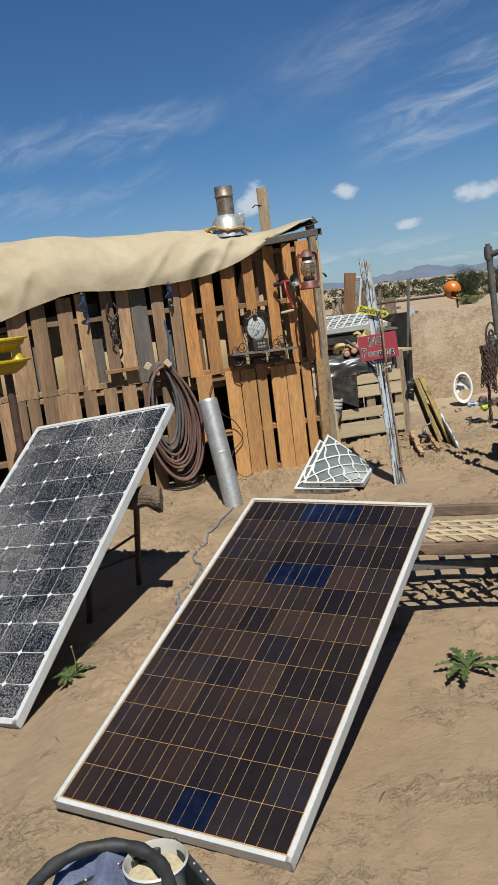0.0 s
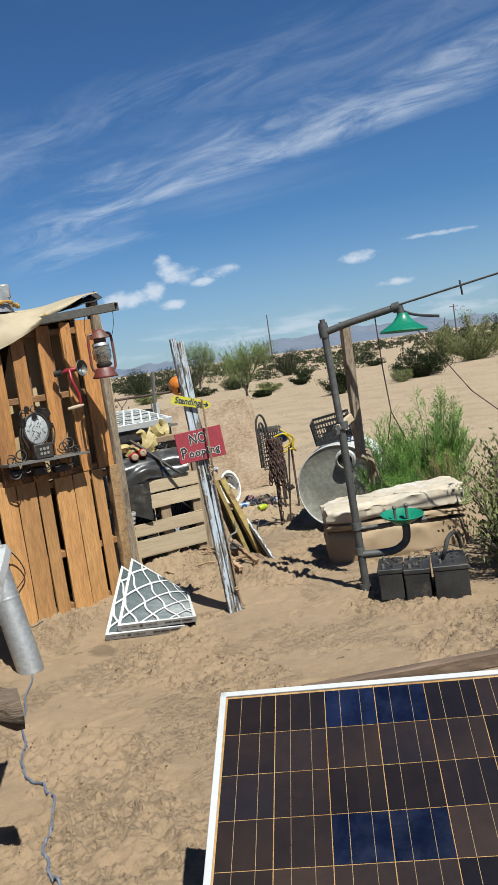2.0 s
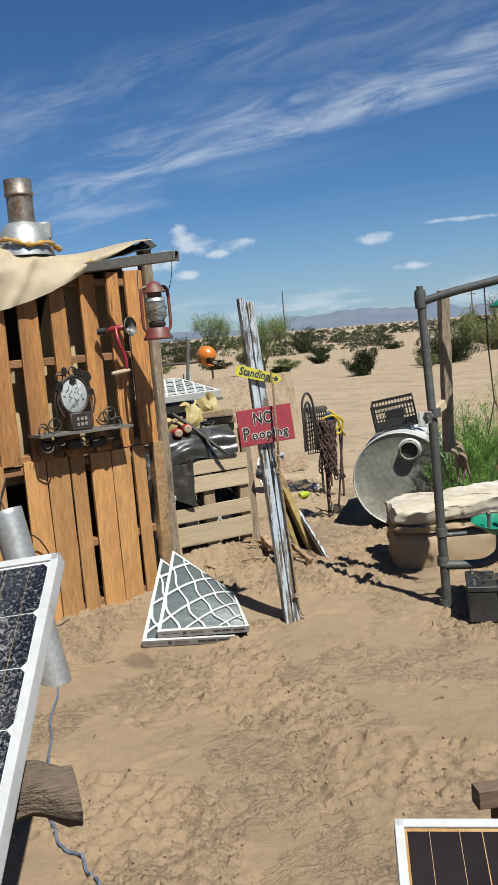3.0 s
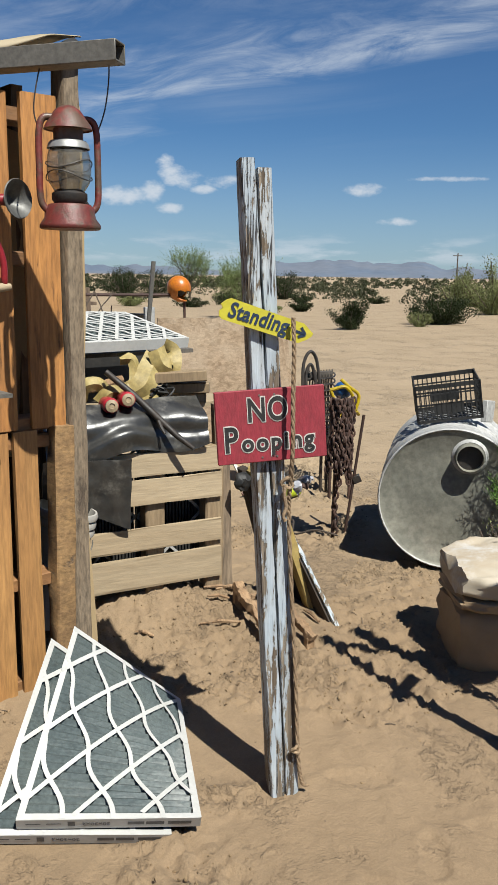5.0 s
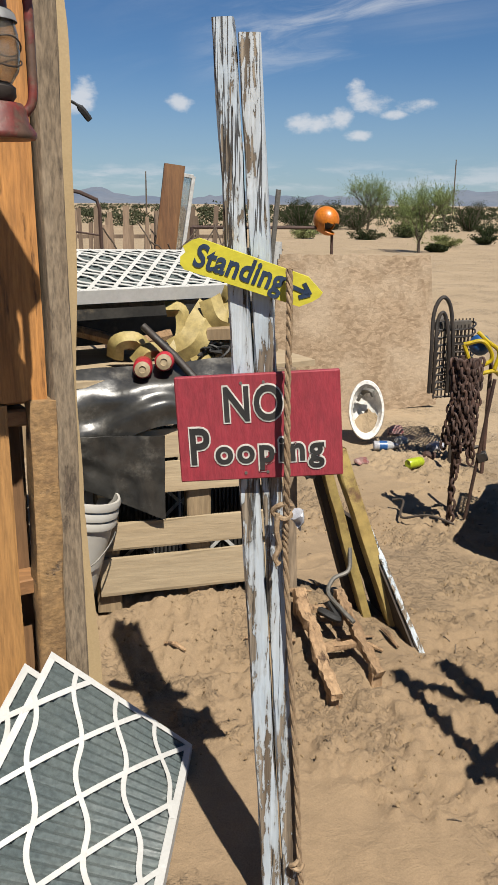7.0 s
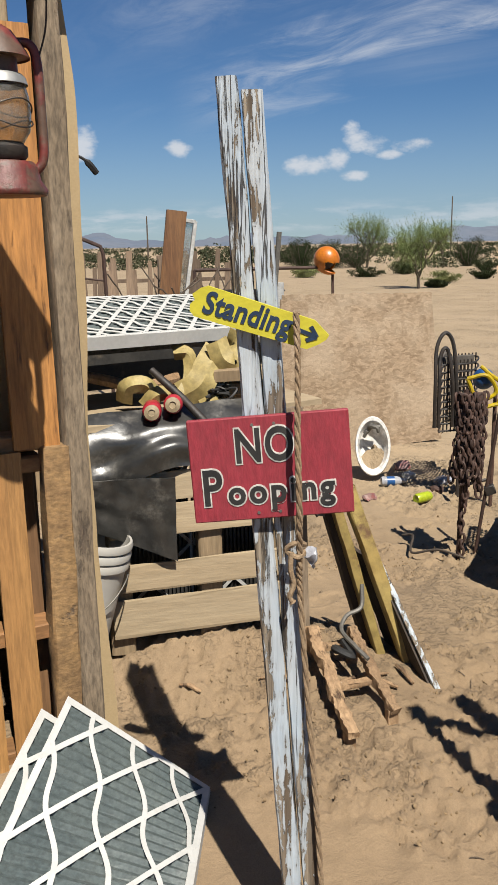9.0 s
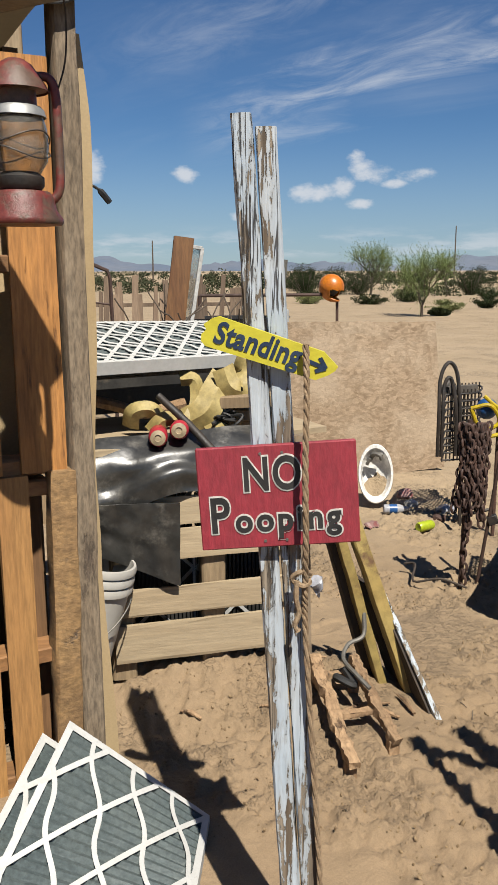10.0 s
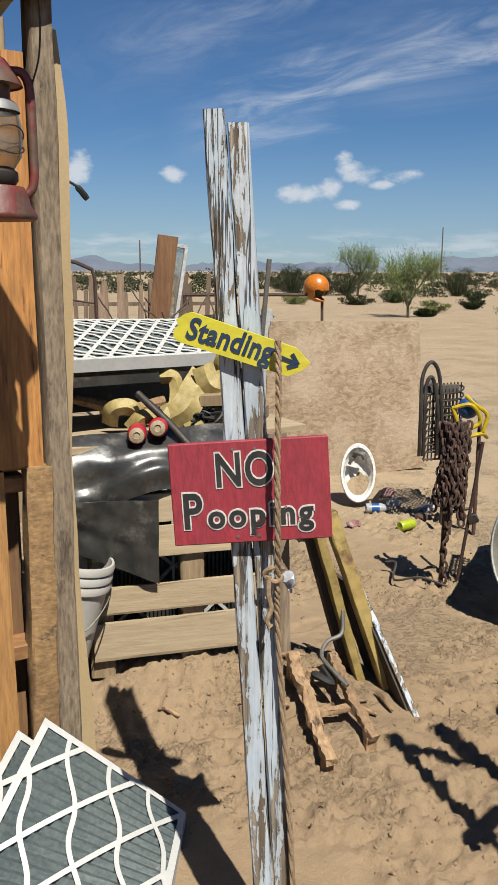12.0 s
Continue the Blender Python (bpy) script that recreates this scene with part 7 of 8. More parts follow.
def driftwood_frame():
    t = thing("driftwood_rack", "eroded orange driftwood pieces joined by rungs", "driftwood", m=(1.45, 7.8, 0.1))
    for k, (a, b, w) in enumerate((((1.402, 7.98, 0.185), (1.388, 7.46, 0.075), 0.050), ((1.542, 7.95, 0.180), (1.560, 7.55, 0.080), 0.042))):
        bm = B()
        rough_bar(bm, a, b, w * 0.88, 0.032, up=(0, 0, 1), cuts=40, amount=0.004, seed=k + 2, taper=0.85)
        for v in bm.verts:
            gnaw = max(0.0, noise.noise(v.co * 17 + Vector((k * 5, 0, 0))))
            v.co += noise.noise_vector(v.co * 8) * 0.010 + noise.noise_vector(v.co * 30) * 0.007 + noise.noise_vector(v.co * 85) * 0.005 - Vector((0, 0, 0.022 * gnaw))
        part("side_piece", bm, M["drift"], t, smooth=False)
    for a, b in (((1.39, 7.70, 0.105), (1.555, 7.72, 0.10)), ((1.40, 7.90, 0.15), (1.545, 7.90, 0.145))):
        bm = B()
        rough_bar(bm, a, b, 0.030, 0.018, cuts=8, amount=0.006)
        part("rung", bm, M["drift"], t)
    for x, y, z in ((1.40, 7.96, 0.17), (1.54, 7.93, 0.165), (1.39, 7.50, 0.07), (1.56, 7.58, 0.075)):
        bm = B()
        rough_bar(bm, (x, y, ground_z(x, y) - 0.03), (x, y, z), 0.035, 0.03, up=(0, -1, 0), cuts=4, amount=0.004, seed=x)
        part("foot", bm, M["drift"], t, smooth=False)
    bm = B()
    tube(bm, curve_pts([(1.600, 8.00, 0.33), (1.588, 7.97, 0.255), (1.525, 7.95, 0.235), (1.492, 7.90, 0.205), (1.510, 7.80, 0.19), (1.535, 7.74, 0.17)], 7), 0.008, 7)
    solo("bent_rod", bm, M["steel_grey"], "bent grey iron rod lying over the driftwood", "rod")
    bm = B()
    tube(bm, curve_pts([(1.47, 7.88, 0.14), (1.45, 7.84, 0.17), (1.50, 7.80, 0.155), (1.49, 7.87, 0.18)], 6), 0.014, 7)
    solo("black_strap", bm, M["rubber"], "black strap looped over the driftwood", "strap")
    rnd = random.Random(17)
    for k in range(9):
        x, y = 1.2 + rnd.uniform(-.25, .55), 7.95 + rnd.uniform(-.25, .1)
        a = rnd.uniform(0, 3.14)
        L = rnd.uniform(0.06, 0.2)
        bm = B()
        p = on_ground(x, y, 0.012)
        q = on_ground(x + L * math.cos(a), y + L * math.sin(a) * 0.6, 0.015)
        tube(bm, [p, (p + q) / 2 + Vector((0, 0, 0.01)), q], [0.006, 0.009, 0.004], 6)
        solo("wood_scrap", bm, M["drift"], "small splintered wood scrap on the sand", "scrap", "wood scraps")


driftwood_frame()


def back_yard():
    bm = B()
    rough_bar(bm, (1.22, 12.0, 0.0), (1.46, 12.05, 1.82), 0.16, 0.045, up=(0, -1, 0), cuts=10, amount=0.004)
    solo("leaning_plank", bm, M["brown_z"], "wide brown plank standing at a slant", "plank", smooth=False)
    w = thing("window_frame", "peeling white wooden window frame leaning behind a plank", "window frame", m=(1.5, 12.3, 0.9))
    q = [Vector((1.30, 12.2, 0.75)), Vector((1.46, 12.2, 0.72)), Vector((1.64, 12.3, 1.74)), Vector((1.50, 12.3, 1.76))]
    for a, b in zip(q, q[1:] + q[:1]):
        bm = B()
        bar(bm, a, b, 0.03, 0.045, up=(0, -1, 0))
        part("frame_bar", bm, M["drum_white"], w, smooth=False)
    bm = B()
    f = bm.faces.new([bm.verts.new(p + Vector((0, 0.01, 0))) for p in q])
    bmesh.ops.solidify(bm, geom=[f], thickness=0.004)
    pane = part("pane", bm, M["lamp_glass"], w, "dusty glass pane", smooth=False)
    bm = B()
    bar(bm, (1.38, 12.2, -0.02), (1.40, 12.22, 0.8), 0.05, 0.05, up=(0, -1, 0))
    part("stand", bm, M["drum_white"], w, smooth=False)
    f = thing("picket_fence", "bleached uneven picket fence across the yard", "fence", m=(1.8, 17, 0.5))
    rnd = random.Random(21)
    x = -1.6
    while x < 3.0:
        h = 1.42 + rnd.uniform(-0.20, 0.18) - 0.10 * (1.55 < x < 2.0)
        wd = rnd.uniform(0.05, 0.085)
        bm = B()
        rough_bar(bm, (x, 17 + rnd.uniform(-.03, .03), -0.1), (x + rnd.uniform(-.10, .10), 17, h), wd, 0.02, up=(0, -1, 0), cuts=3, amount=0.006, seed=x)
        if rnd.random() < 0.93:
            part("picket", bm, M["picket"], f, smooth=False)
        else:
            bm.free()
        x += wd + rnd.uniform(0.012, 0.05)
    for z in (0.45, 1.1):
        bm = B()
        bar(bm, (-1.7, 17.03, z), (3.0, 17.03, z), 0.03, 0.05)
        part("fence_rail", bm, M["picket"], f, smooth=False)
    d = thing("gate_hoop", "dark bent iron gate hoop by the fence", "gate", m=(0.7, 14, 0.5))
    bm = B()
    tube(bm, [(0.40, 14.0, 1.70), (0.755, 14.0, 1.63), (0.915, 14.0, 1.56), (0.94, 14.0, 1.48), (0.965, 14.0, 0.0)], 0.020, 7)
    for za, zb in ((1.30, 1.22), (1.0, 0.93), (0.62, 0.58)):
        tube(bm, [(0.40, 14.0, za), (0.95, 14.0, zb)], 0.010, 6)
    tube(bm, [(0.40, 14.0, 1.70), (0.40, 14.0, 0.0)], 0.020, 7)
    part("hoop", bm, M["rust"], d)
    t = thing("metal_trough", "dark metal trough behind the workbench", "trough", m=(1.9, 12.6, 0.8))
    bm = B()
    lathe(bm, [(0, 0.0), (0.50, 0.0), (0.52, 1.10), (0.54, 1.12), (0.50, 1.12), (0.48, 0.02)], Matrix.Translation((2.0, 12.9, 0.02)) @ Matrix.Diagonal((1, 0.6, 1, 1)), 28)
    part("wall", bm, M["battery"], t)
    rnd = random.Random(2)
    bm = B()
    for k in range(26):
        a = Vector((1.15 + rnd.uniform(-0.15, 0.75), 11.9 + rnd.uniform(-.2, .5), 0.9 + rnd.uniform(0, .2)))
        tube(bm, curve_pts([a - Vector((0, 0, 0.9)), a, a + Vector((rnd.uniform(-.2, .25), rnd.uniform(-.1, .1), rnd.uniform(0.05, 0.4)))], 4), 0.006, 5)
    solo("dry_stalks", bm, M["twig"], "dry bare stalks standing behind the bench", "stalks", kind="stuff")
    h = thing("helmet_stand", "orange motorcycle helmet on an iron pole", "helmet", m=(3.6, 15, 0.0))
    bm = B()
    tube(bm, [(3.665, 15.0, -0.05), (3.645, 15.0, 1.22)], 0.018, 8)
    part("pole", bm, M["rust"], h)
    # full-face shell, nodding forward, with an open visor
    c = Vector((3.572, 15.0, 1.365))
    pose_h = Matrix.Translation(c) @ Matrix.Rotation(radians(-48), 4, "Z") @ Matrix.Rotation(radians(26), 4, "Y")
    bm = B()
    nu, nv = 44, 30
    grid = []
    for j in range(nv + 1):
        el = math.pi * (j / nv - 0.5)
        row = []
        for i in range(nu):
            a = 2 * math.pi * i / nu
            q = Vector((0.158 * math.cos(a) * math.cos(el), 0.140 * math.sin(a) * math.cos(el), 0.152 * math.sin(el)))
            front = max(0.0, math.cos(a)) * math.cos(el)
            if q.z < 0:
                q.x += 0.055 * front * step(0.0, -0.09, q.z)
                q.y *= 1 - 0.22 * step(0.0, -0.12, q.z)
                q.z *= 1.12
            row.append(bm.verts.new(pose_h @ q))
        grid.append(row)
    shell_faces = []
    for j in range(4, nv):
        for i in range(nu):
            a = (2 * math.pi * (i + 0.5) / nu + math.pi) % (2 * math.pi) - math.pi
            el = 180 * ((j + 0.5) / nv - 0.5)
            if abs(a) < 1.12 and -36 < el < 10 - 14 * abs(a) ** 2 * 0.5:
                continue
            shell_faces.append(bm.faces.new((grid[j][i], grid[j][(i + 1) % nu], grid[j + 1][(i + 1) % nu], grid[j + 1][i])))
    bmesh.ops.remove_doubles(bm, verts=bm.verts, dist=1e-4)
    bmesh.ops.delete(bm, geom=[v for v in bm.verts if not v.link_faces], context="VERTS")
    bmesh.ops.recalc_face_normals(bm, faces=bm.faces)
    bmesh.ops.solidify(bm, geom=list(bm.faces), thickness=0.012)
    shell = part("shell", bm, M["orange"], h)
    bm = B()
    bmesh.ops.create_uvsphere(bm, u_segments=24, v_segments=16, radius=0.118, matrix=pose_h @ Matrix.Translation((-0.02, 0, 0)) @ Matrix.Diagonal((1, 0.95, 1, 1)))
    part("padding", bm, M["rubber"], shell, "black inner padding seen through the visor")
    bm = B()
    tube(bm, [(2.0, 15.05, 1.275), (3.62, 15.02, 1.275)], 0.020, 8)
    tube(bm, [(2.0, 15.05, 1.275), (2.0, 15.05, -0.05)], 0.020, 8)
    part("cross_bar", bm, M["rust"], h)
    bm = B()
    tube(bm, [(2.06, 11.75, 0.0), (2.20, 11.70, 1.64)], 0.02, 8)
    solo("leaning_pole", bm, M["steel_grey"], "thin grey pole standing at a slant", "pole")
    bm = B()
    rough_bar(bm, (2.30, 12.1, -0.05), (2.28, 12.1, 1.24), 0.09, 0.06, up=(0, -1, 0), cuts=5)
    solo("white_post", bm, M["drum_white"], "short white-painted post behind the board", "post", smooth=False)
    bm = B()
    rough_bar(bm, (1.72, 13.1, -0.05), (1.70, 13.1, 1.22), 0.13, 0.05, up=(0, -1, 0), cuts=5)
    solo("grey_post", bm, M["picket"], "short grey timber post behind the bench", "post", smooth=False)
    bm = B()
    tube(bm, curve_pts([(2.32, 11.8, 1.10), (2.55, 11.75, 1.12), (2.66, 11.72, 1.13), (2.78, 11.7, 1.06)], 5), 0.014, 6)
    tube(bm, [(2.35, 11.8, 0.0), (2.35, 11.8, 1.1)], 0.012, 6)
    solo("bent_bar", bm, M["rust"], "bent rusty bar above the board top", "bar")


back_yard()


def safety_shower():
    t = thing("safety_shower", "grey pipe safety shower with green head and eyewash bowl", "shower", m=(1.87, 6.43, 0.0))
    P = lambda *pts: [Vector(p) for p in pts]
    bm = B()
    tube(bm, P((1.875, 6.43, -0.08), (1.865, 6.44, 0.45), (1.855, 6.45, 1.13)), 0.026, 14)
    part("lower_pipe", bm, M["pipe"], t)
    bm = B()
    tube(bm, P((1.855, 6.45, 1.13), (1.835, 6.47, 1.78)), 0.024, 14)
    part("upper_pipe", bm, M["pipe"], t)
    bm = B()
    tube(bm, P((1.835, 6.47, 1.70), (1.834, 6.47, 1.76), (1.833, 6.47, 1.80)), [0.031, 0.034, 0.028], 14)
    tube(bm, P((1.833, 6.47, 1.80), (1.833, 6.47, 1.82)), 0.018, 8)
    part("tee", bm, M["pipe"], t)
    bm = B()
    tube(bm, P((1.84, 6.465, 1.735), (1.98, 6.36, 1.775), (2.21, 6.17, 1.825)), 0.023, 14)
    part("arm", bm, M["pipe"], t)
    bm = B()
    tube(bm, P((2.19, 6.185, 1.82), (2.225, 6.155, 1.828)), 0.032, 12)
    tube(bm, P((2.222, 6.158, 1.83), (2.228, 6.153, 1.775)), 0.026, 12)
    part("elbow", bm, M["pipe"], t)
    c = Vector((2.23, 6.15, 1.665))
    bm = B()
    lathe(bm, [(0.150, 0.0), (0.153, 0.006), (0.148, 0.012), (0.110, 0.035), (0.065, 0.065), (0.038, 0.10), (0.034, 0.118), (0, 0.12)], Matrix.Translation(c) @ Matrix.Rotation(radians(3), 4, "Y"), 36)
    lathe(bm, [(0.148, 0.002), (0.06, 0.02), (0, 0.022)], Matrix.Translation(c) @ Matrix.Rotation(radians(3), 4, "Y"), 36)
    part("shower_head", bm, M["green"], t, "green enamel shower head")
    for z, r in ((0.44, 0.034), (1.12, 0.034), (0.27, 0.034), (0.02, 0.033)):
        bm = B()
        tube(bm, P((1.866, 6.44, z - 0.025), (1.866, 6.44, z + 0.025)), r, 12)
        part("coupling", bm, M["pipe"], t)
    bm = B()
    tube(bm, P((1.86, 6.44, 1.105), (1.80, 6.41, 1.10), (1.775, 6.40, 1.10)), 0.016, 10)
    tube(bm, P((1.80, 6.41, 1.07), (1.80, 6.41, 1.13)), 0.02, 8)
    part("valve", bm, M["pipe"], t)
    bm = B()
    tube(bm, curve_pts([(1.87, 6.43, 0.245), (1.98, 6.36, 0.245), (2.06, 6.31, 0.255), (2.115, 6.27, 0.30), (2.13, 6.26, 0.36), (2.13, 6.26, 0.425)], 5), 0.026, 12)
    part("drain_pipe", bm, M["pipe"], t)
    bm = B()
    tube(bm, P((1.87, 6.43, 0.42), (2.05, 6.32, 0.43), (2.22, 6.20, 0.44)), 0.013, 10)
    tube(bm, P((2.20, 6.21, 0.44), (2.245, 6.185, 0.442)), 0.02, 8)
    part("supply_pipe", bm, M["pipe"], t)
    b = Vector((2.115, 6.27, 0.42))
    bm = B()
    lathe(bm, [(0.035, 0.0), (0.06, 0.015), (0.135, 0.065), (0.142, 0.072), (0.135, 0.074), (0.06, 0.026), (0, 0.018)], Matrix.Translation(b) @ Matrix.Rotation(radians(6), 4, "X"), 32)
    bowl = part("eyewash_bowl", bm, M["green"], t, "green enamel eyewash bowl")
    for dx in (-0.05, 0.04):
        bm = B()
        tube(bm, [b + Vector((dx, 0, 0.03)), b + Vector((dx, 0, 0.11))], 0.010, 8)
        bmesh.ops.create_uvsphere(bm, u_segments=12, v_segments=8, radius=0.015, matrix=Matrix.Translation(b + Vector((dx, 0, 0.12))))
        part("nozzle", bm, M["pipe"], bowl)
    bm = B()
    tube(bm, P((2.10, 6.26, 1.80), (2.11, 6.26, 1.45), (2.125, 6.25, 1.17)), 0.004, 6)
    tube(bm, P((2.125, 6.25, 1.17), (2.075, 6.25, 0.99), (2.20, 6.24, 0.985), (2.125, 6.25, 1.17)), 0.004, 6)
    part("pull_rod", bm, M["rust"], t, "thin rod with a triangular pull handle")
    bm = B()
    rough_bar(bm, (2.075, 6.62, 0.86), (2.02, 6.52, 1.79), 0.036, 0.075, up=(0.95, 0.3, 0), cuts=14, amount=0.004)
    part("brace_board", bm, M["grey_timber"], t, "grey timber brace board", smooth=False)
    bm = B()
    bar(bm, (1.80, 6.43, 1.09), (1.96, 6.48, 1.16), 0.03, 0.05)
    part("cleat", bm, M["pale"], t, smooth=False)
    bm = B()
    rnd = random.Random(6)
    for k in range(5):
        p = Vector((2.02 + rnd.uniform(-.02, .05), 6.50 + rnd.uniform(-.03, .03), 0.92 - 0.02 * k))
        tube(bm, curve_pts([p, p + Vector((0.02, -0.02, -0.02)), p + Vector((0.03 + 0.006 * k, rnd.uniform(-.02, .02), -0.08)), p + Vector((0.05 + rnd.uniform(-.05, .05), 0.01, -0.15 - rnd.uniform(0, .1)))], 4), [0.016, 0.015, 0.014, 0.014, 0.013, 0.012, 0.012, 0.011, 0.010, 0.010, 0.008, 0.006, 0.004], 6)
    part("tied_rag", bm, M["post"], t, "grey frayed rags tied to the board")
    bm = B()
    pts = [Vector((2.225, 6.155, 1.83)), Vector((2.36, 6.05, 1.74))]
    tube(bm, curve_pts([(2.23, 6.15, 1.80), (2.30, 6.10, 1.76), (2.42, 6.02, 1.73)], 5), 0.009, 6)
    part("cord_end", bm, M["rubber"], t)
    line = thing("clothes_line", "black line strung from the shower arm", "line", m=(2.2, 6.15, 1.8))
    a, b2 = Vector((2.21, 6.17, 1.835)), Vector((9.2, 3.2, 3.3))
    bm = B()
    tube(bm, [a.lerp(b2, f) - Vector((0, 0, 0.25 * f * (1 - f))) for f in np.linspace(0, 1, 30)], 0.007, 6)
    part("cord", bm, M["rubber"], line)
    bm = B()
    q = a.lerp(b2, 0.055)
    bar(bm, q + Vector((0, 0, 0.02)), q - Vector((-0.01, 0, 0.075)), 0.010, 0.012, up=(1, 0, 0))
    part("peg", bm, M["rubber"], line)
    bm = B()
    tube(bm, [b2, Vector((9.3, 3.15, -0.1))], 0.05, 10)
    part("end_pole", bm, M["pipe"], line)
    bm = B()
    tube(bm, [Vector((2.50, 6.55, 1.80)), Vector((2.85, 6.35, 1.20)), Vector((3.5, 6.1, 0.55))], 0.004, 6)
    solo("guy_wire", bm, M["rust"], "thin rusty guy wire slanting to the ground", "wire")


safety_shower()


def canvas_bolster():
    """The long tan canvas bundle beside the shower."""
    t = thing("canvas_bundle", "sun-bleached tan canvas bundle with crumpled top", "bundle", m=(2.4, 6.9, 0.0))
    o, d = Vector((2.03, 7.18, 0.0)), Vector((0.93, -0.37, 0)).normalized()
    n = Vector((0.37, 0.93, 0)).normalized()
    L, W2 = 1.06, 0.44

    def body(z0, z1, bulge, top):
        bm = B()
        nu, ns = 44, 56
        rows = []
        for i in range(nu + 1):
            u = i / nu
            row = []
            endk = min(1.0, 0.82 + 2.6 * u) * min(1.0, 0.86 + 2.0 * (1 - u))
            for k in range(ns):
                a = 2 * math.pi * k / ns
                cx, cz = math.cos(a), math.sin(a)
                e = 0.42
                x = math.copysign(abs(cx) ** e, cx)
                z = math.copysign(abs(cz) ** e, cz)
                hgt = (z1 - z0) / 2
                rise = (0.075 * u) if top and z > 0 else 0.03 * u * (1 if top else 0)
                q = o + d * (u * L) + n * (W2 / 2 + x * W2 / 2 * endk * bulge) + Vector((0, 0, (z0 + z1) / 2 + z * hgt * endk + rise))
                amp = 0.024 if (top and z > 0.3) else 0.014
                q += noise.noise_vector(Vector((u * 7, x * 2, z * 2 + z0 * 9))) * amp + noise.noise_vector(Vector((u * 20, x * 6, z * 4))) * amp * 0.45
                row.append(bm.verts.new(q))
            rows.append(row)
        for r0, r1 in zip(rows, rows[1:]):
            for k in range(ns):
                bm.faces.new((r0[k], r0[(k + 1) % ns], r1[(k + 1) % ns], r1[k]))
        for r in (rows[0], rows[-1]):
            c = bm.verts.new(sum((v.co for v in r), Vector()) / ns + d * (-0.012 if r is rows[0] else 0.03))
            for k in range(ns):
                bm.faces.new((c, r[k], r[(k + 1) % ns]))
        bmesh.ops.recalc_face_normals(bm, faces=bm.faces)
        return bm

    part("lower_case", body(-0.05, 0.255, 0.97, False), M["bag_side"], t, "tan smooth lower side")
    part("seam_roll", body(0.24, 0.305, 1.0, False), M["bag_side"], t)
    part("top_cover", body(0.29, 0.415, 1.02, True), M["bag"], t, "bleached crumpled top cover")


canvas_bolster()


def batteries():
    def battery(label, m, w=0.175, dp=0.29, h=0.20):
        t = thing("car_battery", label, "battery", "old batteries", m)
        bm = B()
        box(bm, (w, dp, h - 0.03), Matrix.Translation((0, 0, (h - 0.03) / 2)), 0.005)
        part("case", bm, M["battery"], t, local=True, smooth=False)
        bm = B()
        box(bm, (w + 0.008, dp + 0.008, 0.03), Matrix.Translation((0, 0, h - 0.016)), 0.004)
        lid = part("lid", bm, M["battery"], t, local=True, smooth=False)
        for sy in (-0.1, 0.1):
            bm = B()
            lathe(bm, [(0, 0.025), (0.009, 0.025), (0.011, 0.0)], Matrix.Translation((-w * 0.28, sy, h - 0.001)), 12)
            part("terminal", bm, M["steel_grey"], lid, local=True)
        for k in range(3):
            bm = B()
            lathe(bm, [(0, 0.008), (0.016, 0.008), (0.018, 0.0)], Matrix.Translation((w * 0.15, -0.09 + 0.09 * k, h - 0.001)), 12)
            part("vent_cap", bm, M["rubber"], lid, local=True)
        return t

    battery("dusty black lead battery on the sand", pose(1.945, 6.21, ground_z(1.95, 6.2) - 0.02, 0, 0, -34), 0.15)
    battery("dusty black lead battery beside another", pose(2.08, 6.11, ground_z(2.1, 6.1) - 0.02, 0, 0, -35), 0.16)
    battery("large dusty black battery with a cable loop", pose(2.25, 6.0, ground_z(2.3, 6.0) - 0.02, 0, 0, -33), 0.21, 0.36, 0.22)
    bm = B()
    tube(bm, curve_pts([(2.20, 6.00, 0.21), (2.21, 5.97, 0.27), (2.26, 5.99, 0.34), (2.33, 6.02, 0.355), (2.38, 6.05, 0.30), (2.40, 6.06, 0.23)], 6), 0.013, 8)
    solo("battery_cable", bm, M["rubber"], "black cable looped over a battery", "cable")
    bm = B()
    rnd = random.Random(14)
    for k in range(30):
        p = Vector((1.9 + rnd.uniform(0, .55), 6.3 - rnd.uniform(0, .25), 0.20 + rnd.uniform(0.0, .03)))
        tube(bm, [p, p + Vector((rnd.uniform(-.06, .06), rnd.uniform(-.04, .04), rnd.uniform(-.01, .02)))], 0.004, 4)
    solo("dry_litter", bm, M["twig"], "dry twigs scattered on the batteries", "twigs", kind="stuff")


batteries()


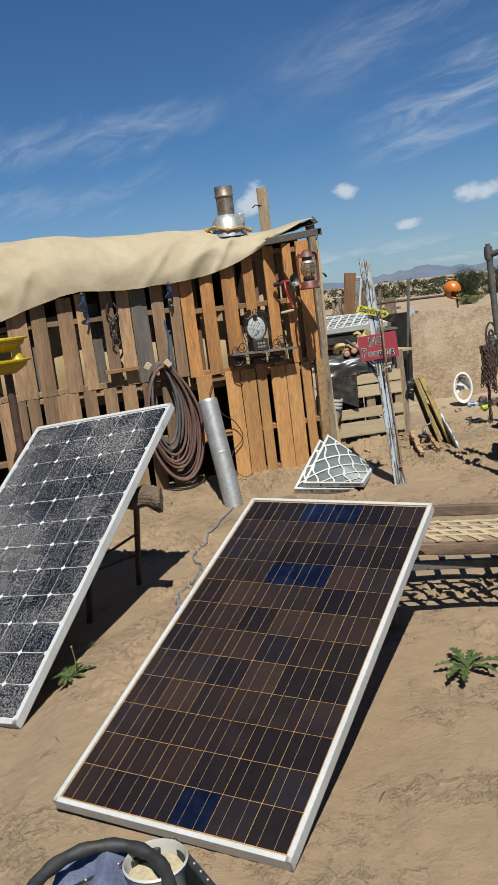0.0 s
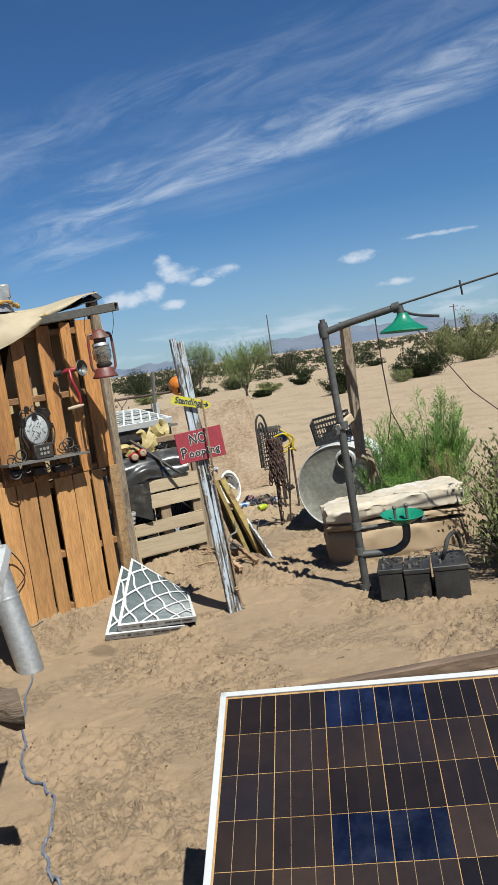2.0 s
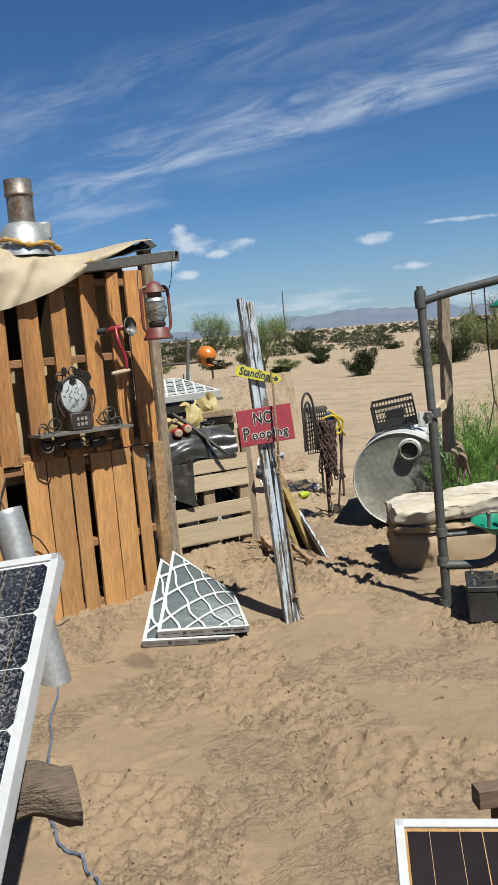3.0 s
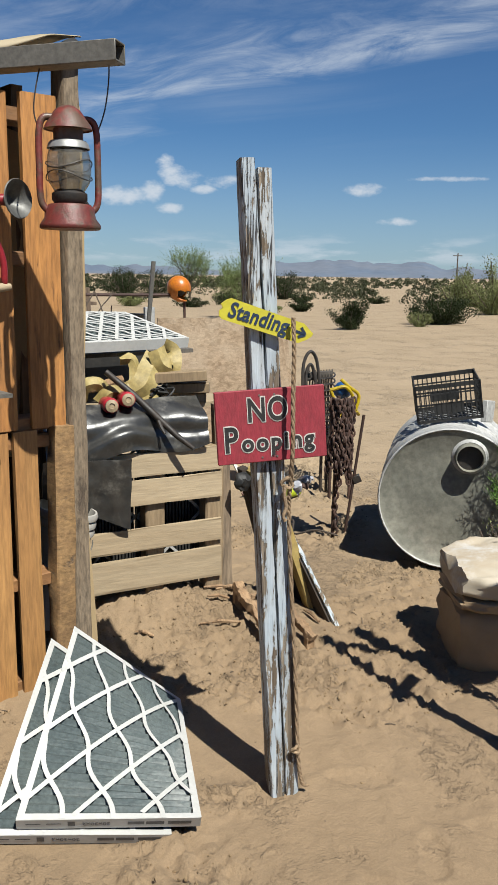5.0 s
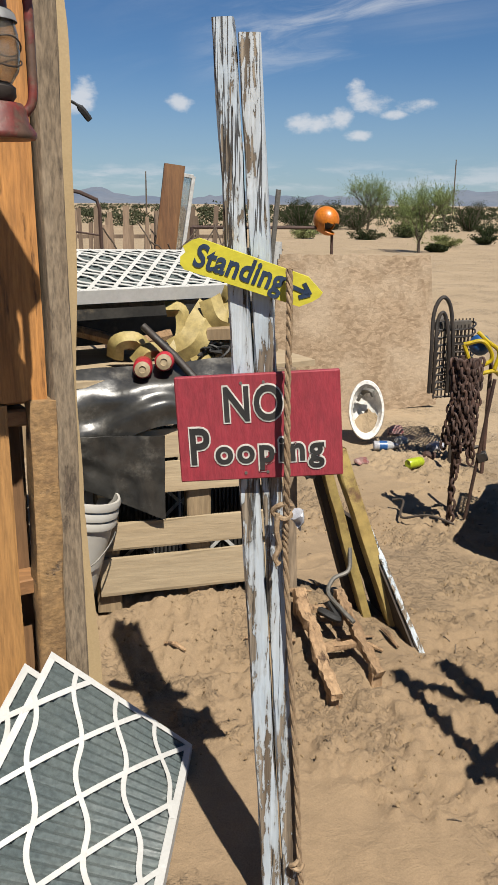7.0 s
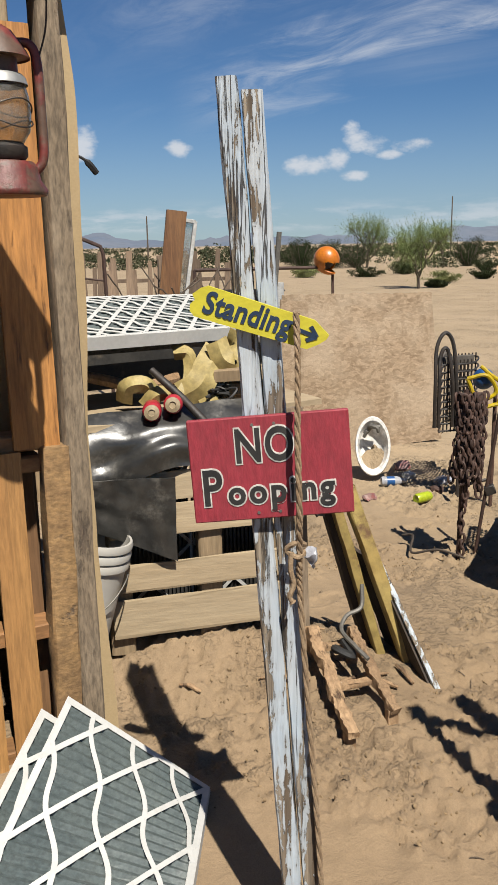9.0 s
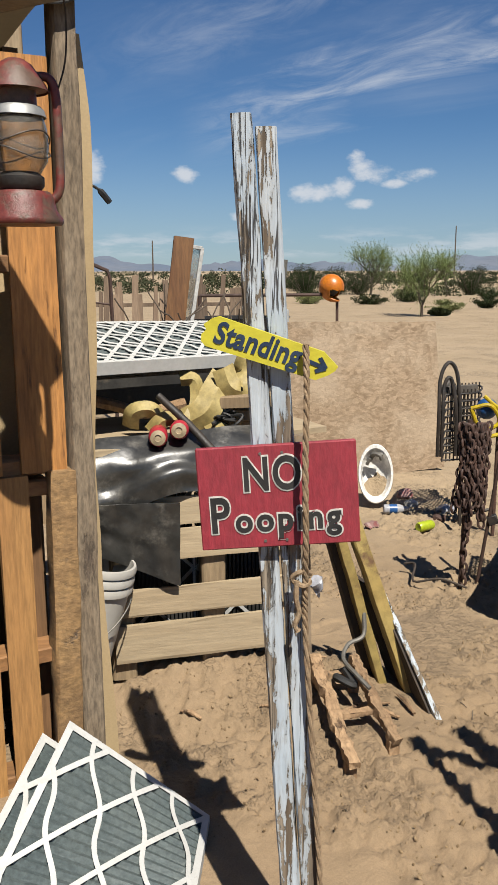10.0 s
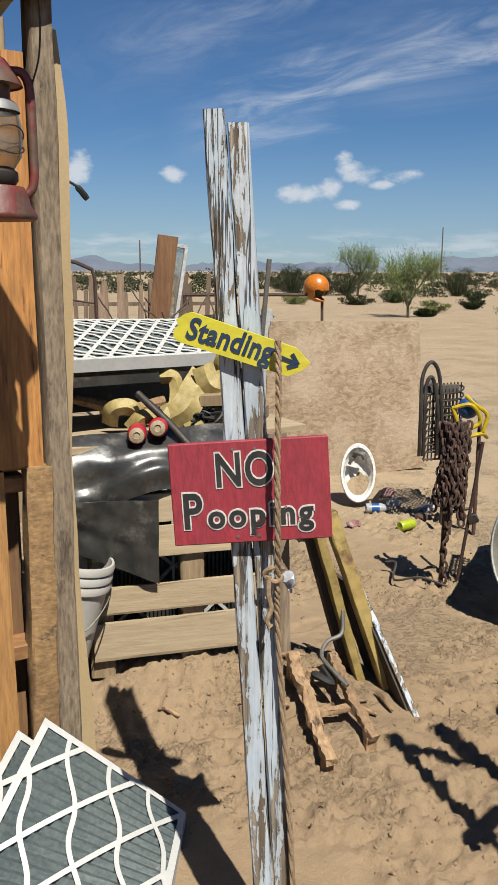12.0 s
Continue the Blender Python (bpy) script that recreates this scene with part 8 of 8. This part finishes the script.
def near_tub():
    """The tub at the camera's feet."""
    t = thing("black_tray", "black plastic tray with a rubber rim on sand", "tray", m=(-0.45, 1.9, 0.1))
    bm = B()
    q = [(-0.235, 1.74), (-0.365, 1.965), (-0.62, 1.80), (-0.66, 1.40), (-0.2, 1.42)]
    for a, b in zip(q, q[1:] + q[:1]):
        bar(bm, (*a, 0.19), (*b, 0.19), 0.02, 0.20)
    part("wall", bm, M["rubber"], t, smooth=False)
    bm = B()
    f = bm.faces.new([bm.verts.new((x, y, 0.13)) for x, y in q])
    bmesh.ops.solidify(bm, geom=[f], thickness=0.008)
    part("floor", bm, M["rubber"], t, smooth=False)
    bm = B()
    for a, b in zip(q[:2], q[1:3]):
        for k in range(7):
            p = Vector((*a, 0.292)).lerp(Vector((*b, 0.292)), (k + 0.5) / 7)
            bmesh.ops.create_uvsphere(bm, u_segments=8, v_segments=5, radius=0.004, matrix=Matrix.Translation(p))
    part("rivets", bm, M["galv"], t)
    c = Vector((-0.395, 1.862, 0.10))
    p = thing("paint_pot", "white pot full of cream powder", "pot", m=c)
    bm = B()
    lathe(bm, [(0, 0), (0.070, 0), (0.078, 0.20), (0.082, 0.205), (0.078, 0.21), (0.074, 0.2), (0.072, 0.15)], Matrix.Translation(c), 32)
    part("wall", bm, M["bucket"], p)
    bm = B()
    lathe(bm, [(0, 0.178), (0.04, 0.176), (0.074, 0.17)], Matrix.Translation(c), 32)
    part("powder", bm, M["cream_in"], p)
    bm = B()
    tube(bm, [Vector((-0.515 + 0.165 * math.cos(a), 1.74 + 0.17 * math.sin(a), 0.315 + 0.012 * math.sin(a) - 0.01 * math.cos(a))) for a in np.linspace(0, 2 * math.pi, 50, endpoint=False)], [0.017 + 0.002 * math.sin(i * 1.7) for i in range(50)], 10, closed=True)
    solo("rubber_ring", bm, M["rubber"], "thick black rubber ring lying on the tray", "rubber ring")
    bm = B()

    def cloth(u, v):
        x, y = -0.66 + 0.24 * u, 1.56 + 0.39 * v
        z = 0.285 + 0.03 * noise.noise(Vector((x * 11, y * 11, 0))) + 0.02 * noise.noise(Vector((x * 27, y * 9, 4))) + 0.05 * math.exp(-((u - 0.62) / 0.12) ** 2) * v
        return Vector((x, y + 0.03 * math.sin(u * 8), z - 0.05 * abs(u - 0.5)))

    sheet(bm, cloth, 24, 24, 0.004)
    solo("blue_cloth", bm, M["blue_cloth"], "crumpled faded blue cloth in the tray", "cloth")


near_tub()

bm = B()
run = curve_pts([Vector((x, y, 0)) for x, y in ((-0.33, 6.55), (-0.44, 6.1), (-0.51, 5.6), (-0.56, 5.25), (-0.50, 5.05), (-0.50, 4.8), (-0.58, 4.55), (-0.585, 4.35), (-0.55, 4.12), (-0.44, 4.06), (-0.25, 3.95))], 14)
tube(bm, [on_ground(p.x + 0.008 * math.sin(i * 0.5), p.y, 0.007) for i, p in enumerate(run)], 0.0055, 7)
solo("ground_cable", bm, M["cable_blue"], "grey-blue cable snaking over the sand", "cable")

# ---- plants ----


def raw_mesh(name, verts, faces, material):
    me = bpy.data.meshes.new(name)
    me.from_pydata(verts, [], faces)
    me.materials.append(material)
    return me


def raw_part(name, verts, faces, material, parent, label=""):
    inv = PLACE[parent].inverted()
    ob = new(name, raw_mesh(name, [inv @ Vector(v) for v in verts], faces, material))
    ob.parent = parent
    PLACE[ob] = PLACE[parent]
    return tagged(ob, label)


def leaf(verts, faces, p, d, size, rnd, wide=0.45):
    d = d.normalized()
    s = d.cross(Vector((rnd.uniform(-1, 1), rnd.uniform(-1, 1), rnd.uniform(-1, 1)))).normalized() * size * wide
    i = len(verts)
    verts.extend((p - s * 0.3, p + d * size * 0.5 - s, p + d * size, p + d * size * 0.5 + s))
    faces.append((i, i + 1, i + 2, i + 3))


def bush(name, label, category, c, rx, ry, h, leaves, size, mat, seed, group="desert bushes", stems=14, lift=0.15, wide=0.45, open_=0.5):
    """A shrub: many stems from one base, each carrying clumps of small leaves."""
    rnd = random.Random(seed)
    c = Vector(c)
    t = thing(name, label, category, group, c)
    bm = B()
    tips = []
    for k in range(stems):
        a = 2 * math.pi * (k + rnd.random()) / stems
        r = math.sqrt(rnd.random())
        top = c + Vector((rx * r * math.cos(a), ry * r * math.sin(a), h * (0.55 + 0.45 * rnd.random()) * (1 - 0.45 * r * r)))
        mid = c.lerp(top, 0.5) + Vector((rnd.uniform(-.1, .1) * rx, rnd.uniform(-.1, .1) * ry, -0.06 * h))
        line = curve_pts([c - Vector((0, 0, 0.05)), mid, top], 4)
        tube(bm, line, [0.018 * h * (1 - 0.8 * i / len(line)) + 0.003 for i in range(len(line))], 5)
        tips.append((mid, top))
    part("woody_base", bm, M["twig"], t)
    verts, faces = [], []
    clumps = []
    for k in range(max(10, leaves // 45)):
        m, top = tips[rnd.randrange(len(tips))]
        f = rnd.uniform(lift, 1.0)
        base = c.lerp(m, f * 2) if f < 0.5 else m.lerp(top, f * 2 - 1)
        clumps.append((base, rnd.uniform(0.5, 1.2)))
    for i in range(leaves):
        base, k = clumps[rnd.randrange(len(clumps))]
        ga, gb, gc = (max(-1.35, min(1.35, rnd.gauss(0, 1))) for _ in range(3))
        off = Vector((ga * rx, gb * ry, gc * h * 0.6)) * 0.16 * k * open_ * 2
        p = base + off
        if p.z < c.z + 0.02:
            p.z = c.z + 0.02 + rnd.random() * 0.1 * h
        leaf(verts, faces, p, Vector((off.x, off.y, abs(off.z) + 0.3 * h * rnd.random())) + Vector((rnd.uniform(-.2, .2), rnd.uniform(-.2, .2), 0.1)) * h, size * rnd.uniform(0.6, 1.3), rnd, wide)
    raw_part("foliage", verts, faces, M[mat], t)
    return t


def feathery(label, c, plumes, spread, h, seed, mat="leaf_green"):
    """A tamarisk-like shrub with upright feathery plumes."""
    rnd = random.Random(seed)
    c = Vector(c)
    t = thing("tamarisk_bush", label, "bush", "feathery bushes", c)
    bm = B()
    verts, faces = [], []
    for k in range(plumes):
        a = rnd.uniform(0, 2 * math.pi)
        r = math.sqrt(rnd.random())
        top = c + Vector((spread * r * math.cos(a), spread * 0.8 * r * math.sin(a), h * rnd.uniform(0.42, 1.0) * (1 - 0.4 * r)))
        mid = c.lerp(top, 0.5) + Vector((rnd.uniform(-.06, .06), rnd.uniform(-.06, .06), 0.05))
        line = curve_pts([c + Vector((rnd.uniform(-.06, .06), rnd.uniform(-.06, .06), 0)), mid, top], 8)
        tube(bm, line, [0.006 * (1 - 0.85 * i / len(line)) for i in range(len(line))], 4)
        for j in range(72):
            f = rnd.uniform(0.12, 1.0)
            i = min(int(f * (len(line) - 1)), len(line) - 2)
            p = line[i].lerp(line[i + 1], rnd.random())
            out = Vector((rnd.gauss(0, 1), rnd.gauss(0, 1), 0.0)).normalized()
            L = 0.15 * h * (1.2 - f * 0.75) * rnd.uniform(0.6, 1.2)
            tip = p + out * L * 0.55 + Vector((0, 0, L * 0.85))
            for n in range(10):
                q = p.lerp(tip, (n + rnd.random()) / 10)
                dv = (tip - p).normalized() + Vector((rnd.gauss(0, .55), rnd.gauss(0, .55), rnd.gauss(0.1, .3)))
                leaf(verts, faces, q, dv, 0.020 * h * rnd.uniform(0.6, 1.4), rnd, 0.060)
    part("woody_base", bm, M["twig"], t)
    raw_part("foliage", verts, faces, M[mat], t)
    return t


feathery("bright green feathery tamarisk bush by the drum", (3.10, 7.90, -0.02), 60, 0.34, 1.22, 1)
feathery("bright green feathery tamarisk bush with tall plumes", (3.50, 7.85, -0.02), 80, 0.40, 1.42, 2)
feathery("bright green low tamarisk bush behind the bundle", (3.15, 7.55, -0.02), 70, 0.55, 0.80, 3)
feathery("straw-coloured dry tamarisk spray", (3.25, 7.35, 0.0), 16, 0.25, 0.92, 4, "leaf_dry")
bush("saltbush", "grey-green thorny bush beside the batteries", "bush", (2.88, 5.85, -0.02), 0.48, 0.42, 0.98, 9000, 0.036, "leaf_grey", 5, "yard bushes", 26, 0.2, 0.22, 0.55)
bush("saltbush", "grey-green thorny bush trailing over the sand", "bush", (3.2, 6.3, -0.02), 0.55, 0.5, 0.95, 8000, 0.036, "leaf_grey", 6, "yard bushes", 26, 0.2, 0.22, 0.55)
bush("twiggy_shrub", "sparse dark twigs in front of the drum", "shrub", (2.72, 7.72, 0.0), 0.24, 0.18, 0.48, 500, 0.02, "leaf_grey", 7, "yard bushes", 26, 0.3, 0.2)


def flat_bush(x, y, rx, h, leaves, size, mat, seed, label, name="creosote_bush"):
    c = on_ground(x, y, -0.02)
    return bush(name, label, "bush", c, rx, rx * 0.8, h, int(leaves * 3.2), size * 0.46, mat, seed, open_=0.44, wide=0.32)


flat_bush(12.9, 26.4, 0.78, 0.95, 2600, 0.10, "leaf_dark", 11, "dense dark green creosote bush on open sand")
flat_bush(17.6, 28.4, 1.35, 1.15, 3600, 0.12, "leaf_dark", 12, "wide dark green creosote bush on open sand")
flat_bush(15.9, 27.2, 0.5, 0.6, 900, 0.09, "leaf_grey", 13, "low pale bush beside a creosote bush", "saltbush")
flat_bush(22.5, 28.5, 1.1, 1.2, 1600, 0.12, "leaf_dark", 14, "dark green creosote bush on the plain")
flat_bush(12.8, 49.0, 1.2, 0.8, 1600, 0.10, "leaf_dark", 15, "low spreading dark bush behind the helmet")
flat_bush(16.2, 63.0, 1.7, 2.1, 2600, 0.14, "leaf_dark", 16, "tall dark bush behind the yard")
for k, (x, y, r, h) in enumerate(((11.5, 45, 0.9, 1.0), (14.2, 44, 1.0, 0.9), (17, 46, 1.2, 1.3), (19.5, 52, 1.1, 1.6), (23.5, 50, 1.0, 1.2), (30, 52, 1.0, 1.0), (14.6, 36, 0.8, 0.8), (13.2, 33.5, 0.5, 0.55), (26.5, 41, 0.9, 1.0), (29, 39, 0.7, 1.2), (33, 46, 1.2, 1.2), (17.5, 38.5, 0.6, 0.9), (34, 36, 1.3, 1.2), (38, 42, 1.2, 1.3), (36, 30, 1.0, 1.0))):
    flat_bush(x, y, r, h * 0.7, 1100, 0.13, "leaf_dark" if k % 3 else "leaf_grey", 30 + k, "dark olive desert bush on the sandy plain" if k % 3 else "pale grey-green desert bush on the sandy plain", "creosote_bush" if k % 3 else "saltbush")


def desert_tree(label, x, y, h, spread, seed, leaves=5200, mat="leaf_olive"):
    """A small thin-crowned desert tree: short trunk, spreading limbs, fine sparse foliage."""
    rnd = random.Random(seed)
    c = on_ground(x, y, -0.05)
    t = thing("palo_verde_tree", label, "tree", "desert trees", c)
    bm = B()
    ends = []

    def grow(p, d, L, r, depth):
        q = p + d * L
        mid = p.lerp(q, 0.5) + Vector((rnd.gauss(0, 1), rnd.gauss(0, 1), rnd.gauss(0, .5))) * L * 0.07
        line = curve_pts([p, mid, q], 3)
        tube(bm, line, [r * (1 - 0.35 * i / len(line)) for i in range(len(line))], 6 if depth < 2 else 4, caps=False)
        ends.append((mid, depth))
        ends.append((q, depth))
        if depth < 4:
            for k in range(3 if depth else 4):
                nd = (d + Vector((rnd.gauss(0, 1), rnd.gauss(0, 1), rnd.gauss(0.5, 0.4))) * (0.42 if depth else 0.5)).normalized()
                grow(q if depth else p.lerp(q, rnd.uniform(0.5, 1)), nd, L * rnd.uniform(0.66, 0.92), r * 0.62, depth + 1)

    grow(c, Vector((rnd.uniform(-.15, .15), 0, 1)).normalized(), h * 0.17, h * 0.016, 0)
    part("trunk", bm, M["twig"], t)
    verts, faces = [], []
    fine = [p for p, dep in ends if dep >= 2] + [p for p, dep in ends if dep == 1] * 3
    for i in range(leaves // 14):
        p = fine[rnd.randrange(len(fine))] + Vector((rnd.gauss(0, 1), rnd.gauss(0, 1), rnd.gauss(0, 1))) * h * 0.02
        up = rnd.uniform(0.3, 1.2) if rnd.random() < 0.75 else rnd.uniform(-0.9, -0.2)
        way = Vector((rnd.gauss(0, .45), rnd.gauss(0, .45), up)).normalized()
        L = h * rnd.uniform(0.09, 0.21)
        for n in range(14):
            q = p + way * L * (n + rnd.random()) / 14
            leaf(verts, faces, q, way + Vector((rnd.gauss(0, .5), rnd.gauss(0, .5), rnd.gauss(0, .4))), h * 0.017 * rnd.uniform(0.6, 1.4), rnd, 0.10)
    raw_part("crown", verts, faces, M[mat], t)
    return t


desert_tree("thin-crowned olive green palo verde tree", 12.4, 33.2, 3.5, 2.2, 41, 17000)
desert_tree("pale feathery palo verde tree behind bushes", 18.8, 56.8, 5.2, 3.0, 42, 13000)
desert_tree("sparse pale palo verde tree", 24.4, 57.6, 4.6, 2.4, 43, 6500)
for k, (x, y, r, h) in enumerate(((15.9, 55.2, 1.5, 2.2), (17.8, 56.0, 1.7, 2.3), (14.6, 56.8, 1.2, 1.8), (26.5, 58.4, 1.5, 2.2), (28.7, 62.4, 1.8, 2.1))):
    flat_bush(x, y, r, h, 2200, 0.12, "leaf_dark", 60 + k, "dense dark green bush under the trees")
for k, (x, y, r, h, n) in enumerate(((24.5, 34.0, 1.7, 2.6, 4600), (27.5, 35.0, 2.0, 2.3, 4200), (24.2, 36.0, 1.0, 2.4, 2000))):
    flat_bush(x, y, r, h, n, 0.13, "leaf_grey" if k != 1 else "leaf_dark", 70 + k, "big grey-green thicket on the plain", "thicket")


def far_scrub():
    """The belt of scrub that runs to the hills."""
    rnd = random.Random(77)
    verts, faces = [], []
    for k in range(1900):
        az = radians(rnd.uniform(-40, 75))
        dist = 58 * math.exp(rnd.random() ** 0.8 * 2.7)
        x, y = dist * math.sin(az), dist * math.cos(az)
        g = ground_z(x, y)
        w, h = rnd.uniform(0.6, 1.7), rnd.uniform(0.4, 1.15) * (1 + 0.5 * (dist > 150))
        if rnd.random() < 0.07:
            h *= 1.7
        n = int(260 if dist < 110 else 110)
        size = 0.13 if dist < 110 else 0.25
        for i in range(n):
            a = rnd.uniform(0, 6.283)
            e = rnd.random()
            p = Vector((x + w * math.cos(a) * math.sqrt(1 - e * e) * rnd.uniform(.5, 1), y + w * math.sin(a) * math.sqrt(1 - e * e), g + h * e * rnd.uniform(.55, 1)))
            leaf(verts, faces, p, Vector((rnd.gauss(0, 1), rnd.gauss(0, 1), rnd.uniform(0, 1))), size * rnd.uniform(.6, 1.3), rnd, 0.5)
    me = raw_mesh("far_scrub", verts, faces, M["leaf_scrub"])
    tagged(new("far_scrub", me), "dark olive desert scrub spread to the horizon", "scrub", kind="stuff")


M["leaf_scrub"] = surf("mixed_scrub_leaf", (0.026, 0.032, 0.015), (0.045, 0.049, 0.026), 0.09, 0.8, 0.0, 0.7, vary=0, contrast=0.3, world_space=True, shine=0.12)
far_scrub()


def utility_pole(x, y, h, label, arms):
    t = thing("utility_pole", label, "utility pole", "utility poles", (x, y, 0))
    bm = B()
    tube(bm, [(x, y, -0.2), (x, y, h)], [0.13, 0.09], 8)
    part("pole", bm, M["twig"], t)
    for k in range(arms):
        bm = B()
        bar(bm, (x - 0.9, y, h - 0.4 - 0.8 * k), (x + 0.9, y, h - 0.4 - 0.8 * k), 0.10, 0.12)
        part("cross_arm", bm, M["twig"], t, smooth=False)


utility_pole(88.5, 120, 5.6, "distant wooden utility pole with a cross arm", 1)
utility_pole(62.9, 140, 8.8, "thin distant mast above the scrub", 0)
utility_pole(12.2, 140, 6.2, "distant thin mast on the plain", 0)


def weed(label, x, y, leaves, size, seed):
    rnd = random.Random(seed)
    c = on_ground(x, y)
    t = thing("desert_weed", label, "weed", "weeds", c)
    for k in range(leaves):
        a = 2 * math.pi * k / leaves + rnd.uniform(-.3, .3)
        L = size * rnd.uniform(0.65, 1.1)
        d = Vector((math.cos(a), math.sin(a), 0))
        s = Vector((-d.y, d.x, 0))
        bm = B()
        rows = []
        n = 24
        for i in range(n + 1):
            f = i / n
            lobe = 0.40 + 0.60 * math.cos(f * math.pi * 2 * 2.75) ** 2
            w = L * 0.15 * math.sin(math.pi * min(1, f * 0.93 + 0.05)) ** 0.7 * lobe * (0.6 + 0.8 * f)
            z = L * (0.62 * f - 0.50 * f * f) + 0.012
            p = c + d * L * f + Vector((0, 0, z))
            rows.append((bm.verts.new(p + s * w + Vector((0, 0, w * 0.35))), bm.verts.new(p), bm.verts.new(p - s * w + Vector((0, 0, w * 0.35)))))
        for r0, r1 in zip(rows, rows[1:]):
            bm.faces.new((r0[0], r0[1], r1[1], r1[0]))
            bm.faces.new((r0[1], r0[2], r1[2], r1[1]))
        bmesh.ops.solidify(bm, geom=list(bm.faces), thickness=0.0012)
        part("leaf", bm, M["leaf_weed"], t)
    return t


weed("green lobed desert weed flat on the sand", 0.672, 3.07, 11, 0.15, 1)
weed("green lobed desert weed under the dusty panel", -1.02, 3.60, 12, 0.12, 2)
weed("small dark green weed on shaded sand", -0.95, 5.52, 8, 0.06, 3)
weed("small dark green weed beside the panel shadow", -0.98, 3.93, 6, 0.045, 4)
t = PLACE and thing("weed_stalk", "thin flowering stalk above a weed", "weed", "weeds", on_ground(-1.0, 3.62))
bm = B()
p0 = on_ground(-1.0, 3.62)
tube(bm, curve_pts([p0, p0 + Vector((0.01, 0, 0.06)), p0 + Vector((0.0, 0.01, 0.13))], 4), 0.002, 5)
part("stalk", bm, M["leaf_weed"], t)
bm = B()
bmesh.ops.create_icosphere(bm, subdivisions=1, radius=0.006, matrix=Matrix.Translation(p0 + Vector((0, 0.01, 0.133))))
part("flower_head", bm, M["leaf_dry"], t)


ICO = bmesh.new()
bmesh.ops.create_icosphere(ICO, subdivisions=1, radius=1.0)
ICO_V = [v.co.copy() for v in ICO.verts]
ICO_F = [[v.index for v in f.verts] for f in ICO.faces]
ICO.free()


def ground_litter():
    """Clods, crumbs and pebbles, heaped in the trodden patches of the yard."""
    rnd = random.Random(99)
    verts, faces = [], []
    made = 0
    while made < 15000:
        x, y = rnd.uniform(-1.6, 3.2), rnd.uniform(2.2, 9.6)
        f = noise.noise(Vector((x * 1.3, y * 1.3, 11))) + 0.5 * noise.noise(Vector((x * 5, y * 5, 31))) + 0.25 * noise.noise(Vector((x * 13, y * 13, 8)))
        lone = rnd.random() < 0.012
        if f < 0.10 and not lone:
            continue
        if y < 4.6 and rnd.random() < 0.8:
            continue
        if y < 2.9 and -1.0 < x < 0.05:
            continue
        r = 0.0016 + 0.0050 * rnd.random() ** 4 + (0.004 if rnd.random() < 0.006 else 0)
        m = Matrix.Translation(on_ground(x, y, r * 0.1)) @ Euler((rnd.random() * 3, rnd.random() * 3, rnd.random() * 3)).to_matrix().to_4x4() @ Matrix.Diagonal((r * rnd.uniform(.9, 2.0), r, r * rnd.uniform(.4, .9), 1))
        base = len(verts)
        verts.extend(m @ (v * rnd.uniform(0.75, 1.2)) for v in ICO_V)
        faces.extend([base + i for i in f3] for f3 in ICO_F)
        made += 1
    me = raw_mesh("ground_clods", verts, faces, M["clod"])
    tagged(new("ground_clods", me), "small clods and crumbs scattered on the sand", "clods", kind="stuff")
    bm = B()
    for k in range(130):
        x, y = rnd.uniform(-1.4, 2.6), rnd.uniform(2.0, 9.0)
        a, L = rnd.uniform(0, 6.28), rnd.uniform(0.012, 0.06)
        p, q = on_ground(x, y, 0.004), on_ground(x + L * math.cos(a), y + L * math.sin(a), 0.006)
        tube(bm, [p, (p + q) / 2 + Vector((0, 0, 0.004)), q], 0.0015, 4)
    solo("ground_twigs", bm, M["twig"], "fine dry twigs and chips on the sand", "twigs", kind="stuff")


M["clod"] = surf("dry_clod", (0.205, 0.142, 0.078), (0.165, 0.112, 0.060), 6, 0.95, 0.3, 80, vary=0, world_space=True)
ground_litter()
